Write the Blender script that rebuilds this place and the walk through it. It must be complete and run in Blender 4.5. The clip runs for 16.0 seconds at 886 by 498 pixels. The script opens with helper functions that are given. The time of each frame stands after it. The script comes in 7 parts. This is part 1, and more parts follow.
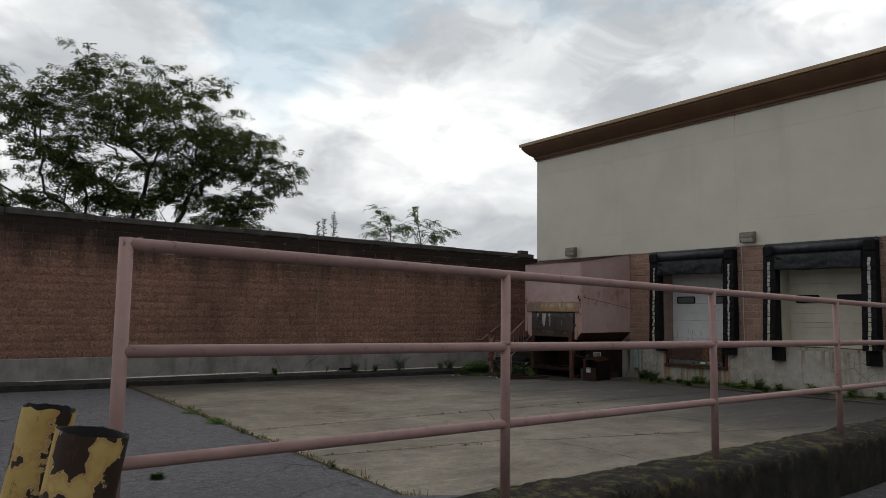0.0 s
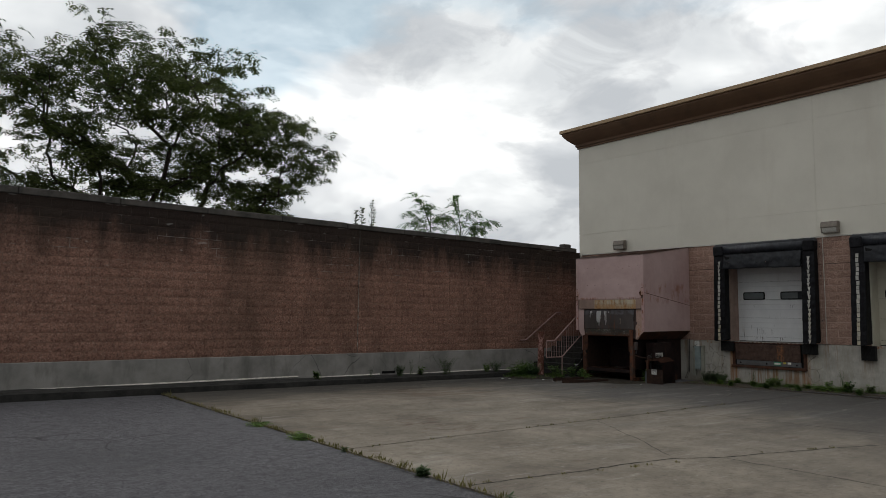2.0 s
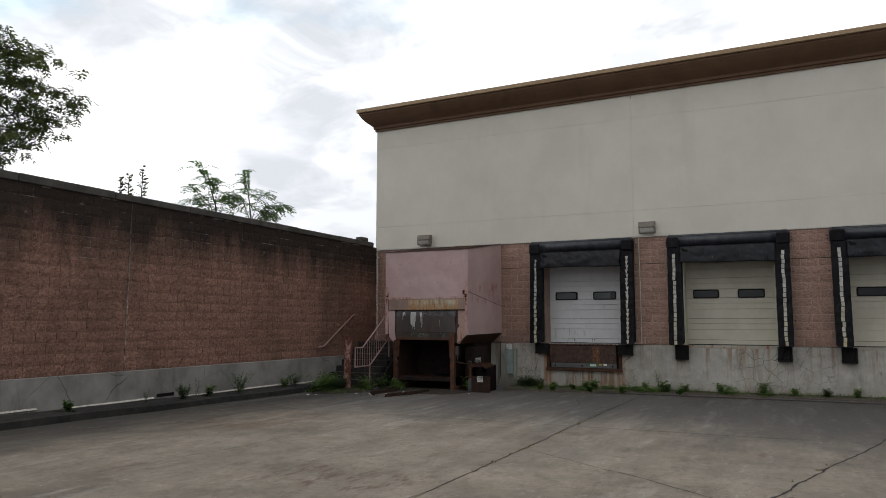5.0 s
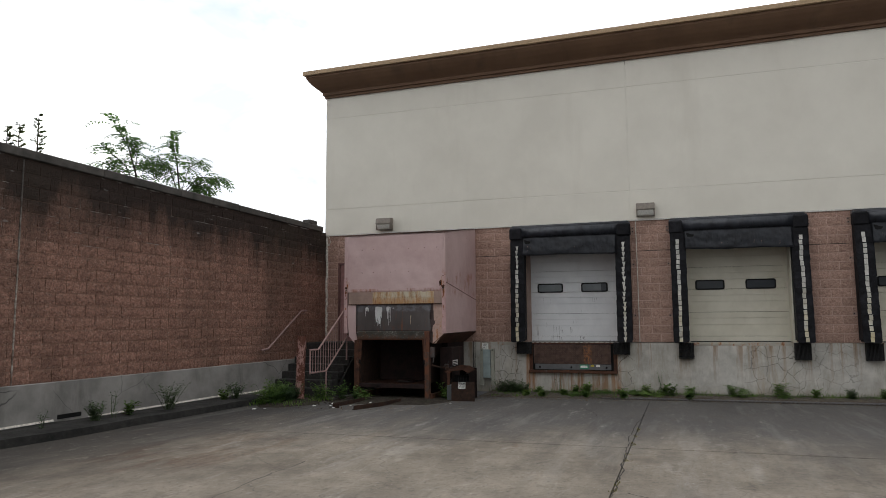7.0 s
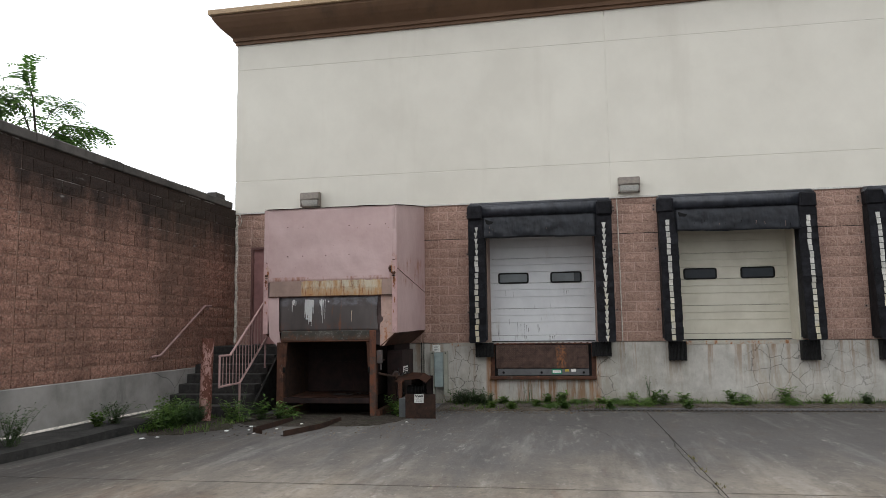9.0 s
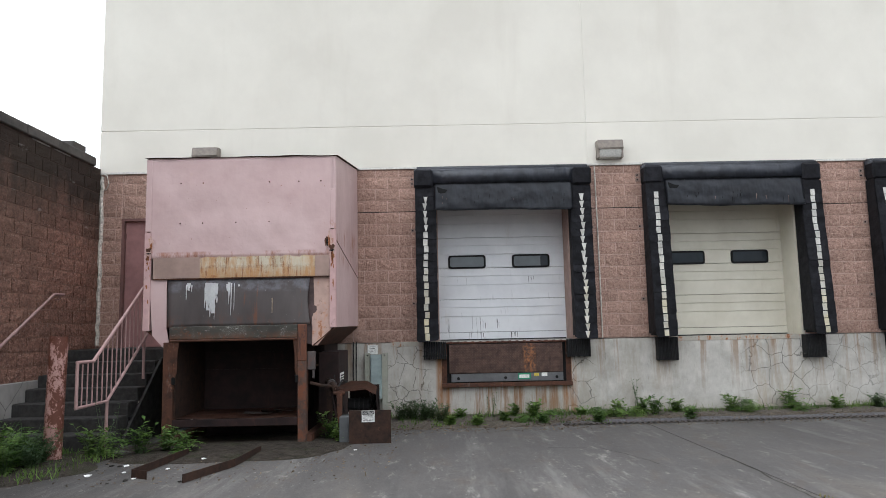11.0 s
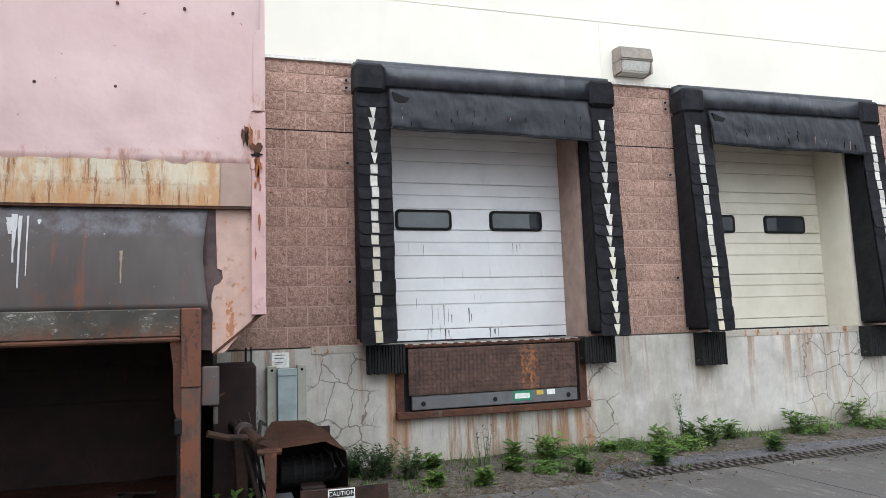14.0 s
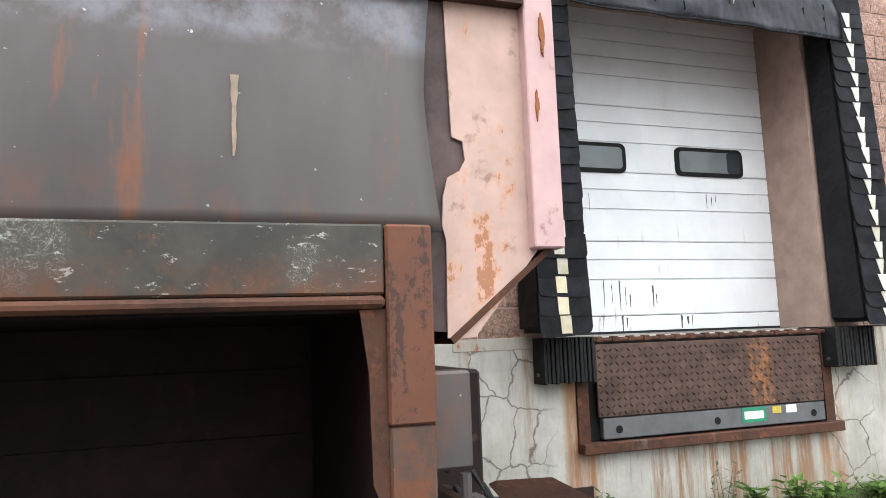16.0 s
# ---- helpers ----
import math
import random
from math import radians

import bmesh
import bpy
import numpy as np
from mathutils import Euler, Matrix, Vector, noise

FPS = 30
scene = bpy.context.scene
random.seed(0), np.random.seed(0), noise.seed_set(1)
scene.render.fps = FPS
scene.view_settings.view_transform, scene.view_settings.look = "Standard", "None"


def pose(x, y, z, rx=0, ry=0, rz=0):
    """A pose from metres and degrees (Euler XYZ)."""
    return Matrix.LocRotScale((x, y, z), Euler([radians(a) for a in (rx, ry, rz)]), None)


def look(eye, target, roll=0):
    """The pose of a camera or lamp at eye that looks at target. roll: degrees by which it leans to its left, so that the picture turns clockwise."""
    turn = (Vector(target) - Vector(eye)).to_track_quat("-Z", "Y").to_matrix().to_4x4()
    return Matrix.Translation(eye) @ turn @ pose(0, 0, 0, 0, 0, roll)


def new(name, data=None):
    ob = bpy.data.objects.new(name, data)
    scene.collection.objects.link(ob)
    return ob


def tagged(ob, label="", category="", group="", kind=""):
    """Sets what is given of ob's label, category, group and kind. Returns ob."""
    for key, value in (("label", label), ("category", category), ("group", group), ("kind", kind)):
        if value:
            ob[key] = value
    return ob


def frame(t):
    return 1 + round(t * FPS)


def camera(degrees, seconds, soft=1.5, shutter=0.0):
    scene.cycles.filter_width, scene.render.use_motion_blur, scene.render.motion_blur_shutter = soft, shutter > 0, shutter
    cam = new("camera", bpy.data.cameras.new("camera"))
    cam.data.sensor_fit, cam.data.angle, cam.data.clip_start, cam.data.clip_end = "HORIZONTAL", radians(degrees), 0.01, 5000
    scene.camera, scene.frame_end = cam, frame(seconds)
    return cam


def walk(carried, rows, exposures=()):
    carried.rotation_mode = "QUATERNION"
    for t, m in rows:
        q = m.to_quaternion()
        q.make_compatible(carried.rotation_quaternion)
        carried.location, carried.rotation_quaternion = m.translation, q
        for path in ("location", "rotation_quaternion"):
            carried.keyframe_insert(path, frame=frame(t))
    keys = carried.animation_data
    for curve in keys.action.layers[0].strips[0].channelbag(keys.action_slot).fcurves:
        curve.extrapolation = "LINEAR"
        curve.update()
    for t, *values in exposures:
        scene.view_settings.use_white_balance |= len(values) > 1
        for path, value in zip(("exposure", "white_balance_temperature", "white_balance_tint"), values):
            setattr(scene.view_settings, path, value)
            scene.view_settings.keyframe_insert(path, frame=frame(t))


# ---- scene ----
cam = camera(64.8, 16.0, soft=0.8)
METRES, EYE, TILT, LEAN, TURN = 26.0, 1.3, -0.55, 0.2, -38.2
ROWS = [
    (0.0, 0.0, 0.0, -0.0004, -0.1, 5.94, -0.97),
    (0.5, -0.023, 0.0174, -0.0026, 0.27, 6.0, -0.96),
    (1.0, -0.0444, 0.0365, -0.0040, 0.13, 6.04, -0.89),
    (1.5, -0.0666, 0.056, -0.0056, -0.03, 6.11, -0.94),
    (2.0, -0.0832, 0.0782, -0.0063, -1.9, 6.15, -0.83),
    (2.5, -0.1009, 0.1, -0.0058, -8.77, 6.26, -0.68),
    (3.0, -0.1179, 0.1243, -0.0047, -16.19, 6.4, -0.47),
    (3.5, -0.1367, 0.1499, -0.0052, -19.83, 6.53, -0.38),
    (6.0, -0.1703, 0.2964, -0.0072, -29.11, 6.53, 0.28),
    (6.5, -0.1681, 0.3303, -0.0077, -30.9, 6.51, 0.4),
    (7.0, -0.1647, 0.3627, -0.0086, -33.17, 6.6, 0.48),
    (7.5, -0.1596, 0.3971, -0.0097, -34.03, 6.6, 0.54),
    (8.0, -0.1482, 0.4284, -0.0105, -37.34, 6.63, 0.71),
    (10.5, -0.0902, 0.586, -0.015, -47.75, 6.94, 1.31),
    (11.0, -0.0753, 0.6139, -0.0169, -52.07, 7.0, 1.49),
    (11.5, -0.0585, 0.6422, -0.017, -54.84, 7.08, 1.68),
    (12.0, -0.0411, 0.6692, -0.0171, -55.67, 7.01, 1.68),
    (12.5, -0.0231, 0.6961, -0.0166, -58.65, 7.03, 1.9),
    (13.0, -0.006, 0.7233, -0.0167, -60.82, 7.03, 1.95),
    (13.5, 0.0139, 0.7487, -0.0172, -65.02, 6.98, 2.17),
    (14.0, 0.0314, 0.7747, -0.0185, -68.33, 7.03, 2.38),
    (14.5, 0.051, 0.7989, -0.0193, -69.7, 7.14, 2.46),
    (15.0, 0.0691, 0.8237, -0.0196, -69.93, 7.23, 2.47),
    (15.5, 0.0884, 0.8455, -0.0199, -70.18, 7.3, 2.43),
    (16.0, 0.1033, 0.8657, -0.0206, -69.88, 7.4, 2.44),
]
EXPOSURES = [(0.0, -0.82, 6400, 9), (2.0, -0.74, 6400, 9), (3.5, -0.5, 6400, 10), (6.0, -0.12, 6330, 11), (8.0, 0.3, 6330, 11), (10.5, 1.05, 6050, 11), (12.5, 1.28, 5950, 11), (14.5, 1.8, 5980, 10), (16.0, 2.22, 6150, 9)]
walk(cam, [(t, pose(0, 0, EYE, TILT, LEAN, TURN) @ pose(METRES * x, METRES * y, METRES * z, 90 + pitch, roll, yaw)) for t, x, y, z, yaw, pitch, roll in ROWS], EXPOSURES)

# ---- sky and sun: broken overcast, the sun veiled behind the building ----
SUN_EL, SUN_AZ = radians(48), radians(35)
world = bpy.data.worlds.new("sky")
scene.world = world
world.use_nodes = True
wn, wl = world.node_tree.nodes, world.node_tree.links
wn.clear()
w_out = wn.new("ShaderNodeOutputWorld")
w_bg = wn.new("ShaderNodeBackground")
w_sky = wn.new("ShaderNodeTexSky")
w_sky.sky_type, w_sky.sun_disc, w_sky.sun_elevation, w_sky.sun_rotation = "NISHITA", False, SUN_EL, SUN_AZ
w_dim = wn.new("ShaderNodeMix")
w_dim.data_type, w_dim.blend_type = "RGBA", "MULTIPLY"
w_dim.inputs[0].default_value = 1.0
wl.new(w_sky.outputs[0], w_dim.inputs[6])
w_dim.inputs[7].default_value = (0.72, 1.0, 0.98, 1)
w_co = wn.new("ShaderNodeTexCoord")
w_map = wn.new("ShaderNodeMapping")
w_map.inputs["Scale"].default_value = (1.0, 1.0, 2.0)
w_map.inputs["Location"].default_value = (0.35, 0.1, 0.0)
wl.new(w_co.outputs["Generated"], w_map.inputs[0])


def w_noise(scale, detail, rough=0.55, swirl=0.0):
    n = wn.new("ShaderNodeTexNoise")
    n.inputs["Scale"].default_value, n.inputs["Detail"].default_value, n.inputs["Roughness"].default_value = scale, detail, rough
    n.inputs["Distortion"].default_value = swirl
    wl.new(w_map.outputs[0], n.inputs["Vector"])
    return n.outputs["Fac"]


def w_ramp(fac, *stops):
    r = wn.new("ShaderNodeValToRGB")
    for i, (p, c) in enumerate(stops):
        e = r.color_ramp.elements[i] if i < 2 else r.color_ramp.elements.new(p)
        e.position, e.color = p, (*c, 1)
    wl.new(fac, r.inputs[0])
    return r.outputs[0]


cover = w_ramp(w_noise(1.9, 9, 0.52), (0.33, (0.5, 0.5, 0.5)), (0.40, (1, 1, 1)))
tone = w_ramp(w_noise(2.3, 12, 0.5, 0.35), (0.40, (8.1, 8.3, 8.5)), (0.455, (10.2, 10.3, 10.35)), (0.50, (12.6, 12.6, 12.5)))
puffs = w_ramp(w_noise(6.5, 12, 0.56, 0.5), (0.40, (0.86, 0.87, 0.885)), (0.48, (0.99, 0.99, 0.99)), (0.53, (1.12, 1.12, 1.11)))
w_puff = wn.new("ShaderNodeMix")
w_puff.data_type, w_puff.blend_type = "RGBA", "MULTIPLY"
w_puff.inputs[0].default_value = 1.0
wl.new(tone, w_puff.inputs[6])
wl.new(puffs, w_puff.inputs[7])
w_mix = wn.new("ShaderNodeMix")
w_mix.data_type = "RGBA"
wl.new(cover, w_mix.inputs[0])
wl.new(w_dim.outputs[2], w_mix.inputs[6])
wl.new(w_puff.outputs[2], w_mix.inputs[7])
w_dot = wn.new("ShaderNodeVectorMath")
w_dot.operation = "DOT_PRODUCT"
wl.new(w_co.outputs["Generated"], w_dot.inputs[0])
w_dot.inputs[1].default_value = (math.sin(SUN_AZ) * math.cos(SUN_EL), math.cos(SUN_AZ) * math.cos(SUN_EL), math.sin(SUN_EL))
w_glow = wn.new("ShaderNodeMapRange")
w_glow.inputs[1].default_value, w_glow.inputs[2].default_value, w_glow.inputs[3].default_value, w_glow.inputs[4].default_value = -0.6, 0.8, 0.32, 1.35
wl.new(w_dot.outputs["Value"], w_glow.inputs[0])
w_lit = wn.new("ShaderNodeMix")
w_lit.data_type, w_lit.blend_type = "RGBA", "MULTIPLY"
w_lit.inputs[0].default_value = 1.0
wl.new(w_mix.outputs[2], w_lit.inputs[6])
wl.new(w_glow.outputs[0], w_lit.inputs[7])
wl.new(w_lit.outputs[2], w_bg.inputs[0])
w_bg.inputs[1].default_value = 0.1
wl.new(w_bg.outputs[0], w_out.inputs[0])
sun = new("sun", bpy.data.lights.new("sun", "SUN"))
sun.data.energy, sun.data.angle, sun.data.color = 0.6, radians(25), (1, 0.96, 0.9)
sun.matrix_world = look((math.sin(SUN_AZ) * math.cos(SUN_EL) * 60, math.cos(SUN_AZ) * math.cos(SUN_EL) * 60, math.sin(SUN_EL) * 60), (0, 0, 0))


# ---- materials ----
class Mat:
    """A procedural material; textures run in world metres."""

    def __init__(self, name, rough=0.8, metal=0.0, spec=0.3):
        self.m = bpy.data.materials.new(name)
        self.m.use_nodes = True
        self.n, self.l = self.m.node_tree.nodes, self.m.node_tree.links
        self.b = self.n["Principled BSDF"]
        self.b.inputs["Roughness"].default_value = rough
        self.b.inputs["Metallic"].default_value = metal
        self.b.inputs["Specular IOR Level"].default_value = spec
        self.pos = self.n.new("ShaderNodeNewGeometry").outputs["Position"]
        self.col = None

    def at(self, scale=(1, 1, 1)):
        mp = self.n.new("ShaderNodeMapping")
        mp.inputs["Scale"].default_value = scale
        self.l.new(self.pos, mp.inputs[0])
        return mp.outputs[0]

    def noise(self, scale, detail=4, rough=0.6, stretch=(1, 1, 1)):
        t = self.n.new("ShaderNodeTexNoise")
        t.inputs["Scale"].default_value, t.inputs["Detail"].default_value, t.inputs["Roughness"].default_value = scale, detail, rough
        self.l.new(self.at(stretch), t.inputs["Vector"])
        return t.outputs["Fac"]

    def cells(self, scale, feature="F1", stretch=(1, 1, 1)):
        t = self.n.new("ShaderNodeTexVoronoi")
        t.feature = feature
        t.inputs["Scale"].default_value = scale
        self.l.new(self.at(stretch), t.inputs["Vector"])
        return t.outputs["Distance"]

    def warp_cells(self, scale, amount):
        """Crack lines: the edges of warped cells."""
        nz = self.n.new("ShaderNodeTexNoise")
        nz.inputs["Scale"].default_value, nz.inputs["Detail"].default_value = scale * 2.0, 4
        self.l.new(self.pos, nz.inputs["Vector"])
        mx = self.n.new("ShaderNodeVectorMath")
        mx.operation = "MULTIPLY_ADD"
        self.l.new(nz.outputs["Color"], mx.inputs[0])
        mx.inputs[1].default_value = (amount,) * 3
        self.l.new(self.pos, mx.inputs[2])
        t = self.n.new("ShaderNodeTexVoronoi")
        t.feature = "DISTANCE_TO_EDGE"
        t.inputs["Scale"].default_value = scale
        self.l.new(mx.outputs[0], t.inputs["Vector"])
        return t.outputs["Distance"]

    def axis(self, name, lo, hi):
        """0 at lo, 1 at hi along a world axis."""
        s = self.n.new("ShaderNodeSeparateXYZ")
        self.l.new(self.pos, s.inputs[0])
        r = self.n.new("ShaderNodeMapRange")
        r.inputs[1].default_value, r.inputs[2].default_value = lo, hi
        self.l.new(s.outputs[name], r.inputs[0])
        return r.outputs[0]

    def spot(self, name, mid, half):
        """1 near a place along a world axis, 0 past half a width."""
        a, b = self.axis(name, mid - half, mid - half * 0.6), self.axis(name, mid + half, mid + half * 0.6)
        return self.math("MULTIPLY", a, b)

    def math(self, op, a, b):
        k = self.n.new("ShaderNodeMath")
        k.operation, k.use_clamp = op, True
        for i, v in enumerate((a, b)):
            if isinstance(v, (int, float)):
                k.inputs[i].default_value = v
            else:
                self.l.new(v, k.inputs[i])
        return k.outputs[0]

    def ramp(self, fac, lo, hi, c0=(0, 0, 0), c1=(1, 1, 1)):
        r = self.n.new("ShaderNodeValToRGB")
        e = r.color_ramp.elements
        e[0].position, e[1].position = lo, hi
        e[0].color, e[1].color = (*c0, 1), (*c1, 1)
        self.l.new(fac, r.inputs[0])
        return r.outputs[0]

    def base(self, c0, c1, fac, lo=0.35, hi=0.65):
        self.col = self.ramp(fac, lo, hi, c0, c1)
        return self

    def over(self, colour, fac, amount=1.0, blend="MIX"):
        """Lay a colour over what there is, where fac is high."""
        x = self.n.new("ShaderNodeMix")
        x.data_type, x.blend_type = "RGBA", blend
        self.l.new(self.math("MULTIPLY", fac, amount), x.inputs[0])
        self.l.new(self.col, x.inputs[6])
        x.inputs[7].default_value = (*colour, 1)
        self.col = x.outputs[2]
        return self

    def vary(self, amount, island=False):
        """Each piece a little lighter or darker."""
        src = self.n.new("ShaderNodeNewGeometry").outputs["Random Per Island"] if island else self.n.new("ShaderNodeObjectInfo").outputs["Random"]
        r = self.n.new("ShaderNodeMapRange")
        r.inputs[3].default_value, r.inputs[4].default_value = 1 - amount, 1 + amount
        self.l.new(src, r.inputs[0])
        x = self.n.new("ShaderNodeHueSaturation")
        self.l.new(r.outputs[0], x.inputs["Value"])
        self.l.new(self.col, x.inputs["Color"])
        self.col = x.outputs[0]
        return self

    def bump(self, fac, strength, dist=0.01):
        k = self.n.new("ShaderNodeBump")
        k.inputs["Strength"].default_value, k.inputs["Distance"].default_value = strength, dist
        self.l.new(fac, k.inputs["Height"])
        if self.b.inputs["Normal"].is_linked:
            self.l.new(self.b.inputs["Normal"].links[0].from_socket, k.inputs["Normal"])
        self.l.new(k.outputs[0], self.b.inputs["Normal"])
        return self

    def gloss(self, fac, lo, hi):
        r = self.n.new("ShaderNodeMapRange")
        r.inputs[3].default_value, r.inputs[4].default_value = lo, hi
        self.l.new(fac, r.inputs[0])
        self.l.new(r.outputs[0], self.b.inputs["Roughness"])
        return self

    def done(self):
        self.l.new(self.col, self.b.inputs["Base Color"])
        return self.m


def plain(name, colour, rough=0.6, metal=0.0, spread=0.15, scale=30.0, bump=0.1):
    k = Mat(name, rough, metal)
    n = k.noise(scale)
    k.base(tuple(c * (1 - spread) for c in colour), tuple(min(1, c * (1 + spread)) for c in colour), n)
    k.over(tuple(c * 0.6 for c in colour), k.ramp(k.noise(scale * 0.12, 3), 0.5, 0.75), 0.35)
    return k.bump(n, bump, 0.002).done()


def rusty(name, paint, rust, amount, scale=4.0, rough=0.6, streak=(1, 1, 0.25), metal=0.0):
    """Paint that has rusted through in blotches and runs."""
    k = Mat(name, rough, metal)
    k.base(tuple(c * 0.85 for c in paint), paint, k.noise(9))
    blot = k.math("ADD", k.math("MULTIPLY", k.noise(scale, 8, 0.7, streak), 0.7), k.math("MULTIPLY", k.noise(scale * 5, 6, 0.7), 0.3))
    k.over(tuple(c * 1.6 for c in rust), k.ramp(blot, 0.60 - amount, 0.64 - amount), 0.55)
    k.over(rust, k.ramp(blot, 0.635 - amount, 0.65 - amount), 0.95)
    k.over(tuple(c * 0.35 for c in rust), k.ramp(k.noise(scale * 3, 6, 0.7), 0.6, 0.7), 0.5)
    k.bump(blot, 0.35, 0.004).bump(k.noise(60), 0.15, 0.002)
    return k.done()


RUST = (0.20, 0.065, 0.025)

# asphalt: grey aggregate, worn patches
k = Mat("asphalt_grey", 0.9)
k.base((0.03, 0.029, 0.034), (0.22, 0.212, 0.225), k.noise(28, 8, 0.85), 0.38, 0.64)
k.over((0.022, 0.021, 0.024), k.ramp(k.noise(7, 8, 0.85), 0.5, 0.62), 0.55)
k.over((0.27, 0.26, 0.26), k.ramp(k.noise(16, 6, 0.9), 0.60, 0.68), 0.45)
k.over((0.06, 0.06, 0.064), k.ramp(k.noise(0.45, 5), 0.45, 0.65), 0.35)
k.over((0.2, 0.19, 0.17), k.ramp(k.noise(1.6, 6, 0.7), 0.62, 0.75), 0.35)
k.over((0.02, 0.02, 0.02), k.math("MULTIPLY", k.ramp(k.warp_cells(0.35, 0.7), 0.0, 0.006, (1, 1, 1), (0, 0, 0)), k.ramp(k.noise(0.4, 3), 0.52, 0.58)), 0.8)
M_ASPHALT = k.bump(k.noise(28, 8, 0.85), 1.0, 0.02).done()

k = Mat("yard_concrete", 0.85)
k.base((0.125, 0.104, 0.08), (0.25, 0.215, 0.17), k.noise(0.8, 9, 0.7), 0.36, 0.64)
k.over((0.10, 0.085, 0.07), k.ramp(k.noise(0.5, 7, 0.7, (0.5, 1.3, 1)), 0.52, 0.72), 0.75)
k.over((0.36, 0.34, 0.30), k.ramp(k.noise(1.1, 8, 0.7, (0.5, 1.5, 1)), 0.58, 0.72), 0.5)
k.over((0.12, 0.07, 0.045), k.ramp(k.noise(1.3, 7, 0.7, (0.4, 1.4, 1)), 0.62, 0.70), 0.55)
k.over((0.09, 0.05, 0.03), k.math("MULTIPLY", k.math("MULTIPLY", k.spot("X", 6.85, 0.8), k.spot("Y", 11.9, 1.2)), k.ramp(k.noise(2.6, 6, 0.7, (1, 2.5, 1)), 0.52, 0.62)), 0.75)
k.over((0.10, 0.055, 0.03), k.math("MULTIPLY", k.math("MULTIPLY", k.spot("X", 10.5, 1.6), k.spot("Y", 16.3, 1.2)), k.ramp(k.noise(1.6, 6, 0.7, (0.6, 2, 1)), 0.45, 0.6)), 0.7)
k.over((0.05, 0.045, 0.04), k.math("MULTIPLY", k.ramp(k.warp_cells(0.5, 0.9), 0.0, 0.003, (1, 1, 1), (0, 0, 0)), k.ramp(k.noise(0.33, 3), 0.56, 0.62)), 0.6)
dirt = k.math("ADD", k.math("MULTIPLY", k.axis("X", 9.5, 15.5), 0.55), k.math("MULTIPLY", k.noise(0.7, 8, 0.65, (0.45, 1.6, 1)), 0.6))
k.over((0.062, 0.06, 0.06), k.ramp(dirt, 0.46, 0.74), 0.88)
# grime along the north wall, with the shade at its foot painted in
grime_shade = k.math("ADD", k.math("MULTIPLY", k.axis("Y", 14.8, 18.4), 0.6), k.math("MULTIPLY", k.noise(0.9, 8, 0.65, (0.5, 1.5, 1)), 0.55))
k.over((0.04, 0.038, 0.036), k.ramp(grime_shade, 0.5, 0.8), 0.85)
k.over((0.42, 0.40, 0.37), k.ramp(k.noise(1.7, 10, 0.78, (0.4, 1.8, 1)), 0.59, 0.70), 0.5)
k.over((0.085, 0.066, 0.05), k.ramp(k.noise(2.4, 9, 0.8, (0.7, 1.2, 1)), 0.53, 0.63), 0.45)
k.over((0.40, 0.37, 0.33), k.ramp(k.noise(3.3, 10, 0.82, (0.6, 1.4, 1)), 0.58, 0.66), 0.4)
k.over((0.45, 0.43, 0.40), k.ramp(k.noise(26, 3, 0.6), 0.68, 0.72), 0.5)
k.over((0.05, 0.045, 0.04), k.ramp(k.noise(45, 5, 0.75), 0.55, 0.72), 0.5)
k.over((0.045, 0.041, 0.038), k.ramp(k.noise(14, 8, 0.85), 0.52, 0.64), 0.6)
k.over((0.34, 0.32, 0.29), k.ramp(k.noise(11, 8, 0.85), 0.58, 0.68), 0.4)
k.over((0.40, 0.385, 0.36), k.math("MULTIPLY", k.ramp(k.noise(2.2, 7, 0.72, (0.13, 1.0, 1)), 0.53, 0.72), k.axis("X", 6, 11)), 0.22)
k.over((0.035, 0.033, 0.032), k.math("MULTIPLY", k.ramp(k.noise(1.5, 8, 0.72, (0.16, 0.9, 1)), 0.50, 0.70), k.axis("X", 8, 13)), 0.5)
k.over((0.052, 0.048, 0.045), k.math("MULTIPLY", k.math("MULTIPLY", k.axis("Y", 13.0, 5.0), k.axis("X", 6.5, 12.0)), k.ramp(k.noise(0.9, 7, 0.7, (0.5, 1.3, 1)), 0.3, 0.55)), 0.6)
M_YARD = k.vary(0.05).bump(k.noise(30, 8, 0.8), 0.5, 0.008).done()

k = Mat("dock_concrete", 0.85)
k.base((0.37, 0.352, 0.315), (0.56, 0.54, 0.49), k.noise(2.2, 8, 0.7))
k.over((0.22, 0.19, 0.145), k.ramp(k.noise(3.0, 8, 0.7, (1, 1, 0.2)), 0.52, 0.72), 0.55)
k.over((0.28, 0.25, 0.19), k.ramp(k.noise(1.1, 7, 0.7, (1, 1, 0.35)), 0.5, 0.65), 0.5)
k.over((0.06, 0.055, 0.05), k.math("MULTIPLY", k.ramp(k.warp_cells(3.3, 0.12), 0.0, 0.024, (1, 1, 1), (0, 0, 0)), k.math("ADD", k.math("ADD", k.spot("Y", 8.0, 0.75), k.spot("Y", 14.3, 0.45)), k.math("ADD", k.spot("Y", 11.4, 0.3), k.math("MULTIPLY", k.spot("Y", 6.8, 0.6), 0.6)))), 0.85)
runs = k.math("MULTIPLY", k.math("MULTIPLY", k.spot("Y", 12.62, 1.25), k.axis("Z", -0.16, -0.24)), k.ramp(k.noise(9, 7, 0.75, (1, 1, 0.07)), 0.46, 0.60))
k.over((0.24, 0.115, 0.045), runs, 0.85)
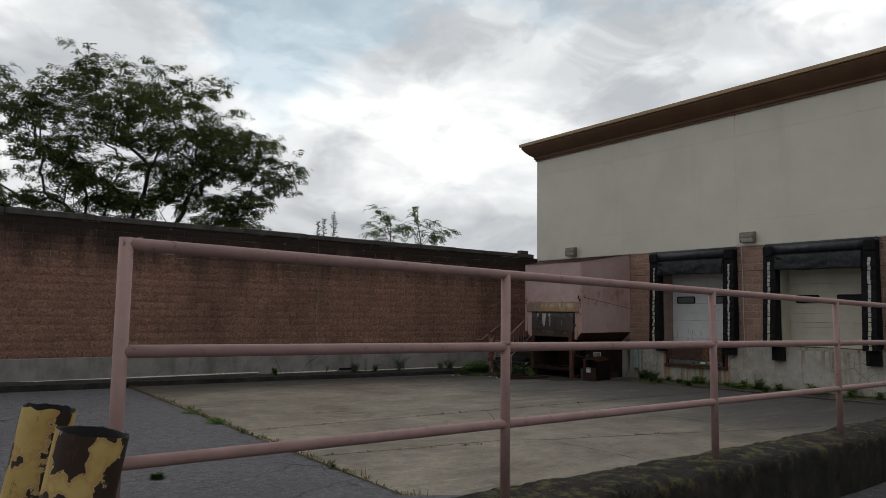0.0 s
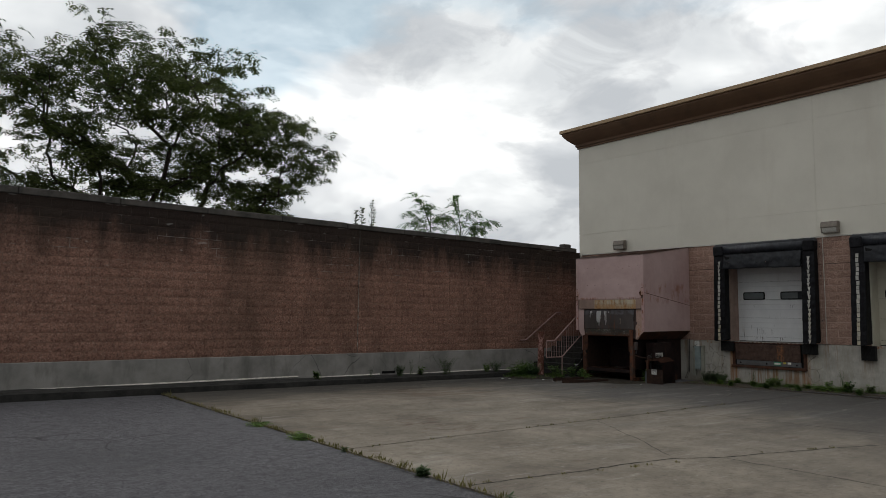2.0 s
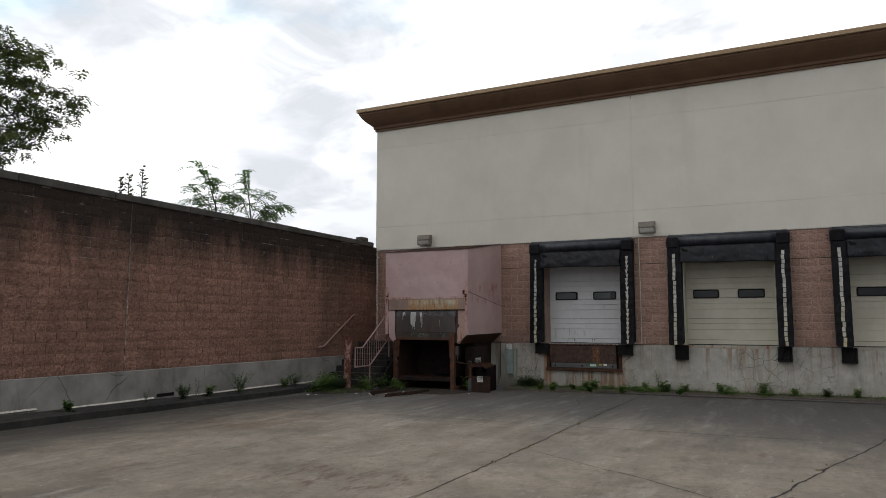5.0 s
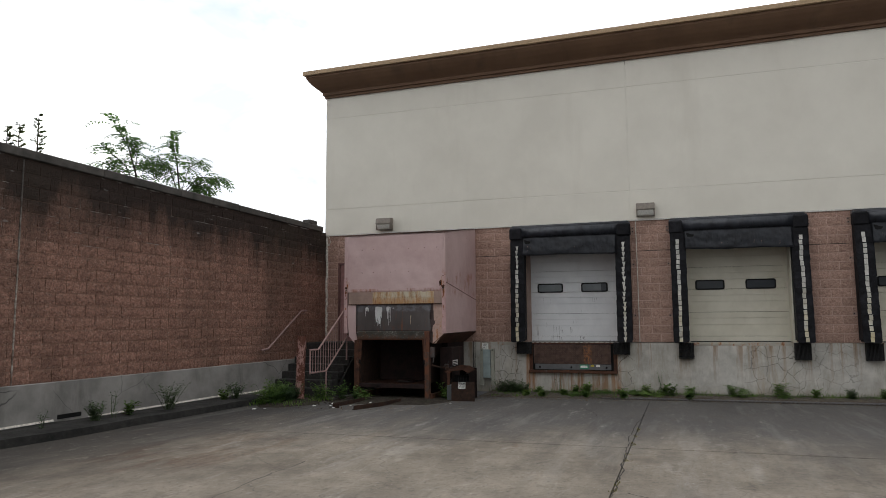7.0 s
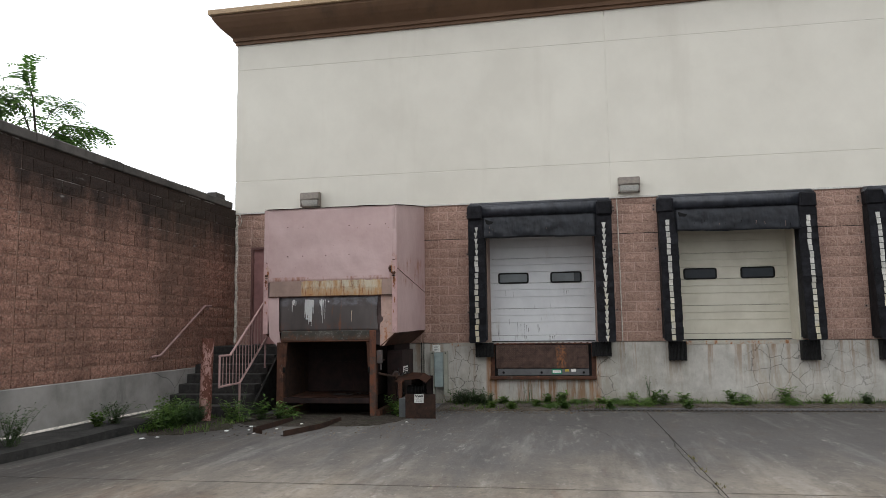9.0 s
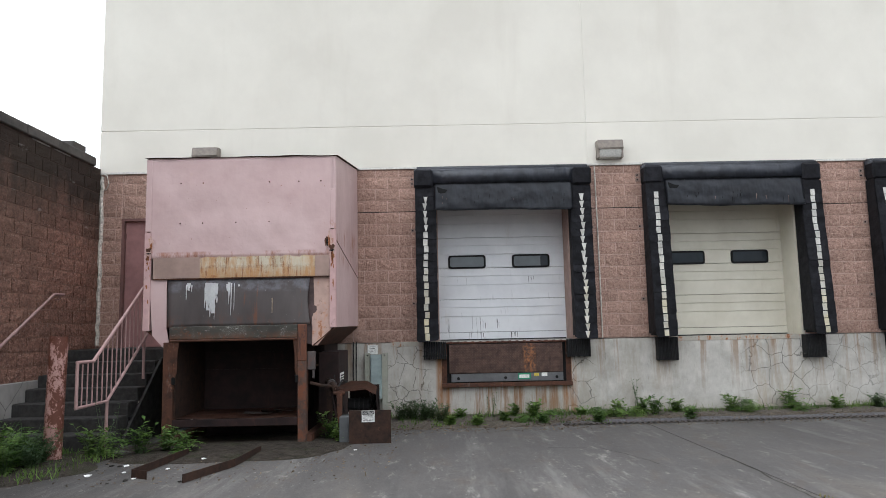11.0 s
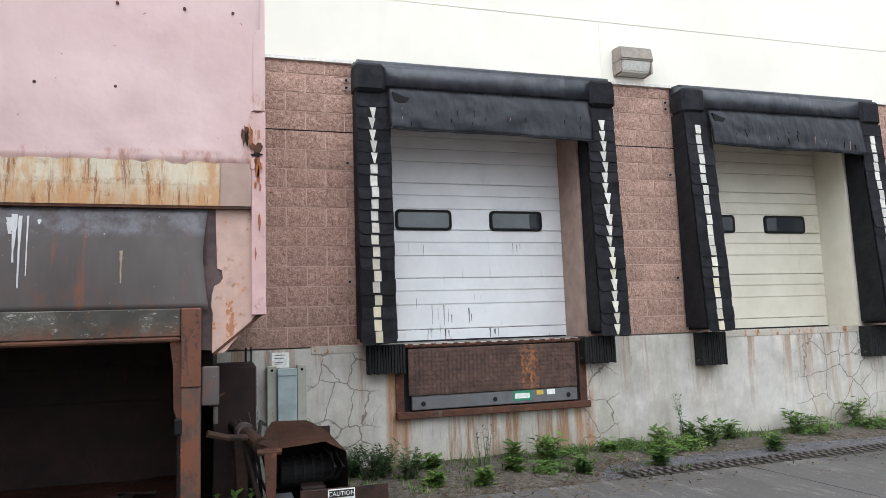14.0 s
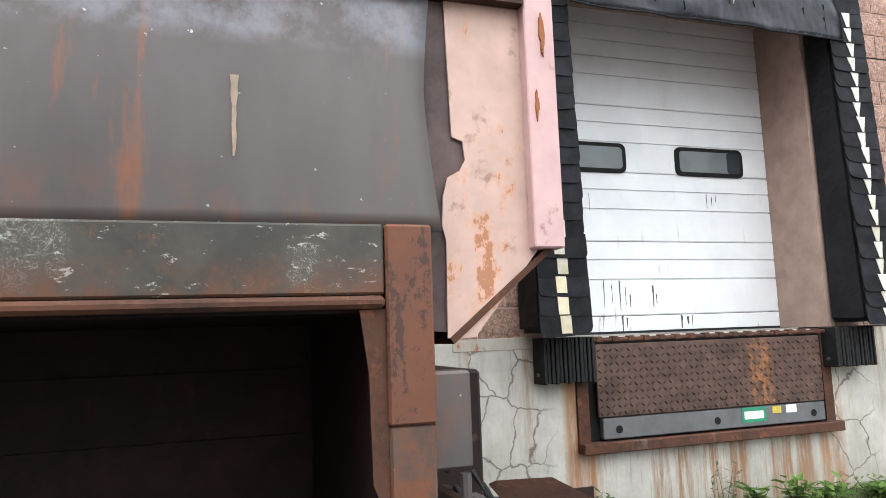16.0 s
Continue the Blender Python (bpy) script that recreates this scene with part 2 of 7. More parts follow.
sides = k.math("MULTIPLY", k.math("MULTIPLY", k.math("ADD", k.spot("Y", 13.70, 0.14), k.spot("Y", 11.58, 0.14)), k.axis("Z", 0.45, 0.2)), k.ramp(k.noise(7, 6, 0.7, (1, 1, 0.12)), 0.36, 0.55))
k.over((0.30, 0.13, 0.04), sides, 0.85)
k.over((0.3, 0.2, 0.1), k.math("MULTIPLY", k.spot("Y", 8.0, 0.5), k.ramp(k.noise(4, 6, 0.7, (1, 1, 0.1)), 0.5, 0.7)), 0.6)
k.over((0.22, 0.19, 0.13), k.math("MULTIPLY", k.axis("Z", -0.45, -0.75), k.noise(4, 6)), 0.7)
drips = k.math("MULTIPLY", k.axis("Z", -0.5, 0.5), k.ramp(k.noise(5, 7, 0.75, (1, 1, 0.06)), 0.53, 0.62))
k.over((0.22, 0.12, 0.05), drips, 0.75)
k.over((0.10, 0.09, 0.075), k.ramp(k.noise(9, 8, 0.8, (1, 1, 0.3)), 0.60, 0.70), 0.5)
M_DOCK = k.bump(k.noise(40, 6, 0.7), 0.3, 0.004).done()

k = Mat("plinth_concrete", 0.9)
k.base((0.20, 0.193, 0.18), (0.32, 0.305, 0.285), k.noise(1.5, 8, 0.65))
k.over((0.10, 0.095, 0.085), k.ramp(k.noise(2.0, 7, 0.65, (1, 1, 0.25)), 0.52, 0.72), 0.7)
k.over((0.03, 0.03, 0.03), k.math("MULTIPLY", k.ramp(k.warp_cells(0.5, 0.4), 0.0, 0.004, (1, 1, 1), (0, 0, 0)), k.ramp(k.noise(0.4, 2), 0.5, 0.56)), 0.8)
M_PLINTH = k.bump(k.noise(40, 6, 0.7), 0.35, 0.004).done()

k = Mat("old_concrete", 0.95, spec=0.15)
k.base((0.014, 0.013, 0.012), (0.06, 0.055, 0.048), k.noise(5, 10, 0.8), 0.36, 0.64)
k.over((0.022, 0.022, 0.02), k.ramp(k.noise(2.6, 8, 0.75, (1, 1, 0.4)), 0.44, 0.6), 0.8)
k.over((0.15, 0.135, 0.05), k.math("MULTIPLY", k.ramp(k.noise(9, 8, 0.8), 0.5, 0.6), k.axis("Z", 0.3, 0.4)), 0.75)
k.over((0.17, 0.155, 0.14), k.ramp(k.noise(7, 9, 0.8), 0.64, 0.67), 0.45)
M_OLD = k.bump(k.noise(18, 10, 0.8), 1.0, 0.03).done()


def split_face(name, lo, hi, dark_top, island):
    k = Mat(name, 0.95, spec=0.15)
    grit = k.noise(24, 8, 0.86)
    k.base(lo, hi, grit, 0.38, 0.62)
    k.over((0.60, 0.48, 0.40), k.ramp(k.noise(80, 2, 0.5), 0.60, 0.67), 0.6)
    k.over((0.06, 0.035, 0.025), k.ramp(k.noise(30, 4, 0.6), 0.58, 0.75), 0.6 if dark_top else 0.4)
    if dark_top:
        grow = k.math("ADD", k.math("MULTIPLY", k.axis("Z", 1.5, 3.6), 0.60), k.math("MULTIPLY", k.noise(1.3, 8, 0.7, (1, 1, 0.16)), 0.64))
        k.over((0.024, 0.021, 0.019), k.ramp(grow, 0.52, 0.78), 0.93)
        k.over((0.05, 0.04, 0.03), k.ramp(k.noise(0.55, 5, 0.6, (1, 1, 0.3)), 0.5, 0.68), 0.45)
        k.over((0.55, 0.53, 0.5), k.math("MULTIPLY", k.ramp(k.noise(2.3, 3, 0.5, (1, 1, 2.5)), 0.67, 0.72), k.axis("Z", 1.2, 2.6)), 0.35)
    k.vary(0.10, island)
    return k.bump(k.noise(45, 5, 0.7), 1.0, 0.02).bump(grit, 0.5, 0.006).done()


M_BLOCK = split_face("split_face_block", (0.21, 0.122, 0.092), (0.53, 0.352, 0.282), False, False)
M_WALLBLOCK = split_face("weathered_split_face_block", (0.09, 0.045, 0.033), (0.45, 0.25, 0.187), True, False)
M_WALLBLOCK_FAR = split_face("weathered_split_face_block_far", (0.09, 0.045, 0.033), (0.45, 0.25, 0.187), True, True)
M_MORTAR = plain("pink_mortar", (0.56, 0.405, 0.335), 0.95, scale=40)
k = Mat("wall_mortar", 0.95)
k.base((0.22, 0.13, 0.095), (0.34, 0.22, 0.17), k.noise(1.3, 5, 0.7), 0.4, 0.65)
k.over((0.03, 0.027, 0.024), k.axis("Z", 2.0, 3.4), 0.85)
k.over((0.42, 0.40, 0.37), k.math("MULTIPLY", k.axis("Z", 1.8, 2.6), k.ramp(k.noise(1.1, 5, 0.7, (1, 1, 3)), 0.56, 0.62)), 0.8)
M_WALLMORTAR = k.done()
k = Mat("weathered_joint_sealant", 0.9)
k.base((0.13, 0.09, 0.07), (0.46, 0.42, 0.37), k.noise(2.2, 6, 0.75, (1, 1, 1.5)), 0.42, 0.6)
k.over((0.035, 0.032, 0.03), k.axis("Z", 1.6, 3.2), 0.85)
M_JOINT = k.done()
k = Mat("coping_concrete", 0.95)
k.base((0.05, 0.047, 0.043), (0.11, 0.10, 0.09), k.noise(3, 7, 0.7))
M_COPING = k.bump(k.noise(35, 6), 0.5, 0.006).done()

k = Mat("cream_stucco", 0.9, spec=0.2)
k.base((0.66, 0.63, 0.55), (0.73, 0.70, 0.615), k.noise(0.7, 6, 0.6))
k.over((0.55, 0.51, 0.43), k.ramp(k.noise(1.1, 6, 0.6, (1, 1, 0.15)), 0.55, 0.75), 0.35)
M_STUCCO = k.bump(k.noise(160, 3), 0.25, 0.003).done()
k = Mat("brown_cornice_paint", 0.7)
k.base((0.125, 0.070, 0.040), (0.16, 0.092, 0.052), k.noise(1.2, 6))
k.over((0.06, 0.04, 0.025), k.ramp(k.noise(2, 6, 0.6, (1, 1, 0.3)), 0.55, 0.72), 0.5)
M_CORNICE = k.bump(k.noise(120), 0.15, 0.002).done()
M_FLASHING = plain("tan_flashing", (0.40, 0.28, 0.165), 0.5)

k = Mat("white_door_paint", 0.45)
k.base((0.63, 0.64, 0.65), (0.70, 0.71, 0.715), k.noise(3, 6))
k.over((0.08, 0.08, 0.08), k.math("MULTIPLY", k.ramp(k.noise(16, 5, 0.6, (1, 1, 0.12)), 0.60, 0.66), k.math("MULTIPLY", k.ramp(k.noise(2.2, 2), 0.5, 0.58), k.axis("Z", 1.75, 0.7))), 0.8)
k.over((0.42, 0.36, 0.28), k.ramp(k.noise(5, 6, 0.7, (1, 1, 0.3)), 0.62, 0.78), 0.4)
M_DOORWHITE = k.bump(k.noise(200), 0.05, 0.001).done()
k = Mat("cream_door_paint", 0.5)
k.base((0.55, 0.52, 0.425), (0.63, 0.60, 0.50), k.noise(2, 6))
k.over((0.35, 0.30, 0.2), k.ramp(k.noise(4, 6, 0.7, (1, 1, 0.25)), 0.6, 0.78), 0.4)
M_DOORCREAM = k.bump(k.noise(200), 0.05, 0.001).done()
k = Mat("black_vinyl", 0.36, spec=0.5)
k.base((0.014, 0.016, 0.021), (0.036, 0.040, 0.050), k.noise(5, 6))
k.over((0.10, 0.10, 0.108), k.ramp(k.noise(10, 6, 0.7, (1, 1, 0.3)), 0.64, 0.75), 0.3)
k.gloss(k.noise(4, 5, 0.6), 0.28, 0.5)
M_VINYL = k.bump(k.noise(3.2, 2, 0.45, (1, 1.5, 0.8)), 0.6, 0.07).bump(k.noise(8, 2, 0.4, (1, 2.0, 0.3)), 0.3, 0.015).bump(k.noise(150), 0.1, 0.001).done()
k = Mat("black_vinyl_flap", 0.7, spec=0.12)
k.base((0.006, 0.006, 0.007), (0.016, 0.016, 0.019), k.noise(9, 6))
k.over((0.05, 0.05, 0.052), k.ramp(k.noise(16, 6, 0.75), 0.62, 0.72), 0.4)
M_VINYLFLAP = k.vary(0.3).bump(k.noise(12, 4, 0.6), 0.4, 0.012).done()
k = Mat("dull_black_pad_side", 0.75, spec=0.2)
k.base((0.006, 0.006, 0.007), (0.014, 0.014, 0.016), k.noise(5, 6))
M_PADSIDE = k.bump(k.noise(5, 4, 0.5, (1, 1, 1.6)), 0.5, 0.04).bump(k.noise(150), 0.1, 0.001).done()
M_RUBBER = plain("black_rubber", (0.012, 0.012, 0.012), 0.8, scale=20, spread=0.4)
k = Mat("white_strip", 0.6)
k.base((0.36, 0.35, 0.31), (0.55, 0.54, 0.50), k.noise(14, 6, 0.7))
k.over((0.50, 0.42, 0.22), k.math("MULTIPLY", k.axis("Z", 1.9, 0.6), k.ramp(k.noise(2.5, 3), 0.35, 0.6)), 0.8)
M_STRIP = k.vary(0.2).done()
M_GLASS = plain("dark_window_glass", (0.028, 0.033, 0.038), 0.04, scale=2)
# the sky's reflection is put into this glass as a flat pale grey
M_GLASSPALE = plain("sky_grey_window_glass", (0.13, 0.145, 0.15), 0.08, scale=2)
M_GASKET = plain("black_gasket", (0.005, 0.005, 0.005), 0.85)
M_JAMB = plain("tan_jamb_paint", (0.33, 0.235, 0.195), 0.7, scale=6)
M_PINKDOOR = plain("faded_pink_door_paint", (0.30, 0.16, 0.15), 0.55, scale=5)
M_FRAMEDARK = plain("brown_door_frame", (0.17, 0.09, 0.08), 0.6, scale=6)
M_LAMPBODY = plain("taupe_lamp_housing", (0.22, 0.19, 0.16), 0.55, scale=15)
k = Mat("lamp_lens", 0.12)
k.base((0.50, 0.50, 0.46), (0.66, 0.65, 0.60), k.noise(40))
M_LENS = k.done()

M_RAILPAINT = rusty("faded_pink_rail_paint", (0.37, 0.24, 0.225), RUST, -0.03, 8)
k = Mat("chipped_yellow_paint", 0.55)
k.base((0.44, 0.30, 0.09), (0.56, 0.41, 0.15), k.noise(7, 5))
chip = k.math("ADD", k.math("MULTIPLY", k.noise(8.5, 3, 0.5, (1, 1, 0.7)), 0.85), k.math("MULTIPLY", k.noise(40, 5, 0.7), 0.15))
k.over((0.36, 0.16, 0.05), k.ramp(chip, 0.455, 0.51), 0.7)
k.over((0.66, 0.56, 0.36), k.ramp(chip, 0.495, 0.501), 0.5)
k.over((0.022, 0.011, 0.008), k.ramp(chip, 0.504, 0.511), 0.97)
k.over((0.10, 0.04, 0.018), k.ramp(k.noise(22, 8, 0.8, (1, 1, 0.4)), 0.60, 0.64), 0.8)
M_YELLOW = k.bump(k.ramp(chip, 0.50, 0.515), -0.6, 0.003).bump(k.noise(90), 0.1, 0.001).done()
M_BOLLARDPINK = rusty("flaking_pink_bollard_paint", (0.42, 0.25, 0.22), (0.10, 0.034, 0.020), 0.15, 9, streak=(1, 1, 0.6))
k = Mat("faded_pink_steel", 0.55)
k.base((0.48, 0.335, 0.32), (0.58, 0.43, 0.415), k.noise(1.2, 6, 0.6))
k.over((0.62, 0.47, 0.45), k.ramp(k.noise(2.4, 6, 0.65, (1, 1, 0.2)), 0.55, 0.75), 0.4)
k.over((0.25, 0.09, 0.04), k.ramp(k.noise(6, 9, 0.75, (1, 1, 0.5)), 0.68, 0.73), 0.85)
k.over((0.30, 0.12, 0.06), k.math("MULTIPLY", k.ramp(k.noise(5, 8, 0.75, (1, 1, 0.4)), 0.50, 0.64), k.math("ADD", k.math("MULTIPLY", k.spot("Z", 1.95, 0.35), k.math("ADD", k.spot("Y", 15.16, 0.16), k.spot("Y", 17.68, 0.14))), k.spot("Z", 1.77, 0.05))), 0.8)
k.over((0.55, 0.40, 0.33), k.ramp(k.noise(12, 6, 0.7), 0.60, 0.70), 0.4)
k.over((0.24, 0.10, 0.06), k.ramp(k.noise(34, 3, 0.5), 0.74, 0.76), 0.8)
M_PINK = k.bump(k.noise(1.5, 3), 0.3, 0.03).bump(k.noise(5, 3), 0.25, 0.02).bump(k.noise(80), 0.08, 0.001).done()
M_CHEEK = rusty("peeling_pink_cheek", (0.52, 0.36, 0.30), (0.34, 0.155, 0.08), 0.06, 4)
k = Mat("rust_streaked_band", 0.65)
k.base((0.44, 0.38, 0.27), (0.55, 0.50, 0.39), k.noise(6, 7, 0.7))
k.over((0.45, 0.23, 0.085), k.ramp(k.noise(7, 8, 0.75, (1, 1.4, 0.35)), 0.44, 0.56), 0.75)
k.over((0.40, 0.20, 0.07), k.math("MULTIPLY", k.axis("Z", 1.62, 1.47), k.noise(5, 6)), 1.0)
k.over((0.20, 0.075, 0.03), k.ramp(k.noise(13, 8, 0.8, (1, 1.8, 0.16)), 0.54, 0.60), 0.85)
k.over((0.26, 0.10, 0.04), k.ramp(k.noise(5, 8, 0.8, (1, 0.7, 2.2)), 0.60, 0.64), 0.7)
k.over((0.17, 0.065, 0.028), k.math("MULTIPLY", k.spot("Z", 1.60, 0.025), k.ramp(k.noise(30, 6, 0.8), 0.45, 0.6)), 0.6)
k.over((0.62, 0.57, 0.44), k.math("MULTIPLY", k.spot("Z", 1.66, 0.09), k.ramp(k.noise(4, 6, 0.7, (1, 1, 0.3)), 0.45, 0.6)), 0.55)
M_BAND = k.bump(k.noise(40, 6), 0.3, 0.002).done()
M_BANDTAN = plain("tan_primer_patch", (0.34, 0.24, 0.20), 0.7, scale=4)
k = Mat("bare_dark_steel", 0.5, 0.3)
k.base((0.066, 0.056, 0.054), (0.108, 0.095, 0.091), k.noise(1.4, 6, 0.6, (1, 1, 0.4)))
k.over((0.24, 0.085, 0.035), k.ramp(k.noise(5, 8, 0.72, (1, 1.3, 0.22)), 0.60, 0.70), 0.6)
# pale bluish haze painted into the colour across the flap's top
k.over((0.20, 0.20, 0.225), k.math("MULTIPLY", k.spot("Z", 1.36, 0.11), k.ramp(k.noise(6, 7, 0.7), 0.42, 0.6)), 0.6)
k.over((0.035, 0.035, 0.036), k.ramp(k.noise(2, 6, 0.7, (1, 1, 0.2)), 0.55, 0.75), 0.5)
k.over((0.6, 0.6, 0.58), k.ramp(k.noise(45, 2, 0.5), 0.74, 0.76), 0.5)
k.over((0.20, 0.07, 0.03), k.math("MULTIPLY", k.axis("Z", 0.98, 0.82), k.ramp(k.noise(7, 8, 0.75, (1, 1, 0.5)), 0.50, 0.64)), 0.5)
M_STEEL = k.bump(k.noise(60), 0.12, 0.001).done()
k = Mat("scraped_beam_steel", 0.6, 0.2)
k.base((0.048, 0.046, 0.039), (0.088, 0.082, 0.068), k.noise(4, 6))
k.over((0.17, 0.068, 0.034), k.ramp(k.noise(6, 9, 0.75), 0.55, 0.64), 0.75)
k.over((0.46, 0.45, 0.42), k.ramp(k.noise(22, 8, 0.8, (1, 0.6, 1.4)), 0.60, 0.62), 0.75)
k.over((0.58, 0.57, 0.53), k.math("MULTIPLY", k.ramp(k.warp_cells(11, 0.7), 0.0, 0.022, (1, 1, 1), (0, 0, 0)), k.ramp(k.noise(4, 4), 0.52, 0.58)), 0.9)
k.over((0.13, 0.055, 0.03), k.math("MULTIPLY", k.axis("Z", 0.74, 0.64), k.ramp(k.noise(7, 7, 0.7), 0.36, 0.52)), 0.85)
M_BEAM = k.bump(k.noise(30, 6), 0.3, 0.003).done()
k = Mat("rusted_steel", 0.8, 0.1)
k.base((0.035, 0.02, 0.015), (0.125, 0.05, 0.027), k.noise(6, 9, 0.75))
k.over((0.035, 0.022, 0.018), k.ramp(k.noise(3, 7, 0.7), 0.5, 0.68), 0.7)
k.over((0.21, 0.085, 0.045), k.ramp(k.noise(8, 8, 0.75), 0.57, 0.66), 0.7)
k.over((0.17, 0.14, 0.125), k.ramp(k.noise(5, 8, 0.75, (1, 1, 0.4)), 0.6, 0.68), 0.6)
M_RUST = k.bump(k.noise(50, 6, 0.7), 0.4, 0.003).done()
k = Mat("dark_scrap_rust", 0.85, 0.1)
k.base((0.016, 0.011, 0.009), (0.055, 0.028, 0.018), k.noise(8, 8, 0.75))
k.over((0.12, 0.05, 0.028), k.ramp(k.noise(12, 8, 0.75), 0.60, 0.68), 0.6)
M_DARKRUST = k.bump(k.noise(50, 6, 0.7), 0.4, 0.003).done()
# inner steel, its colour lowered to carry the shade inside the bin
k = Mat("shade_darkened_inner_steel", 0.75, 0.1)
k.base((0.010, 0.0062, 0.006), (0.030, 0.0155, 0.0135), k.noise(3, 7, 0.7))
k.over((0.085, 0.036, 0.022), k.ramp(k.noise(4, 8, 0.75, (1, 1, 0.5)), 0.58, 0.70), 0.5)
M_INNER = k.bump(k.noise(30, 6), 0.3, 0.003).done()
k = Mat("diamond_plate_rust", 0.65, 0.3)
k.base((0.055, 0.034, 0.027), (0.125, 0.077, 0.06), k.noise(9, 7, 0.7))
k.over((0.45, 0.19, 0.07), k.math("MULTIPLY", k.ramp(k.noise(16, 8, 0.8), 0.46, 0.60), k.math("MULTIPLY", k.spot("Y", 12.25, 0.12), k.spot("Z", 0.18, 0.32))), 0.75)
M_PLATE = k.bump(k.noise(60), 0.2, 0.002).done()
M_GREYBOX = plain("grey_green_box_paint", (0.30, 0.36, 0.35), 0.5, scale=6)
M_LABEL = plain("white_label", (0.72, 0.72, 0.68), 0.6)
M_INK = plain("black_ink", (0.02, 0.02, 0.02), 0.7)
M_GREEN = plain("green_label", (0.03, 0.22, 0.12), 0.5)
M_AMBER = plain("yellow_label", (0.5, 0.38, 0.06), 0.5)
M_WHITEPAINT = plain("splashed_white_paint", (0.90, 0.90, 0.89), 0.5, spread=0.05)
M_CAULK = plain("crusted_white_sealant", (0.58, 0.54, 0.48), 0.95, scale=25, spread=0.35, bump=0.5)
M_STEPS = plain("dark_worn_step_concrete", (0.034, 0.032, 0.03), 0.9, scale=12, spread=0.35, bump=0.4)
M_CABLE = plain("black_cable", (0.012, 0.012, 0.012), 0.5)
M_IRON = plain("cast_iron_grate", (0.07, 0.062, 0.055), 0.85, 0.1)
k = Mat("grey_grit_debris", 1.0, spec=0.1)
k.base((0.035, 0.030, 0.025), (0.155, 0.135, 0.11), k.noise(11, 9, 0.85), 0.38, 0.62)
k.over((0.30, 0.27, 0.225), k.ramp(k.noise(48, 5, 0.75), 0.57, 0.65), 0.65)
k.over((0.05, 0.06, 0.025), k.ramp(k.noise(2.6, 7, 0.7), 0.54, 0.66), 0.5)
M_GRIT = k.bump(k.noise(30, 8, 0.8), 0.9, 0.02).done()
k = Mat("dark_soil_debris", 1.0, spec=0.1)
k.base((0.014, 0.012, 0.010), (0.062, 0.052, 0.042), k.noise(9, 9, 0.8), 0.36, 0.64)
k.over((0.15, 0.12, 0.085), k.ramp(k.noise(55, 5, 0.75), 0.57, 0.66), 0.6)
k.over((0.030, 0.040, 0.016), k.ramp(k.noise(2.4, 7, 0.7), 0.52, 0.64), 0.5)
M_DIRT = k.bump(k.noise(30, 8, 0.8), 0.9, 0.02).done()
M_PAPER = plain("white_litter", (0.7, 0.7, 0.68), 0.8)


def leafy(name, lo, hi):
    k = Mat(name, 0.6, spec=0.25)
    k.base(lo, hi, k.noise(1.5, 3))
    k.vary(0.35, True)
    k.b.inputs["Subsurface Weight"].default_value = 0.0
    tr = k.n.new("ShaderNodeBsdfTranslucent")
    k.l.new(k.col, tr.inputs[0])
    mixs = k.n.new("ShaderNodeMixShader")
    mixs.inputs[0].default_value = 0.45
    k.l.new(k.b.outputs[0], mixs.inputs[1])
    k.l.new(tr.outputs[0], mixs.inputs[2])
    k.l.new(mixs.outputs[0], k.n["Material Output"].inputs[0])
    return k.done()


M_LEAF = leafy("tree_leaf", (0.042, 0.064, 0.018), (0.10, 0.125, 0.033))
M_SAPLEAF = leafy("sapling_leaf", (0.06, 0.13, 0.03), (0.11, 0.19, 0.045))
M_WEED = leafy("weed_leaf", (0.06, 0.12, 0.028), (0.16, 0.25, 0.06))
M_SAGE = leafy("grey_green_weed", (0.06, 0.10, 0.045), (0.12, 0.17, 0.08))
M_DRYGRASS = leafy("dry_grass", (0.12, 0.11, 0.04), (0.2, 0.18, 0.07))
M_BARK = plain("dark_bark", (0.045, 0.037, 0.03), 0.95, scale=15, spread=0.4, bump=0.6)

# ---- building helpers ----
ORIGIN = {}


def thing(name, at, label, category, group="", kind=""):
    """An Empty at the thing's base; its parts are meshes in world places."""
    e = new(name)
    e.empty_display_size = 0.2
    e.location = at
    ORIGIN[e.name] = Vector(at)
    return tagged(e, label, category, group, kind)


def mesh_of(bm, material, shift=Vector((0, 0, 0)), smooth=False):
    bmesh.ops.translate(bm, verts=bm.verts, vec=-shift)
    me = bpy.data.meshes.new("mesh")
    bm.to_mesh(me)
    bm.free()
    for mt in material if isinstance(material, (list, tuple)) else [material]:
        me.materials.append(mt)
    if smooth:
        me.polygons.foreach_set("use_smooth", [True] * len(me.polygons))
    return me


def part(name, bm, material, parent, label="", smooth=False):
    o = ORIGIN[parent.name]
    ob = new(name, mesh_of(bm, material, o, smooth))
    ob.parent = parent
    ORIGIN[ob.name] = o
    return tagged(ob, label)


def single(name, bm, material, label, category, kind="", group="", smooth=False):
    ob = new(name, mesh_of(bm, material, smooth=smooth))
    ORIGIN[ob.name] = Vector((0, 0, 0))
    return tagged(ob, label, category, group, kind)


def box(bm, x0, x1, y0, y1, z0, z1, bevel=0.0):
    r = bmesh.ops.create_cube(bm, size=1)
    vs = r["verts"]
    for v in vs:
        v.co = Vector(((x0 + x1) / 2 + v.co.x * (x1 - x0), (y0 + y1) / 2 + v.co.y * (y1 - y0), (z0 + z1) / 2 + v.co.z * (z1 - z0)))
    if bevel:
        es = list({e for v in vs for e in v.link_edges})
        bmesh.ops.bevel(bm, geom=es, offset=bevel, segments=1, affect="EDGES")
    return bm


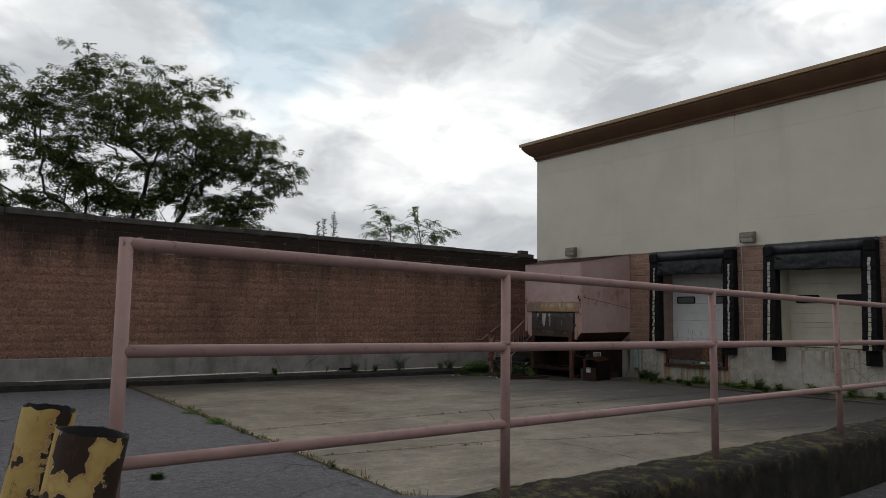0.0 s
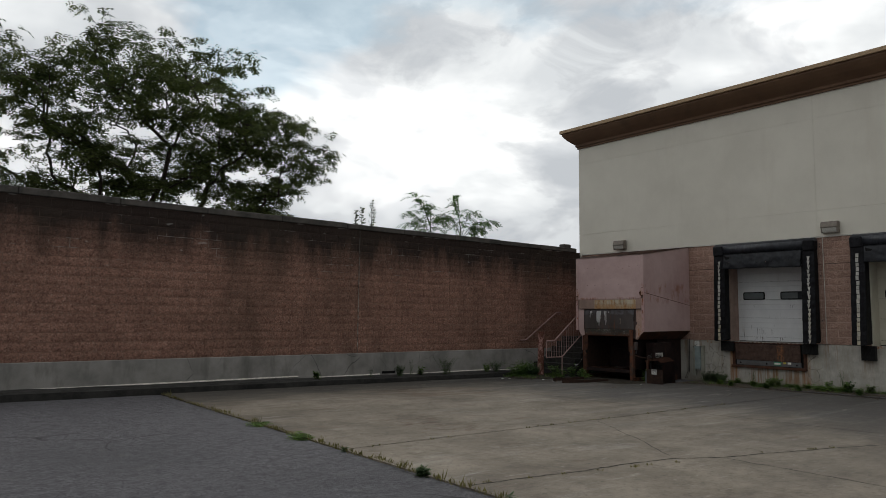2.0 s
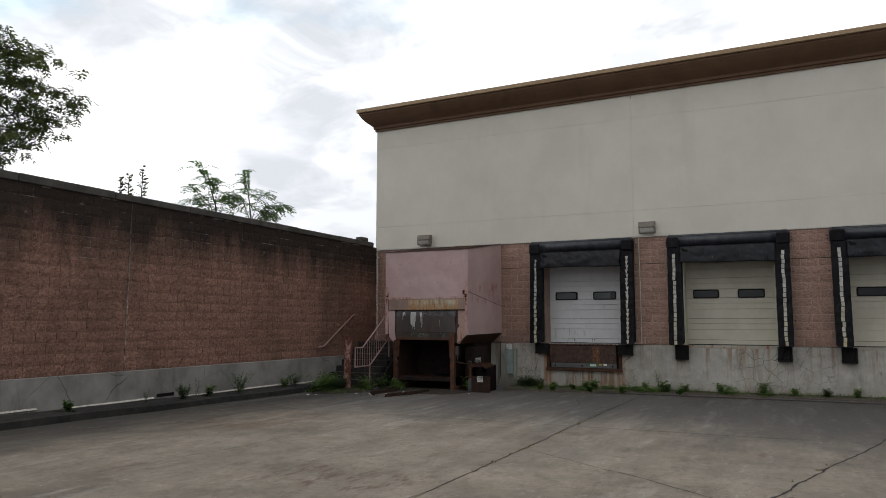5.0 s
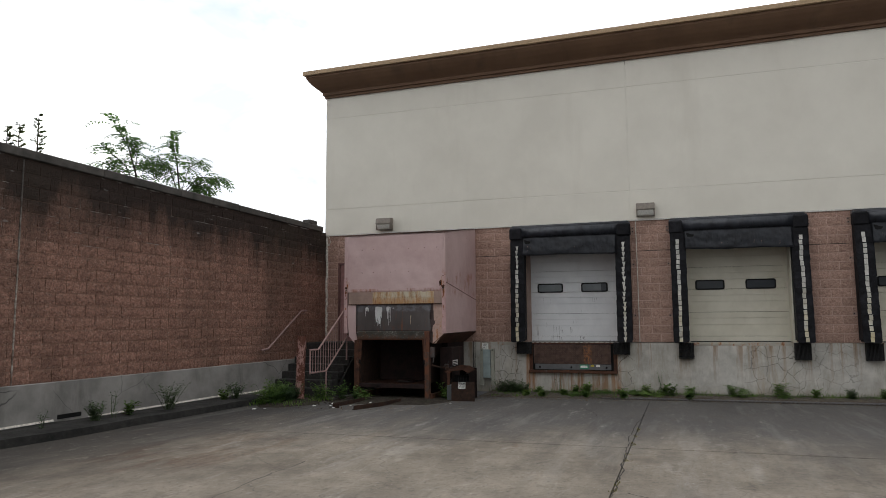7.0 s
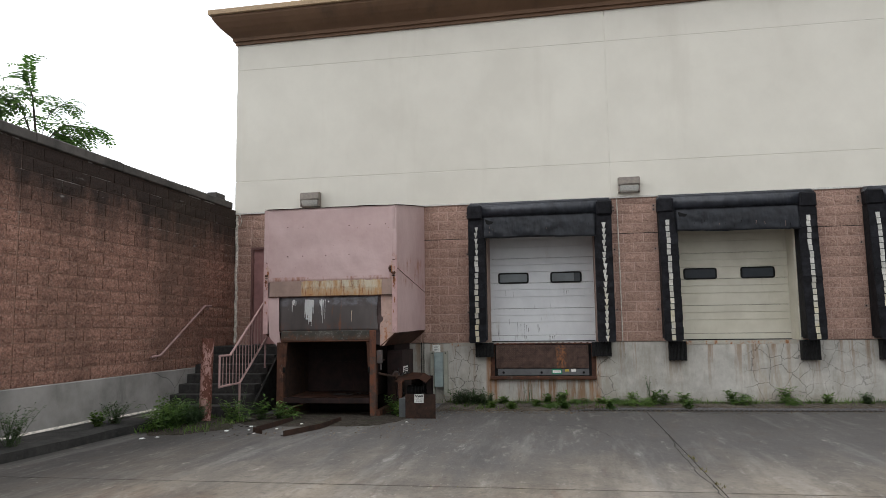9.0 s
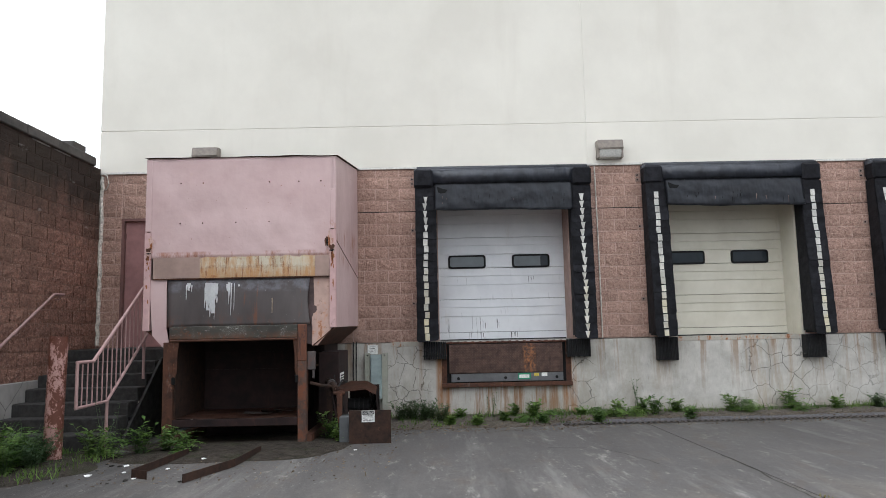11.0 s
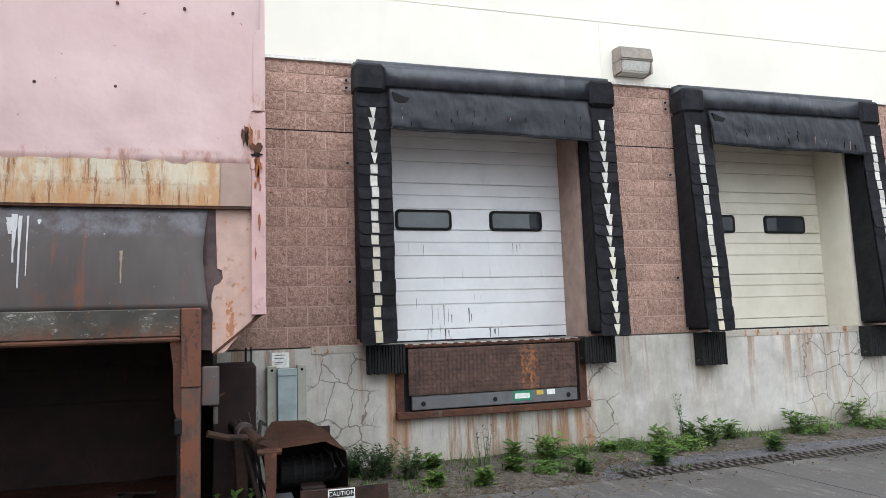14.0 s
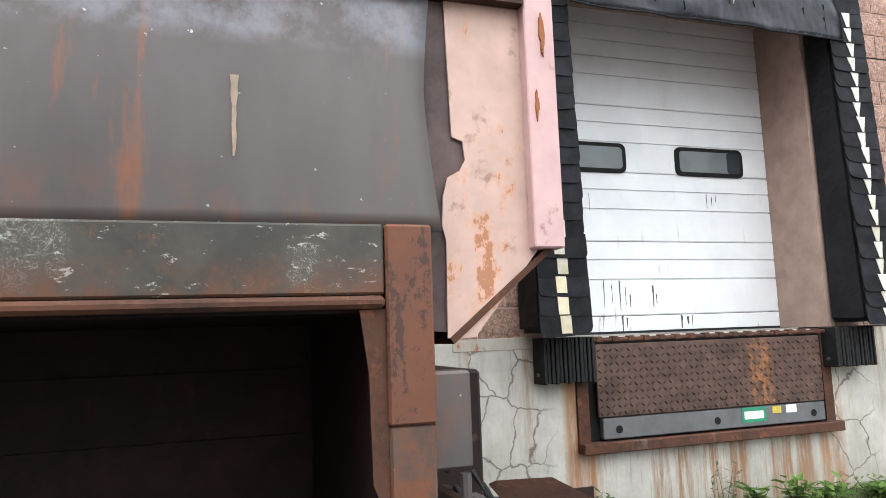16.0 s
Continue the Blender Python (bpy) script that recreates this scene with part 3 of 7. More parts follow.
def boxm(*a, **kw):
    return box(bmesh.new(), *a, **kw)


def prism(bm, pts, axis, a, b):
    """A closed outline in the two other axes, drawn out from a to b along the axis."""
    def at(p, v):
        return Vector({"x": (v, p[0], p[1]), "y": (p[0], v, p[1]), "z": (p[0], p[1], v)}[axis])
    lo = [bm.verts.new(at(p, a)) for p in pts]
    hi = [bm.verts.new(at(p, b)) for p in pts]
    n = len(pts)
    fs = [bm.faces.new(lo), bm.faces.new(hi[::-1])]
    for i in range(n):
        fs.append(bm.faces.new((lo[i], hi[i], hi[(i + 1) % n], lo[(i + 1) % n])))
    bmesh.ops.recalc_face_normals(bm, faces=fs)
    return bm


def tube(bm, pts, r, sides=12, r_end=None):
    """A round bar along a line of points."""
    pts = [Vector(p) for p in pts]
    rings = []
    for i, p in enumerate(pts):
        d = (pts[min(i + 1, len(pts) - 1)] - pts[max(i - 1, 0)]).normalized()
        u = d.cross(Vector((0, 0, 1)) if abs(d.z) < 0.9 else Vector((1, 0, 0))).normalized()
        w = d.cross(u)
        rad = r if r_end is None else r + (r_end - r) * i / (len(pts) - 1)
        rings.append([bm.verts.new(p + (u * math.cos(q) + w * math.sin(q)) * rad) for q in (2 * math.pi * j / sides for j in range(sides))])
    fs = []
    for a, b in zip(rings, rings[1:]):
        fs += [bm.faces.new((a[j], a[(j + 1) % sides], b[(j + 1) % sides], b[j])) for j in range(sides)]
    fs += [bm.faces.new(rings[0][::-1]), bm.faces.new(rings[-1])]
    bmesh.ops.recalc_face_normals(bm, faces=fs)
    return bm


def sheet(bm, nu, nv, f):
    """A grid of nu x nv cells through f(u, v), u and v from 0 to 1."""
    g = [[bm.verts.new(f(i / nu, j / nv)) for j in range(nv + 1)] for i in range(nu + 1)]
    for i in range(nu):
        for j in range(nv):
            bm.faces.new((g[i][j], g[i + 1][j], g[i + 1][j + 1], g[i][j + 1]))
    return bm


def smoothstep(a, b, v):
    q = min(1, max(0, (v - a) / (b - a)))
    return q * q * (3 - 2 * q)


def ground_z(x, y):
    """The yard falls gently to the dock; the drive by the railing lies higher."""
    low = -0.5 - 0.0105 * min(22, max(-12, x)) - 0.0045 * min(22, max(0, y))
    rise = 1 - smoothstep(2.9, 7.0, y) if x < 3.9 else (1.0 if y < 2.5 else 0.0)
    return low + (0.02 - low) * rise


XF, DOCK, STUCCO, WALL_Y = 20.26, 0.50, 3.52, 19.57

# ---- ground ----
bm = bmesh.new()
xs = [-900, -200, -60, -25, -12] + [-8 + i for i in range(11)] + [3.8, 3.95, 6, 9, 12, 15, 18, 20, 25, 60, 200, 900]
ys = [-900, -200, -60, -20, -8, -3, 0, 1.5, 2.44, 2.52] + [3 + 0.5 * i for i in range(9)] + [8, 10, 13, 16, 19, 22, 30, 60, 200, 900]
sheet(bm, len(xs) - 1, len(ys) - 1, lambda u, v: (xs[round(u * (len(xs) - 1))], ys[round(v * (len(ys) - 1))], ground_z(xs[round(u * (len(xs) - 1))], ys[round(v * (len(ys) - 1))])))
single("ground", bm, M_ASPHALT, "worn grey asphalt ground of the yard", "ground", "structure")

# concrete yard in slabs, joints open
pavement = thing("pavement", (10, 10, -0.65), "stained concrete slabs of the loading yard", "pavement", kind="structure")


def seam_x(y):
    return 4.0 + 0.045 * y


cuts_x, cuts_y = [None, 12.2, 18.72], [-6.0, 2.75, 10.74, 18.85]
LIFT = 0.02
for i in range(2):
    for j in range(3):
        if cuts_y[j] < 2 and i < 1:
            continue
        y0, y1 = cuts_y[j] + 0.007, cuts_y[j + 1] - 0.007
        c = []
        for y in (y0, y1):
            c.append(((seam_x(y) if cuts_x[i] is None else cuts_x[i]) + 0.007, y))
            c.append((cuts_x[i + 1] - 0.007, y))
        bm = bmesh.new()
        top = [bm.verts.new((x, y, ground_z(max(x, 4), max(y, 2.6)) + LIFT)) for x, y in (c[0], c[1], c[3], c[2])]
        bot = [bm.verts.new(v.co - Vector((0, 0, 0.15))) for v in top]
        bm.faces.new(top)
        for a in range(4):
            bm.faces.new((top[a], bot[a], bot[(a + 1) % 4], top[(a + 1) % 4]))
        bmesh.ops.recalc_face_normals(bm, faces=bm.faces)
        part("slab", bm, M_YARD, pavement)

M_CRACK = plain("dirt_filled_crack", (0.025, 0.022, 0.018), 1.0, scale=60)


def crack(points, width, seed):
    """A ragged dirt-filled crack across the slabs."""
    rnd = random.Random(seed)
    line = []
    for (xa, ya), (xb, yb) in zip(points, points[1:]):
        n = max(3, int(math.hypot(xb - xa, yb - ya) / 0.09))
        line += [(xa + (xb - xa) * i / n, ya + (yb - ya) * i / n) for i in range(n)]
    bm, prev, wob = bmesh.new(), None, 0.0
    for i, (x, y) in enumerate(line[:-1]):
        dx, dy = line[i + 1][0] - x, line[i + 1][1] - y
        d = math.hypot(dx, dy)
        nx, ny = -dy / d, dx / d
        wob = wob * 0.8 + rnd.uniform(-0.018, 0.018)
        w = width * rnd.uniform(0.35, 1.2)
        row = []
        for s in (-1, 1):
            px_, py_ = x + nx * (wob + s * w), y + ny * (wob + s * w)
            row.append(bm.verts.new((px_, py_, ground_z(max(px_, 4), py_) + LIFT + 0.002)))
        if prev:
            bm.faces.new((prev[0], prev[1], row[1], row[0]))
        prev = row
    bmesh.ops.recalc_face_normals(bm, faces=bm.faces)
    part("crack", bm, M_CRACK, pavement)


crack([(4.45, 8.3), (5.74, 8.13), (7.5, 7.9), (8.15, 7.53), (9.54, 7.16), (10.3, 6.95), (12.4, 6.26), (14.5, 5.6)], 0.016, 1)
crack([(9.52, 10.6), (8.45, 9.07), (7.5, 7.9)], 0.008, 2)
crack([(8.1, 7.5), (8.0, 6.44), (7.93, 5.6), (7.6, 4.2)], 0.010, 3)
crack([(4.6, 10.76), (7.3, 10.745), (12.1, 10.74), (14.0, 10.8), (16.2, 10.74)], 0.009, 4)
crack([(12.2, 15.6), (12.22, 13.0), (12.2, 10.8), (12.18, 8.3), (12.3, 6.3)], 0.004, 5)
crack([(16.8, 12.5), (16.7, 11.9), (16.0, 11.65), (15.4, 11.5)], 0.007, 6)
crack([(6.0, 14.6), (8.2, 14.3), (10.3, 14.45)], 0.005, 7)

# ---- the long block wall ----
wall_n = thing("wall_north", (3, WALL_Y + 0.15, -0.6), "weathered split-face block wall with black-stained top", "wall", kind="structure")
part("core", boxm(-14, XF + 0.28, WALL_Y + 0.008, WALL_Y + 0.3, 0.05, 3.58), M_WALLMORTAR, wall_n)
part("plinth", boxm(-14, 19.3, WALL_Y - 0.02, WALL_Y + 0.3, -1.2, 0.10, bevel=0.012), M_PLINTH, wall_n, "grey concrete plinth with cracks")
for i in range(17):
    x0 = -14 + i * 2.0
    x1 = min(x0 + 1.99, XF - 0.02)
    if x1 > x0:
        dz = 0.006 * ((i * 7) % 3)
        part("coping", boxm(x0, x1, WALL_Y - 0.045, WALL_Y + 0.345, 3.575, 3.72 + dz, bevel=0.015), M_COPING, wall_n)
part("control_joint", boxm(10.418, 10.442, WALL_Y - 0.016, WALL_Y + 0.02, 0.10, 3.56), M_JOINT, wall_n, "pale sealed control joint")
for x0, x1 in ((2.0, 8.6), (9.1, 11.2), (11.9, 15.6), (15.9, 17.2)):
    zb = -0.5 - 0.0105 * (x0 + x1) / 2 - 0.088 + 0.175
    part("base_joint", prism(bmesh.new(), [(WALL_Y - 0.045, zb), (WALL_Y - 0.019, zb), (WALL_Y - 0.019, zb + 0.03), (WALL_Y - 0.03, zb + 0.03)], "x", x0, x1), M_CAULK, wall_n, "pale sealed joint at the plinth foot")
part("scupper", boxm(11.28, 11.75, WALL_Y - 0.028, WALL_Y - 0.018, -0.50, -0.43), M_GASKET, wall_n, "dark drain slot in the plinth")
# dark berm along the wall's foot
bm = bmesh.new()


def berm(u, v):
    x = -14 + u * 30.2
    edge = WALL_Y - 0.76 + 0.10 * noise.noise((x * 0.5, 3, 0))
    y = WALL_Y + 0.02 + (edge - WALL_Y - 0.02) * min(v * 1.25, 1)
    top = ground_z(x, y) + 0.17 + 0.02 * noise.noise((x * 1.5, v * 4, 0))
    z = top if v < 0.7 else (ground_z(x, y) - 0.03 if v > 0.9 else top - 0.03)
    return (x, y, z)


sheet(bm, 120, 5, berm)
k = Mat("black_stained_asphalt_berm", 0.95)
k.base((0.016, 0.016, 0.015), (0.045, 0.043, 0.04), k.noise(3, 7, 0.7))
k.over((0.1, 0.1, 0.09), k.ramp(k.noise(30, 5), 0.6, 0.75), 0.4)
M_BERM = k.bump(k.noise(60, 5), 0.6, 0.006).done()
berm_ob = single("kerb", bm, M_BERM, "dark stained asphalt berm along the wall", "kerb", "structure")

# ---- block pieces ----
BW, BH, JOINT = 0.406, 0.2032, 0.013


def block_mesh(w, h, seed, material, face):
    """One split-faced block, its rough face towards -x or -y."""
    rnd = random.Random(seed)
    bm = bmesh.new()
    nu, nv = 5, 3
    rows = []
    for i in range(nu + 1):
        col = []
        for j in range(nv + 1):
            rim = i in (0, nu) or j in (0, nv)
            d = 0.0 if rim else rnd.uniform(0.002, 0.012)
            col.append((i / nu * w, j / nv * h, d))
        rows.append(col)

    def at(a, b, d):
        return (-d, a, b) if face == "x" else (a, -d, b)
    g = [[bm.verts.new(at(*p)) for p in col] for col in rows]
    for i in range(nu):
        for j in range(nv):
            bm.faces.new((g[i][j], g[i + 1][j], g[i + 1][j + 1], g[i][j + 1]))
    ring = [g[i][0] for i in range(nu + 1)] + [g[nu][j] for j in range(1, nv + 1)] + [g[i][nv] for i in range(nu - 1, -1, -1)] + [g[0][j] for j in range(nv - 1, 0, -1)]
    back = [bm.verts.new(v.co + Vector((0.03, 0, 0) if face == "x" else (0, 0.03, 0))) for v in ring]
    for a in range(len(ring)):
        bm.faces.new((ring[a], back[a], back[(a + 1) % len(ring)], ring[(a + 1) % len(ring)]))
    bmesh.ops.recalc_face_normals(bm, faces=bm.faces)
    me = bpy.data.meshes.new("block")
    bm.to_mesh(me)
    bm.free()
    me.materials.append(material)
    return me


def courses(lo, hi, z0, z1, shift=0.0):
    """Running bond between lo and hi: (start, width, z, height)."""
    n = 0
    z = z0
    while z < z1 - 0.04:
        h = min(BH, z1 - z)
        a = lo - ((n % 2) * BW / 2 + shift) % BW
        while a < hi - 0.02:
            s, e = max(a, lo), min(a + BW, hi)
            if e - s > 0.03:
                yield s + JOINT / 2, e - s - JOINT, z + JOINT / 2, h - JOINT
            a += BW
        z += BH
        n += 1


BLOCKS = {}


def lay(parent, spans, material, face, plane, tag):
    for s, w, z, h in spans:
        key = (tag, round(w, 2), round(h, 2), random.randrange(5))
        if key not in BLOCKS:
            BLOCKS[key] = block_mesh(w, h, len(BLOCKS), material, face)
        ob = new("block", BLOCKS[key])
        ob.parent = parent
        o = ORIGIN[parent.name]
        ob.location = (Vector((plane, s, z)) if face == "x" else Vector((s, plane, z))) - o


# ---- the building ----
DOCKS = [12.63, 8.71, 4.80]
HALF = 1.17
facade = thing("wall_east", (XF, 8, -0.75), "warehouse wall of split-face block under cream stucco", "wall", kind="structure")
openings = sorted((c - HALF, c + HALF) for c in DOCKS)
piers, a = [], -14.0
for lo, hi in openings:
    piers.append((a, lo))
    a = hi
piers.append((a, WALL_Y + 0.01))
DOOR_Y0, DOOR_Y1, DOOR_Z = 18.24, 19.19, 2.71
bm = bmesh.new()
for lo, hi in piers:
    if hi > 19:
        box(bm, XF + 0.008, XF + 0.3, lo, DOOR_Y0, DOCK, STUCCO)
        box(bm, XF + 0.008, XF + 0.3, DOOR_Y1, hi, DOCK, STUCCO)
        box(bm, XF + 0.008, XF + 0.3, DOOR_Y0, DOOR_Y1, DOOR_Z, STUCCO)
    else:
        box(bm, XF + 0.008, XF + 0.3, lo, hi, DOCK, STUCCO)
for lo, hi in openings:
    box(bm, XF + 0.008, XF + 0.3, lo, hi, 3.2, STUCCO)
part("core", bm, M_MORTAR, facade)
for lo, hi in piers:
    part("movement_joint", boxm(XF + 0.003, XF + 0.0085, lo + 0.02, min(hi, DOOR_Y0) - 0.02, 2.726, 2.744), M_GASKET, facade, "dark open joint between block courses")
bm = bmesh.new()
box(bm, XF - 0.0, XF + 1.2, -14, WALL_Y + 0.02, -1.6, DOCK - 0.012)
part("dock_wall", bm, M_DOCK, facade, "cracked grey concrete dock wall")
bm = boxm(XF + 0.3, XF + 0.9, -14, WALL_Y, DOCK - 0.012, DOCK)
part("dock_floor", bm, M_PLINTH, facade)
# stucco panels with open reveals
gy = [-14, 3.0, 11.12, WALL_Y + 0.03]
gz = [STUCCO, 4.25, 6.92, 7.66]
for i in range(3):
    for j in range(3):
        g = 0.006
        part("stucco_panel", boxm(XF - 0.02, XF + 0.3, gy[i] + (g if i else 0), gy[i + 1] - (g if i < 2 else 0), gz[j] + (g if j else 0), gz[j + 1] - g * (j < 2), bevel=0.004), M_STUCCO, facade)
part("stucco_backing", boxm(XF - 0.0135, XF + 0.28, -13.9, WALL_Y, STUCCO + 0.01, 7.5), M_STUCCO, facade)
part("drip_edge", boxm(XF - 0.035, XF + 0.02, -14, WALL_Y + 0.03, STUCCO - 0.035, STUCCO - 0.002), plain("white_drip_edge", (0.6, 0.58, 0.53), 0.6), facade, "white metal drip edge")
# the rest of the shell
bm = bmesh.new()
box(bm, XF + 0.3, 46, WALL_Y - 0.28, WALL_Y + 0.02, -1, 8.0)
box(bm, 45.7, 46, -14, WALL_Y - 0.29, -1, 8.0)
box(bm, XF + 0.3, 45.7, -14.3, -14.0, -1, 8.0)
part("shell", bm, M_STUCCO, facade)
roof = single("roof", boxm(XF - 0.01, 46, -14.3, WALL_Y + 0.02, 7.98, 8.10), M_COPING, "flat roof behind the cornice", "roof", "structure")
CORNICE = [(0, 7.54), (0.05, 7.54), (0.05, 7.61), (0.09, 7.615), (0.10, 7.69), (0.14, 7.73), (0.22, 7.79), (0.31, 7.87), (0.40, 7.975), (0.455, 8.06), (0.455, 8.125), (0, 8.125)]
TOPBAND = [(0, 8.127), (0.50, 8.127), (0.52, 8.135), (0.52, 8.245), (0.0, 8.26)]


def run_moulding(bm, profile):
    lines = []
    for d, z in profile:
        d += 0.02
        lines.append([bm.verts.new((XF - d, -14.3, z + 0.009 * 33.7)), bm.verts.new((XF - d, WALL_Y + d, z)), bm.verts.new((46, WALL_Y + d, z))])
    for p, q in zip(lines, lines[1:]):
        for i in range(2):
            bm.faces.new((p[i], q[i], q[i + 1], p[i + 1]))
    bmesh.ops.recalc_face_normals(bm, faces=bm.faces)
    return bm


cornice = thing("trim", (XF, 5, 7.54), "brown moulded cornice along the roof edge", "cornice", kind="structure")
part("moulding", run_moulding(bmesh.new(), CORNICE), M_CORNICE, cornice)
part("flashing", run_moulding(bmesh.new(), TOPBAND), M_FLASHING, cornice, "tan metal flashing")


# ---- dock openings ----
def dock_frame(c):
    bm = bmesh.new()
    for s in (-1, 1):
        y = c + s * HALF
        box(bm, XF + 0.0, XF + 0.6, min(y, y - s * 0.05), max(y, y - s * 0.05), DOCK + 0.001, 3.2)
    box(bm, XF + 0.3, XF + 0.6, c - HALF + 0.05, c + HALF - 0.05, 3.12, 3.2)
    return bm


SECTIONS = [(0.50, 0.64), (0.64, 1.22), (1.22, 1.775), (1.775, 2.32), (2.32, 2.87), (2.87, 3.3)]


def section_mesh(c, z0, z1):
    x = XF + 0.48
    pts = [(x + 0.045, z0), (x + 0.006, z0), (x, z0 + 0.008)]
    if z1 - z0 > 0.4:
        for gz_ in (z1 - 0.30, z1 - 0.145):
            pts += [(x, gz_ - 0.007), (x + 0.014, gz_ - 0.003), (x + 0.014, gz_ + 0.003), (x, gz_ + 0.005)]
    pts += [(x, z1 - 0.008), (x + 0.006, z1 - 0.005), (x + 0.045, z1 - 0.005)]
    return prism(bmesh.new(), pts, "y", c - HALF + 0.05, c + HALF - 0.05)


def rounded(bm, x, y0, y1, z0, z1, r, depth):
    pts = []
    for cy, cz, a0 in ((y1 - r, z1 - r, 0), (y0 + r, z1 - r, 90), (y0 + r, z0 + r, 180), (y1 - r, z0 + r, 270)):
        pts += [(cy + r * math.cos(radians(a0 + q)), cz + r * math.sin(radians(a0 + q))) for q in (0, 30, 60, 90)]
    return prism(bm, pts, "x", x - depth, x)


def dock_door(i, c, paint, label):
    door = thing("door_%d" % (i + 1), (XF + 0.50, c, DOCK), label, "dock door", kind="structure")
    for z0, z1 in SECTIONS:
        part("section", section_mesh(c, z0, z1), paint, door)
    for s in (-1, 1):
        yc = c + s * 0.57 + 0.04
        fr = part("window_frame", rounded(bmesh.new(), XF + 0.48, yc - 0.335, yc + 0.335, 1.765, 2.005, 0.05, 0.018), M_GASKET, door, "black rubber window gasket")
        part("pane", rounded(bmesh.new(), XF + 0.463, yc - 0.30, yc + 0.30, 1.797, 1.973, 0.03, 0.004), M_GLASS if i else M_GLASSPALE, fr, "dark window pane" if i else "window pane painted in the grey of reflected sky")
        # dark end piece where the painted reflection of the sky stops
        if s < 0 and i == 0:
            part("clear_gap", rounded(bmesh.new(), XF + 0.4595, yc - 0.30, yc - 0.17, 1.797, 1.973, 0.02, 0.002), M_GLASS, fr, "dark end of the pane, outside the painted sky reflection")
    part("backing", boxm(XF + 0.528, XF + 0.54, c - HALF + 0.06, c + HALF - 0.06, DOCK, 3.3), M_GASKET, door)
    part("seal", boxm(XF + 0.47, XF + 0.53, c - HALF + 0.06, c + HALF - 0.06, DOCK + 0.002, DOCK + 0.02), M_RUBBER, door)
    return door


for i, c in enumerate(DOCKS):
    f = single("door_frame", dock_frame(c), M_JAMB if i == 0 else M_DOORCREAM, "painted reveal round the dock door", "door frame", "structure")
door_a = dock_door(0, DOCKS[0], M_DOORWHITE, "white sectional dock door with two small windows and scuffs")
dock_door(1, DOCKS[1], M_DOORCREAM, "cream sectional dock door with two small windows")
dock_door(2, DOCKS[2], M_DOORCREAM, "cream sectional dock door with two small windows")


def scuff(parent, y, z1, z0, w, material, seed):
    """A dark run or scrape down the door's face."""
    rnd = random.Random(seed)
    n, x = 6, XF + 0.4775
    left = [(y + w * (1 - 0.6 * i / n) * rnd.uniform(0.5, 1.2), z1 + (z0 - z1) * i / n) for i in range(n + 1)]
    right = [(y - w * (1 - 0.6 * i / n) * rnd.uniform(0.5, 1.2), z1 + (z0 - z1) * i / n) for i in range(n, -1, -1)]
    part("scuff", prism(bmesh.new(), left + right, "x", x, x + 0.002), material, parent)


M_SCUFF = plain("black_scuff", (0.07, 0.07, 0.07), 0.7)
for q, (y, z1, z0, w) in enumerate(((13.35, 0.99, 0.87, 0.003), (13.17, 0.92, 0.70, 0.004), (13.10, 0.88, 0.74, 0.003), (13.03, 0.91, 0.68, 0.006), (12.98, 0.86, 0.72, 0.004), (12.94, 0.80, 0.70, 0.006), (12.73, 0.87, 0.70, 0.008), (12.70, 0.80, 0.72, 0.006), (13.02, 0.64, 0.52, 0.010), (12.98, 0.62, 0.55, 0.008), (12.48, 0.63, 0.53, 0.010), (12.42, 0.62, 0.56, 0.014), (12.38, 0.63, 0.54, 0.005), (12.15, 1.62, 1.50, 0.004), (12.10, 1.60, 1.52, 0.005), (12.06, 1.61, 1.55, 0.003), (13.42, 1.62, 1.50, 0.002), (13.25, 1.6, 1.46, 0.002))):
    scuff(door_a, y, z1, z0, w, M_SCUFF, q)


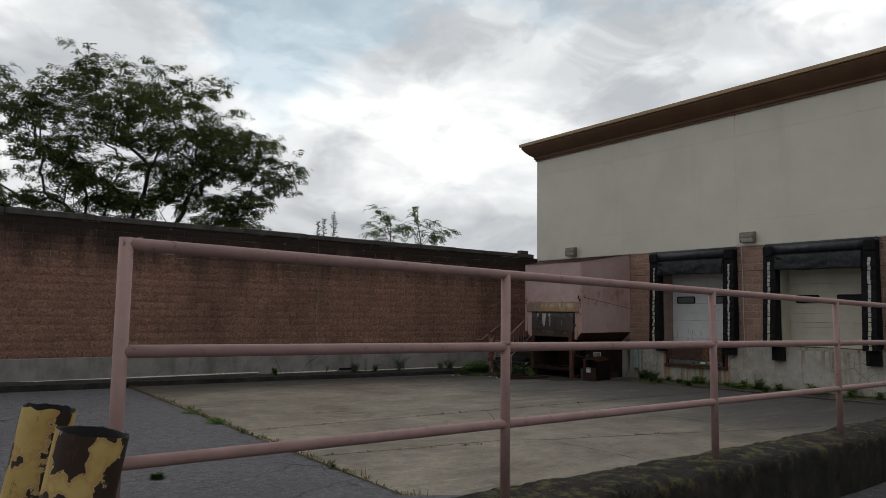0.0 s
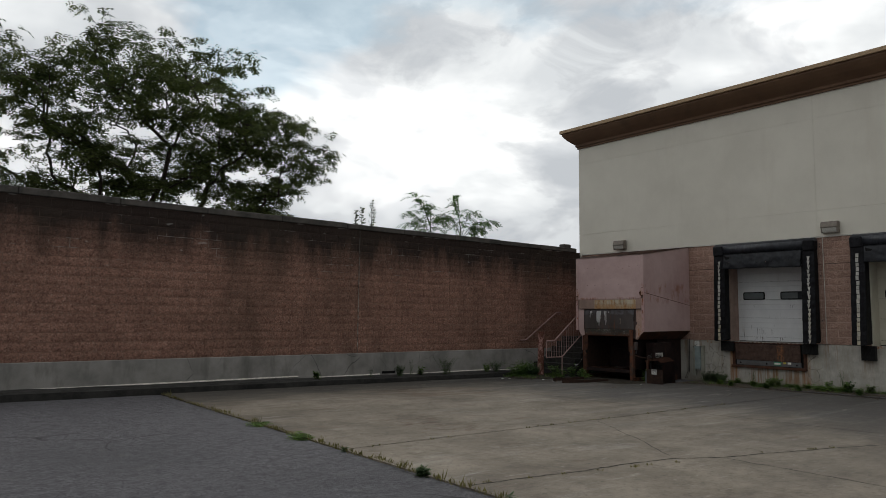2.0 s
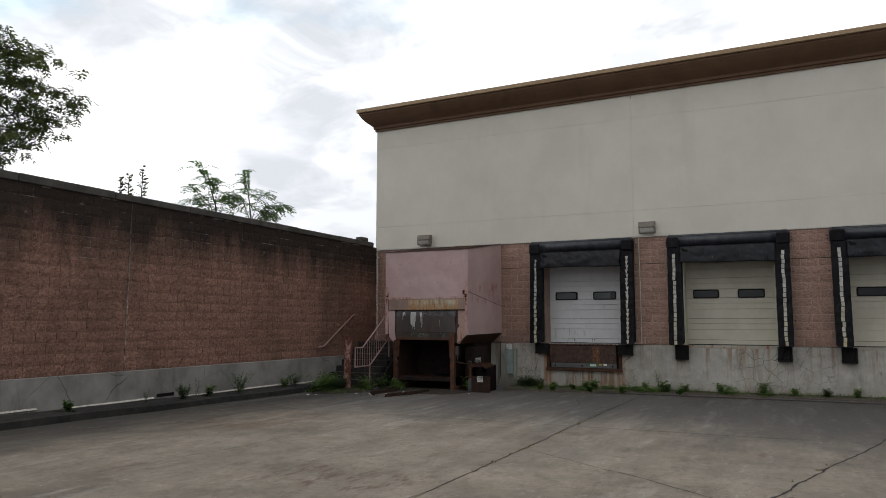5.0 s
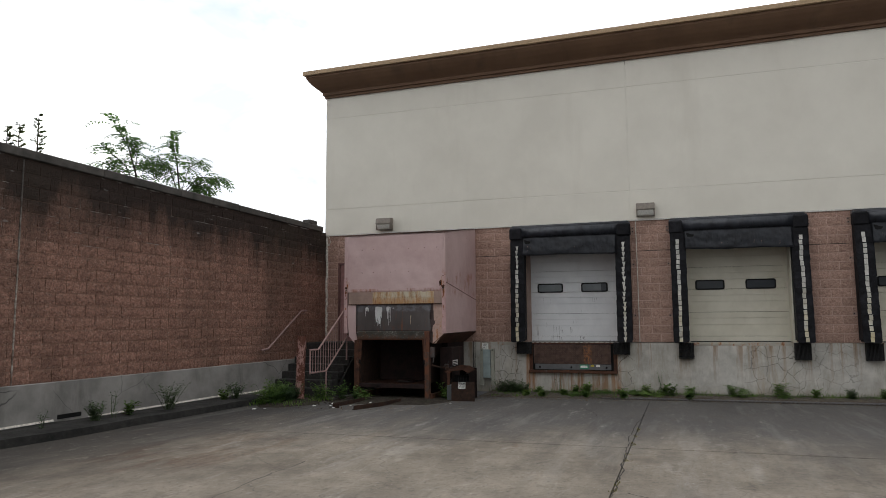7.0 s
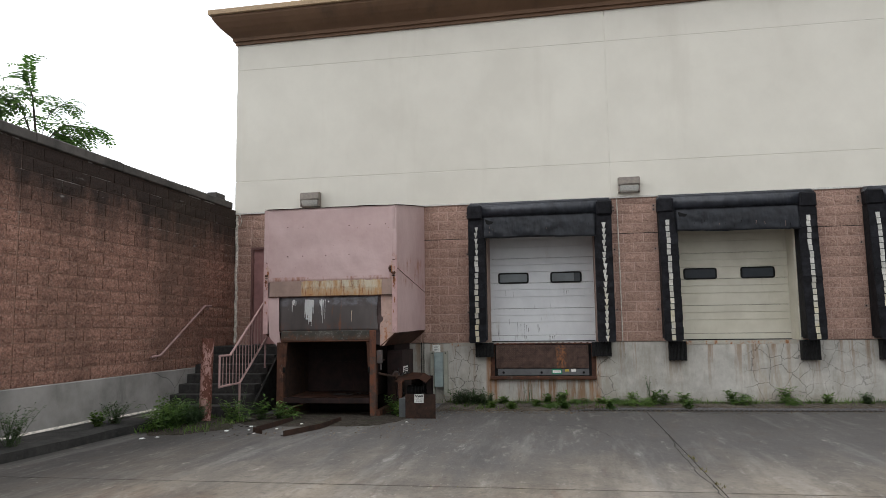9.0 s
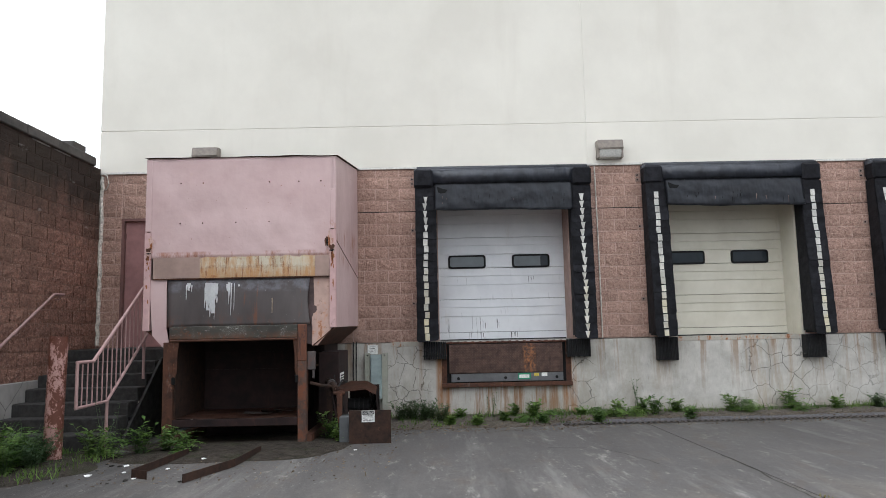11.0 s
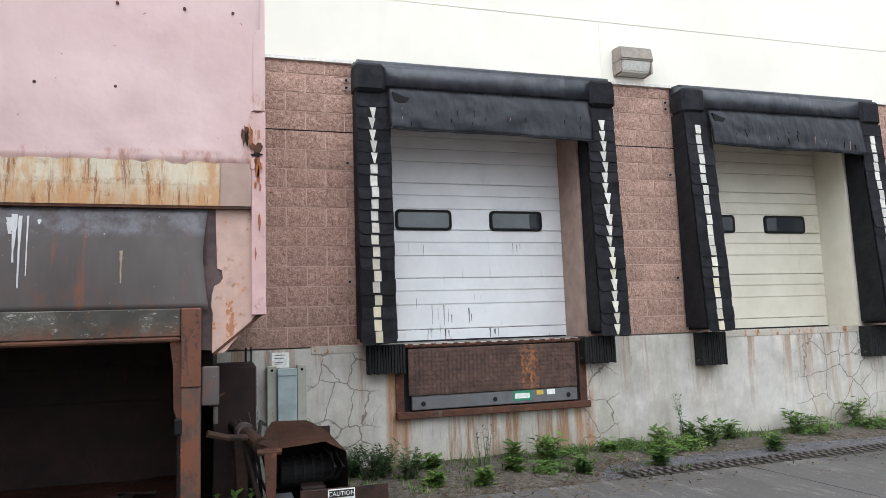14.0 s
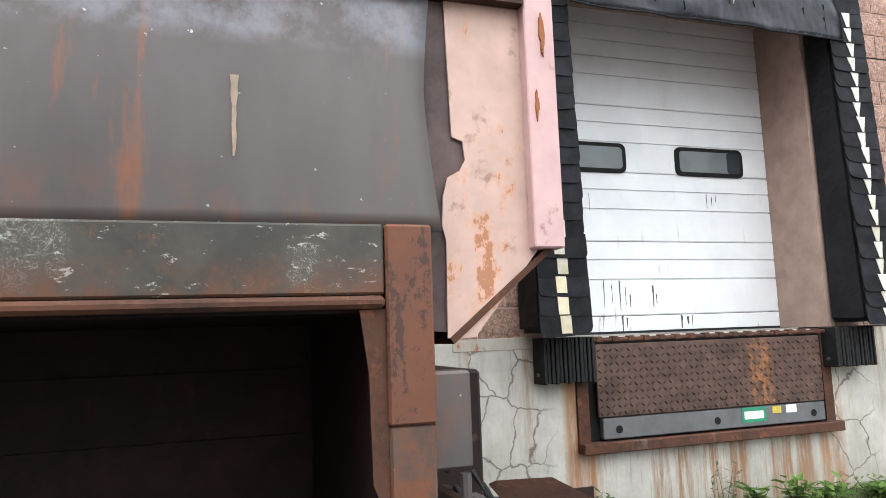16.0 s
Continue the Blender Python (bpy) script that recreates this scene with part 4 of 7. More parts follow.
def dock_seal(c, label):
    """Foam dock seal: two tapered side pads with pleats, a head pad with a hanging curtain."""
    t = thing("dock_seal", (XF, c, DOCK), label, "dock seal", "dock seals")
    rnd = random.Random(int(c * 10))
    for s in (1, -1):
        outer, inner = c + s * 1.49, c + s * 1.14
        d0, d1 = (0.34, 0.25) if c > 12 else (0.44, 0.28)
        bm = bmesh.new()
        prism(bm, [(XF - d0, DOCK + 0.03), (XF - 0.001, DOCK + 0.03), (XF - 0.001, 3.15), (XF - d1, 3.15)], "y", min(outer, inner), max(outer, inner))
        bmesh.ops.bevel(bm, geom=list(bm.edges), offset=0.03, segments=2, affect="EDGES")
        pad = part("side_pad", bm, M_PADSIDE, t)
        n = 21
        for i in range(n):
            z1 = 3.10 - i * (2.56 / n)
            z0 = z1 - 0.155
            q = (3.10 - z1) / 2.6
            x = XF - (d1 + (d0 - d1) * q)
            w = rnd.uniform(-0.012, 0.012)
            tip = rnd.uniform(0.010, 0.024)
            lo, hi = min(outer, inner) - 0.004, max(outer, inner) + 0.004
            skew, ro = rnd.uniform(-0.010, 0.010), rnd.uniform(0.025, 0.05)
            lo, hi = lo + rnd.uniform(-0.004, 0.006), hi + rnd.uniform(-0.006, 0.004)
            edge = [(lo, z1), (hi, z1), (hi, z0 + ro + skew), (hi - ro * 0.3, z0 + ro * 0.3 + skew), (hi - ro, z0 + skew), ((lo + hi) / 2, z0 - 0.004), (lo + ro, z0 - skew), (lo + ro * 0.3, z0 + ro * 0.3 - skew), (lo, z0 + ro - skew)]
            bm = bmesh.new()
            fr = [bm.verts.new((x - 0.006 - (tip - 0.002) * (z1 - z) / (z1 - z0), y, z)) for y, z in edge]
            bk = [bm.verts.new(v.co + Vector((0.010, 0, 0))) for v in fr]
            bm.faces.new(fr)
            bm.faces.new(bk[::-1])
            for a in range(len(fr)):
                bm.faces.new((fr[a], bk[a], bk[(a + 1) % len(fr)], fr[(a + 1) % len(fr)]))
            bmesh.ops.recalc_face_normals(bm, faces=bm.faces)
            part("pleat", bm, M_VINYLFLAP, pad)
            if i == 0:
                continue
            mid = (outer + inner) / 2 + w + s * 0.01
            sw, e = (0.037 if s > 0 or c < 12 else 0.042), 0.0055
            narrow = 0.96 if c < 12 or (s > 0 and i > 5) else rnd.uniform(0.12, 0.4)
            bm = bmesh.new()
            top = [(mid - sw, z1 - 0.03), (mid + sw, z1 - 0.03)]
            lift = 0.004 if narrow < 0.9 else rnd.uniform(0.010, 0.022)
            bot = [(mid - sw * narrow, z0 + lift), (mid + sw * narrow, z0 + lift)]
            def fx(z):
                return x - 0.006 - (tip - 0.002) * (z1 - z) / (z1 - z0)
            vs = [bm.verts.new((fx(z) - e, y, z)) for y, z in (top[0], top[1], bot[1], bot[0])]
            vb = [bm.verts.new(v.co + Vector((e * 0.8, 0, 0))) for v in vs]
            bm.faces.new(vs)
            for a in range(4):
                bm.faces.new((vs[a], vb[a], vb[(a + 1) % 4], vs[(a + 1) % 4]))
            bmesh.ops.recalc_face_normals(bm, faces=bm.faces)
            part("guide_strip", bm, M_STRIP, pad, "faded white guide strip")
        for zc in (3.30, 3.22, 2.4, 1.15):
            bm = boxm(XF - 0.012, XF, min(outer + s * 0.09, outer), max(outer + s * 0.09, outer), zc - 0.03, zc + 0.03)
            br = part("bracket", bm, M_JAMB, t)
            part("bolt", tube(bmesh.new(), [(XF - 0.026, outer + s * 0.06, zc), (XF - 0.010, outer + s * 0.06, zc)], 0.014, 6), M_GASKET, br)
    # head pad
    bm = bmesh.new()
    prism(bm, [(XF - 0.001, 3.14), (XF - 0.27, 3.14), (XF - 0.28, 3.42), (XF - 0.22, 3.475), (XF - 0.001, 3.50)], "y", c - 1.50, c + 1.50)
    bmesh.ops.bevel(bm, geom=list(bm.edges), offset=0.04, segments=4, affect="EDGES")
    part("head_pad", bm, M_VINYL, t, smooth=True)
    for s in (1, -1):
        bm = boxm(XF - 0.31, XF - 0.05, min(c + s * 1.51, c + s * 1.19), max(c + s * 1.51, c + s * 1.19), 3.10, 3.41, bevel=0.035)
        part("corner_pocket", bm, M_VINYLFLAP, t)
    # curtain that hangs and sags
    bm = bmesh.new()

    def curtain(u, v):
        y = c - 1.17 + 2.34 * u
        z = 3.16 - v * (0.46 + 0.03 * (1 - u) + 0.008 * math.sin(u * 9 + c) + 0.008 * noise.noise((u * 12, c, 0)))
        x = XF - 0.285 - 0.075 * v - 0.015 * math.sin(v * 3.1) + 0.03 * noise.noise((u * 7, v * 3, c)) * v + 0.012 * noise.noise((u * 22 + v * 5, v * 4, c))
        return (x, y, z)
    sheet(bm, 60, 12, curtain)
    bmesh.ops.solidify(bm, geom=list(bm.faces), thickness=0.008)
    cur = part("curtain", bm, M_VINYL, t, "scuffed black vinyl head curtain", smooth=True)
    part("hem", tube(bmesh.new(), [curtain(q / 30, 1) for q in range(31)], 0.007, 6), M_VINYLFLAP, cur)
    for q in range(16):
        y, z = c - 1.05 + 2.1 * rnd.random(), rnd.uniform(2.76, 2.95)
        ln, w = rnd.uniform(0.03, 0.12), rnd.uniform(0.001, 0.0035)
        xq = curtain((y - c + 1.17) / 2.34, (3.16 - z) / 0.47)[0] - 0.010
        bm = prism(bmesh.new(), [(y - w, z), (y + w, z), (y + w * 0.4 + rnd.uniform(-0.012, 0.012), z - ln)], "x", xq, xq + 0.02)
        part("crease", bm, M_GASKET if q % 4 else M_JAMB, cur)
    part("tear", prism(bmesh.new(), [(c + 1.12, 3.10), (c + 1.02, 3.06), (c + 0.94, 3.04), (c + 0.98, 2.99), (c + 1.06, 2.98), (c + 1.10, 3.0)], "x", XF - 0.33, XF - 0.30), M_GASKET, cur, "torn hole in the vinyl")
    return t


for i, c in enumerate(DOCKS):
    dock_seal(c, ("black foam dock seal with torn curtain round the white door", "black foam dock seal with pleats round the cream door", "black foam dock seal with white guide strips")[i])


def bumper(y0, y1, z0, z1):
    t = thing("dock_bumper", (XF, (y0 + y1) / 2, z0), "black laminated rubber bumper on the dock wall", "bumper", "dock bumpers")
    n = 13
    for i in range(n):
        a, b = y0 + (y1 - y0) * i / n, y0 + (y1 - y0) * (i + 0.8) / n
        dd = 0.004 * (i % 3)
        part("ply", boxm(XF - 0.16 + dd, XF, a, b, z0 + dd, z1, bevel=0.004), M_RUBBER, t)
    part("bolt_rod", tube(bmesh.new(), [(XF - 0.08, y0 - 0.012, z0 + 0.06), (XF - 0.08, y1 + 0.012, z0 + 0.06)], 0.012, 8), M_IRON, t)


for y0, y1, z0, z1 in ((13.65, 14.03, 0.20, 0.495), (11.23, 11.62, 0.20, 0.495), (9.76, 10.10, 0.11, 0.495), (7.27, 7.61, 0.11, 0.495), (5.85, 6.19, 0.11, 0.495), (3.4, 3.74, 0.11, 0.495)):
    bumper(y0, y1, z0, z1)

# ---- dock leveller below the white door ----
lev = thing("dock_leveller", (XF - 0.05, 12.68, -0.2), "rusty diamond-plate dock leveller set in the dock wall", "dock leveller")
bm = boxm(XF - 0.075, XF - 0.055, 11.69, 13.60, -0.04, 0.44, bevel=0.004)
plate = part("lip_plate", bm, M_PLATE, lev, "rusty diamond-plate lip")
bm = bmesh.new()
for j in range(10):
    for i in range(42):
        y, z = 11.71 + i * 0.0455, -0.018 + j * 0.0465
        a = radians(45 if (i + j) % 2 else -45)
        dy, dz = math.cos(a) * 0.020, math.sin(a) * 0.020
        py, pz = -math.sin(a) * 0.0075, math.cos(a) * 0.0075
        vs = [bm.verts.new((XF - 0.0755, y + sy * dy + ty * py, z + sy * dz + ty * pz)) for sy, ty in ((-1, 0), (0, -1), (1, 0), (0, 1))]
        tp = bm.verts.new((XF - 0.0875, y, z))
        for q in range(4):
            bm.faces.new((vs[q], vs[(q + 1) % 4], tp))
tagged(part("tread", bm, M_PLATE, plate), kind="stuff")
part("hinge_bar", tube(bmesh.new(), [(XF - 0.06, 11.62, 0.468), (XF - 0.06, 13.64, 0.468)], 0.016, 10), M_RUST, lev)
for i in range(16):
    y = 11.68 + i * 0.124
    part("hinge_knuckle", boxm(XF - 0.082, XF - 0.03, y, y + 0.05, 0.452, 0.492, bevel=0.006), M_RUST, lev)
part("pit_back", boxm(XF - 0.012, XF - 0.003, 11.56, 13.70, -0.21, 0.47), M_GASKET, lev)
for y in (11.545, 13.64):
    part("pit_angle", boxm(XF - 0.022, XF + 0.0, y, y + 0.085, -0.25, 0.46), M_RUST, lev)
part("sill_bar", boxm(XF - 0.10, XF - 0.0, 11.54, 13.73, -0.27, -0.20, bevel=0.006), M_RUST, lev)
beam = part("subframe_bar", boxm(XF - 0.07, XF - 0.02, 11.69, 13.57, -0.185, -0.048, bevel=0.006), plain("grey_subframe_paint", (0.11, 0.11, 0.112), 0.6, scale=8), lev)
part("maker_label", boxm(XF - 0.0735, XF - 0.0705, 12.236, 12.451, -0.155, -0.052), M_GREEN, beam, "green label with a white bar")
part("label_bar", boxm(XF - 0.0755, XF - 0.0737, 12.262, 12.43, -0.132, -0.078), M_LABEL, beam)
part("caution_sticker", boxm(XF - 0.0735, XF - 0.0705, 12.10, 12.18, -0.105, -0.055), M_AMBER, beam)
part("grey_sticker", boxm(XF - 0.0735, XF - 0.0705, 11.96, 12.055, -0.108, -0.052), M_LABEL, beam)
for y in (13.45, 12.66, 11.80):
    part("hole", tube(bmesh.new(), [(XF - 0.0725, y, -0.125), (XF - 0.05, y, -0.125)], 0.026, 12), M_GASKET, beam)
# rusted steel nosing on the dock edge
for y0, y1 in ((13.75, 14.58), (7.5, 9.92), (3.6, 6.0)):
    single("edge_angle", boxm(XF - 0.006, XF + 0.04, y0, y1, DOCK - 0.075, DOCK + 0.004, bevel=0.003), rusty("rusted_nosing", (0.42, 0.39, 0.33), (0.26, 0.11, 0.045), 0.10, 4), "rust-streaked steel nosing on the dock edge", "edge angle", "structure")


# ---- wall lamps ----
def wall_lamp(y, z):
    t = thing("wall_lamp", (XF, y, z), "taupe wall-pack lamp with a ribbed glass lens", "wall lamp", "wall lamps")
    bm = bmesh.new()
    prism(bm, [(XF - 0.02, z + 0.14), (XF - 0.02, z + 0.33), (XF - 0.20, z + 0.31), (XF - 0.235, z + 0.15), (XF - 0.20, z + 0.13)], "y", y - 0.22, y + 0.22)
    bmesh.ops.bevel(bm, geom=list(bm.edges), offset=0.012, segments=2, affect="EDGES")
    part("housing", bm, M_LAMPBODY, t)
    bm = bmesh.new()
    prism(bm, [(XF - 0.03, z), (XF - 0.03, z + 0.14), (XF - 0.225, z + 0.14), (XF - 0.17, z + 0.02), (XF - 0.14, z)], "y", y - 0.19, y + 0.19)
    bmesh.ops.bevel(bm, geom=list(bm.edges), offset=0.012, segments=2, affect="EDGES")
    lens = part("lens", bm, M_LENS, t, "clear ribbed glass lens")
    for s in (-1, 1):
        part("lens_rim", boxm(XF - 0.20, XF - 0.02, y + s * 0.205 - 0.012, y + s * 0.205 + 0.012, z, z + 0.14), M_LAMPBODY, t)
    part("back_plate", boxm(XF - 0.03, XF - 0.02, y - 0.2, y + 0.2, z, z + 0.3), M_LAMPBODY, t)


wall_lamp(10.745, 3.583)
wall_lamp(17.72, 3.58)

# ---- railing on its low wall ----
RAIL_Y = 2.487
bm = bmesh.new()


def low_wall(u, v):
    x = 0.42 + u * 9.5
    prof = [(2.27, -0.9), (2.272, 0.1), (2.275, 0.37), (2.288, 0.408), (2.40, 0.42), (2.52, 0.425), (2.66, 0.42), (2.685, 0.405), (2.69, 0.2), (2.69, -0.9)]
    y, z = prof[round(v * 9)]
    z -= 0.0085 * (x - 2.3)
    w = 0.016 if 0.2 < v < 0.9 else 0.008
    return (x, y + w * (noise.noise((x * 3, y * 5, 1)) + 0.7 * noise.noise((x * 11, y * 9, 4))), z + (w * (noise.noise((x * 2.5, y * 7, 5)) + 0.8 * noise.noise((x * 12, y * 15, 8))) if z > 0.15 else 0))


sheet(bm, 300, 9, low_wall)
vs = [v for v in bm.verts if v.co.x < 0.421]
bm.faces.new(sorted(vs, key=lambda v: (v.co.y > 2.5, v.co.z if v.co.y < 2.5 else -v.co.z)))
bmesh.ops.recalc_face_normals(bm, faces=bm.faces)
single("low_wall", bm, M_OLD, "mossy crumbling concrete kerb wall under the railing", "low wall", "structure", smooth=True)

railing = thing("railing", (0.62, RAIL_Y, 0.42), "faded pink pipe railing with three rails", "railing")
R = 0.0235
for i, x in enumerate((0.607, 2.352, 4.19, 6.02, 7.82, 9.6)):
    part("post", tube(bmesh.new(), [(x, RAIL_Y, 0.34), (x, RAIL_Y, 1.513 - 0.0135 * (x - 0.6) if i else 1.534)], R, 16), M_RAILPAINT, railing, smooth=False)
    if i:
        part("post_cap", tube(bmesh.new(), [(x, RAIL_Y, 1.168 - 0.0088 * x), (x, RAIL_Y, 1.188 - 0.0088 * x)], R + 0.001, 16), M_RAILPAINT, railing)
for z, fall in ((1.513, 0.0135), (1.154, 0.0088), (0.789, 0.0085)):
    bm = tube(bmesh.new(), [(0.592 if z > 1.4 else 0.607, RAIL_Y, z), (9.62, RAIL_Y, z - 9.02 * fall)], R * 0.95, 16)
    part("rail", bm, M_RAILPAINT, railing)
for o in railing.children:
    o.data.polygons.foreach_set("use_smooth", [len(p.vertices) == 4 for p in o.data.polygons])


def hollow_pipe(r, h, sides, seed, wall=0.008, chew=0.03):
    """An open pipe with a ragged, rust-eaten rim."""
    rnd = random.Random(seed)
    bm = bmesh.new()
    tops = [h - abs(noise.noise((1.3 * math.cos(2 * math.pi * j / sides), 1.3 * math.sin(2 * math.pi * j / sides), seed * 1.37))) * chew - rnd.uniform(0, 0.004) for j in range(sides)]

    def ring(rr, f):
        return [bm.verts.new((rr * math.cos(2 * math.pi * j / sides), rr * math.sin(2 * math.pi * j / sides), f(j))) for j in range(sides)]
    rs = [ring(r, lambda j: -0.25), ring(r, lambda j: h * 0.5), ring(r, lambda j: tops[j]), ring(r - wall, lambda j: tops[j] - 0.002), ring(r - wall, lambda j: h * 0.4)]
    for a, b in zip(rs, rs[1:]):
        for j in range(sides):
            f = bm.faces.new((a[j], a[(j + 1) % sides], b[(j + 1) % sides], b[j]))
            f.smooth = True
            if a is rs[2] or a is rs[3]:
                f.material_index = 1
    bm.faces.new(rs[-1]).material_index = 1
    bmesh.ops.recalc_face_normals(bm, faces=bm.faces)
    return bm


def bollard(x, y, z, h, lean, about, r, material, label, group, seed, chew=0.03):
    t = thing("bollard", (0, 0, 0), label, "bollard", group)
    outer, inner = hollow_pipe(r, h, 40, seed, chew=chew), hollow_pipe(r, h, 40, seed, chew=chew)
    bmesh.ops.delete(outer, geom=[f for f in outer.faces if f.material_index], context="FACES")
    bmesh.ops.delete(inner, geom=[f for f in inner.faces if not f.material_index], context="FACES")
    for f in inner.faces:
        f.material_index = 0
    part("pipe", outer, material, t, smooth=True)
    part("rim", inner, M_GASKET, t, "rusted open rim")
    t.matrix_world = pose(x, y, z) @ Matrix.Rotation(radians(lean), 4, Vector(about))
    return t


bollard(0.29, 2.05, 0.02, 0.974, 9, (0.3, 1, 0), 0.088, M_YELLOW, "chipped yellow pipe bollard with an open rusty top", "yellow bollards", 4, 0.012)
bollard(0.333, 2.914, 0.0, 0.957, 9, (0.2, 1, 0), 0.088, M_YELLOW, "yellow pipe bollard with a rust-eaten rim", "yellow bollards", 9, 0.02)

M_STRIPPINK = rusty("rust_edged_pink_paint", (0.56, 0.37, 0.355), (0.24, 0.09, 0.04), -0.005, 5)

# ---- compactor with its chute ----
FX = 17.70
comp = thing("trash_compactor", (18.5, 16.35, -0.75), "faded pink steel trash chute over a rusted compactor", "trash compactor")
YL, YR, TOP = 17.67, 15.10, 3.10
bm = bmesh.new()


def dented(u, v):
    y = YL - 0.03 + (YR - YL + 0.06) * u
    z = 1.72 + (TOP - 1.72) * v
    low = 1 - smoothstep(1.80, 2.15, z)
    return (FX + 0.016 * noise.noise((y * 1.3, z * 1.6, 2)) + 0.008 * noise.noise((y * 4, z * 4, 7)) + 0.014 * low * noise.noise((y * 5, z * 7, 3)), y, z)


sheet(bm, 40, 24, dented)
bmesh.ops.recalc_face_normals(bm, faces=bm.faces)
bmesh.ops.solidify(bm, geom=list(bm.faces), thickness=0.006)
part("front_panel", bm, M_PINK, comp, smooth=True)
for y, s in ((YR, -1), (YL, 1)):
    side = prism(bmesh.new(), [(FX + 0.004, 0.76), (FX + 0.004, TOP), (XF - 0.002, TOP + 0.385), (XF - 0.002, 0.79), (FX + 0.7, 0.77)], "y", min(y, y - s * 0.012), max(y, y - s * 0.012))
    part("side_panel", side, M_PINK, comp)
    # folded corner strips
    part("corner_strip", boxm(FX - 0.014, FX + 0.05, min(y + s * 0.004, y - s * 0.085), max(y + s * 0.004, y - s * 0.085), 0.76, 2.085, bevel=0.004), M_STRIPPINK, comp)
    part("corner_angle", boxm(FX - 0.008, FX + 0.05, min(y + s * 0.003, y - s * 0.075), max(y + s * 0.003, y - s * 0.075), 2.095, TOP - 0.01, bevel=0.004), M_PINK, comp)
bm = bmesh.new()


def lid(u, v):
    y = YL + 0.03 + (YR - YL - 0.06) * u
    x = FX - 0.03 + (XF - FX + 0.03) * v
    return (x, y, TOP + 0.006 + 0.39 * v + 0.012 * noise.noise((y * 2.2, v, 0)) * (1 - v))


sheet(bm, 30, 4, lid)
bmesh.ops.solidify(bm, geom=list(bm.faces), thickness=0.014)
part("lid", bm, M_RUST, comp, "rusted sheet-steel lid edge")
# band with primer patches
ragged = [(15.38 + 1.54 * q / 60, 1.732 + 0.018 * noise.noise((q * 0.31, 5.3, 1)) + 0.012 * noise.noise((q * 0.83, 2.1, 6.4))) for q in range(61)]
part("band", prism(bmesh.new(), [(16.92, 1.455), (15.38, 1.455)] + ragged, "x", FX - 0.020, FX - 0.006), M_BAND, comp, "rust-streaked pale band")
part("band_end", boxm(FX - 0.019, FX - 0.006, 16.924, 17.55, 1.455, 1.735), M_BANDTAN, comp)
part("band_end", boxm(FX - 0.019, FX - 0.006, 15.185, 15.376, 1.455, 1.735), M_BANDTAN, comp)
part("band_lip", boxm(FX - 0.016, FX + 0.02, 15.185, 17.55, 1.438, 1.453), M_RUST, comp)
# cheeks cut away below
part("cheek", prism(bmesh.new(), [(17.60, 1.44), (17.37, 1.44), (17.36, 0.80), (17.29, 0.42), (17.55, 0.70)], "x", FX + 0.006, FX + 0.018), M_PINK, comp)
part("cheek", prism(bmesh.new(), [(15.405, 1.44), (15.40, 1.25), (15.395, 1.06), (15.365, 1.05), (15.36, 1.0), (15.375, 0.97), (15.41, 0.95), (15.425, 0.90), (15.43, 0.82), (15.42, 0.78), (15.425, 0.53), (15.35, 0.53), (15.15, 0.77), (15.15, 1.44)], "x", FX + 0.026, FX + 0.034), M_CHEEK, comp, "rust-stained pink cheek")
# added dark plate that stands in for the shade behind the cheek's edge
part("cheek_primer", prism(bmesh.new(), [(15.58, 1.44), (15.355, 1.44), (15.355, 0.54), (15.58, 0.56)], "x", FX + 0.036, FX + 0.044), plain("dark_plum_shade", (0.085, 0.058, 0.055), 0.7, scale=9, spread=0.35), comp, "dark plum plate painted as the shade behind the peeled cheek edge")
# hopper door, leaning back, edge bent
bm = bmesh.new()


def hopper(u, v):
    y = 17.35 - u * 1.89
    z = 0.80 + v * 0.645
    if u > 0.9:
        y += 0.02 * math.sin(v * 3.0) - 0.03 * abs(v - 0.55)
    return (FX - 0.005 + 0.03 * v * v + 0.006 * noise.noise((y, z * 2, 0)), y, z)


sheet(bm, 30, 14, hopper)
bmesh.ops.recalc_face_normals(bm, faces=bm.faces)
bmesh.ops.solidify(bm, geom=list(bm.faces), thickness=0.01)
flap = part("hopper_flap", bm, M_STEEL, comp, "dark bare steel flap splashed with white paint", smooth=True)


def drip(y, z1, z0, w, splash=False):
    bm = bmesh.new()
    rnd = random.Random(int(y * 100))
    n = 9
    for i in range(n):
        u = i / (n - 1)
        z = z1 + (z0 - z1) * u
        h = w * (1.0 - 0.65 * u) * rnd.uniform(0.7, 1.25)
        v = (z - 0.80) / 0.645
        x = FX - 0.005 + 0.03 * v * v - 0.018
        bm.verts.new((x, y + h, z))
        bm.verts.new((x, y - h + 0.25 * w * rnd.uniform(-1, 1), z))
    bm.verts.ensure_lookup_table()
    for i in range(n - 1):
        bm.faces.new((bm.verts[2 * i], bm.verts[2 * i + 1], bm.verts[2 * i + 3], bm.verts[2 * i + 2]))
    bmesh.ops.solidify(bm, geom=list(bm.faces), thickness=0.002)
    return bm


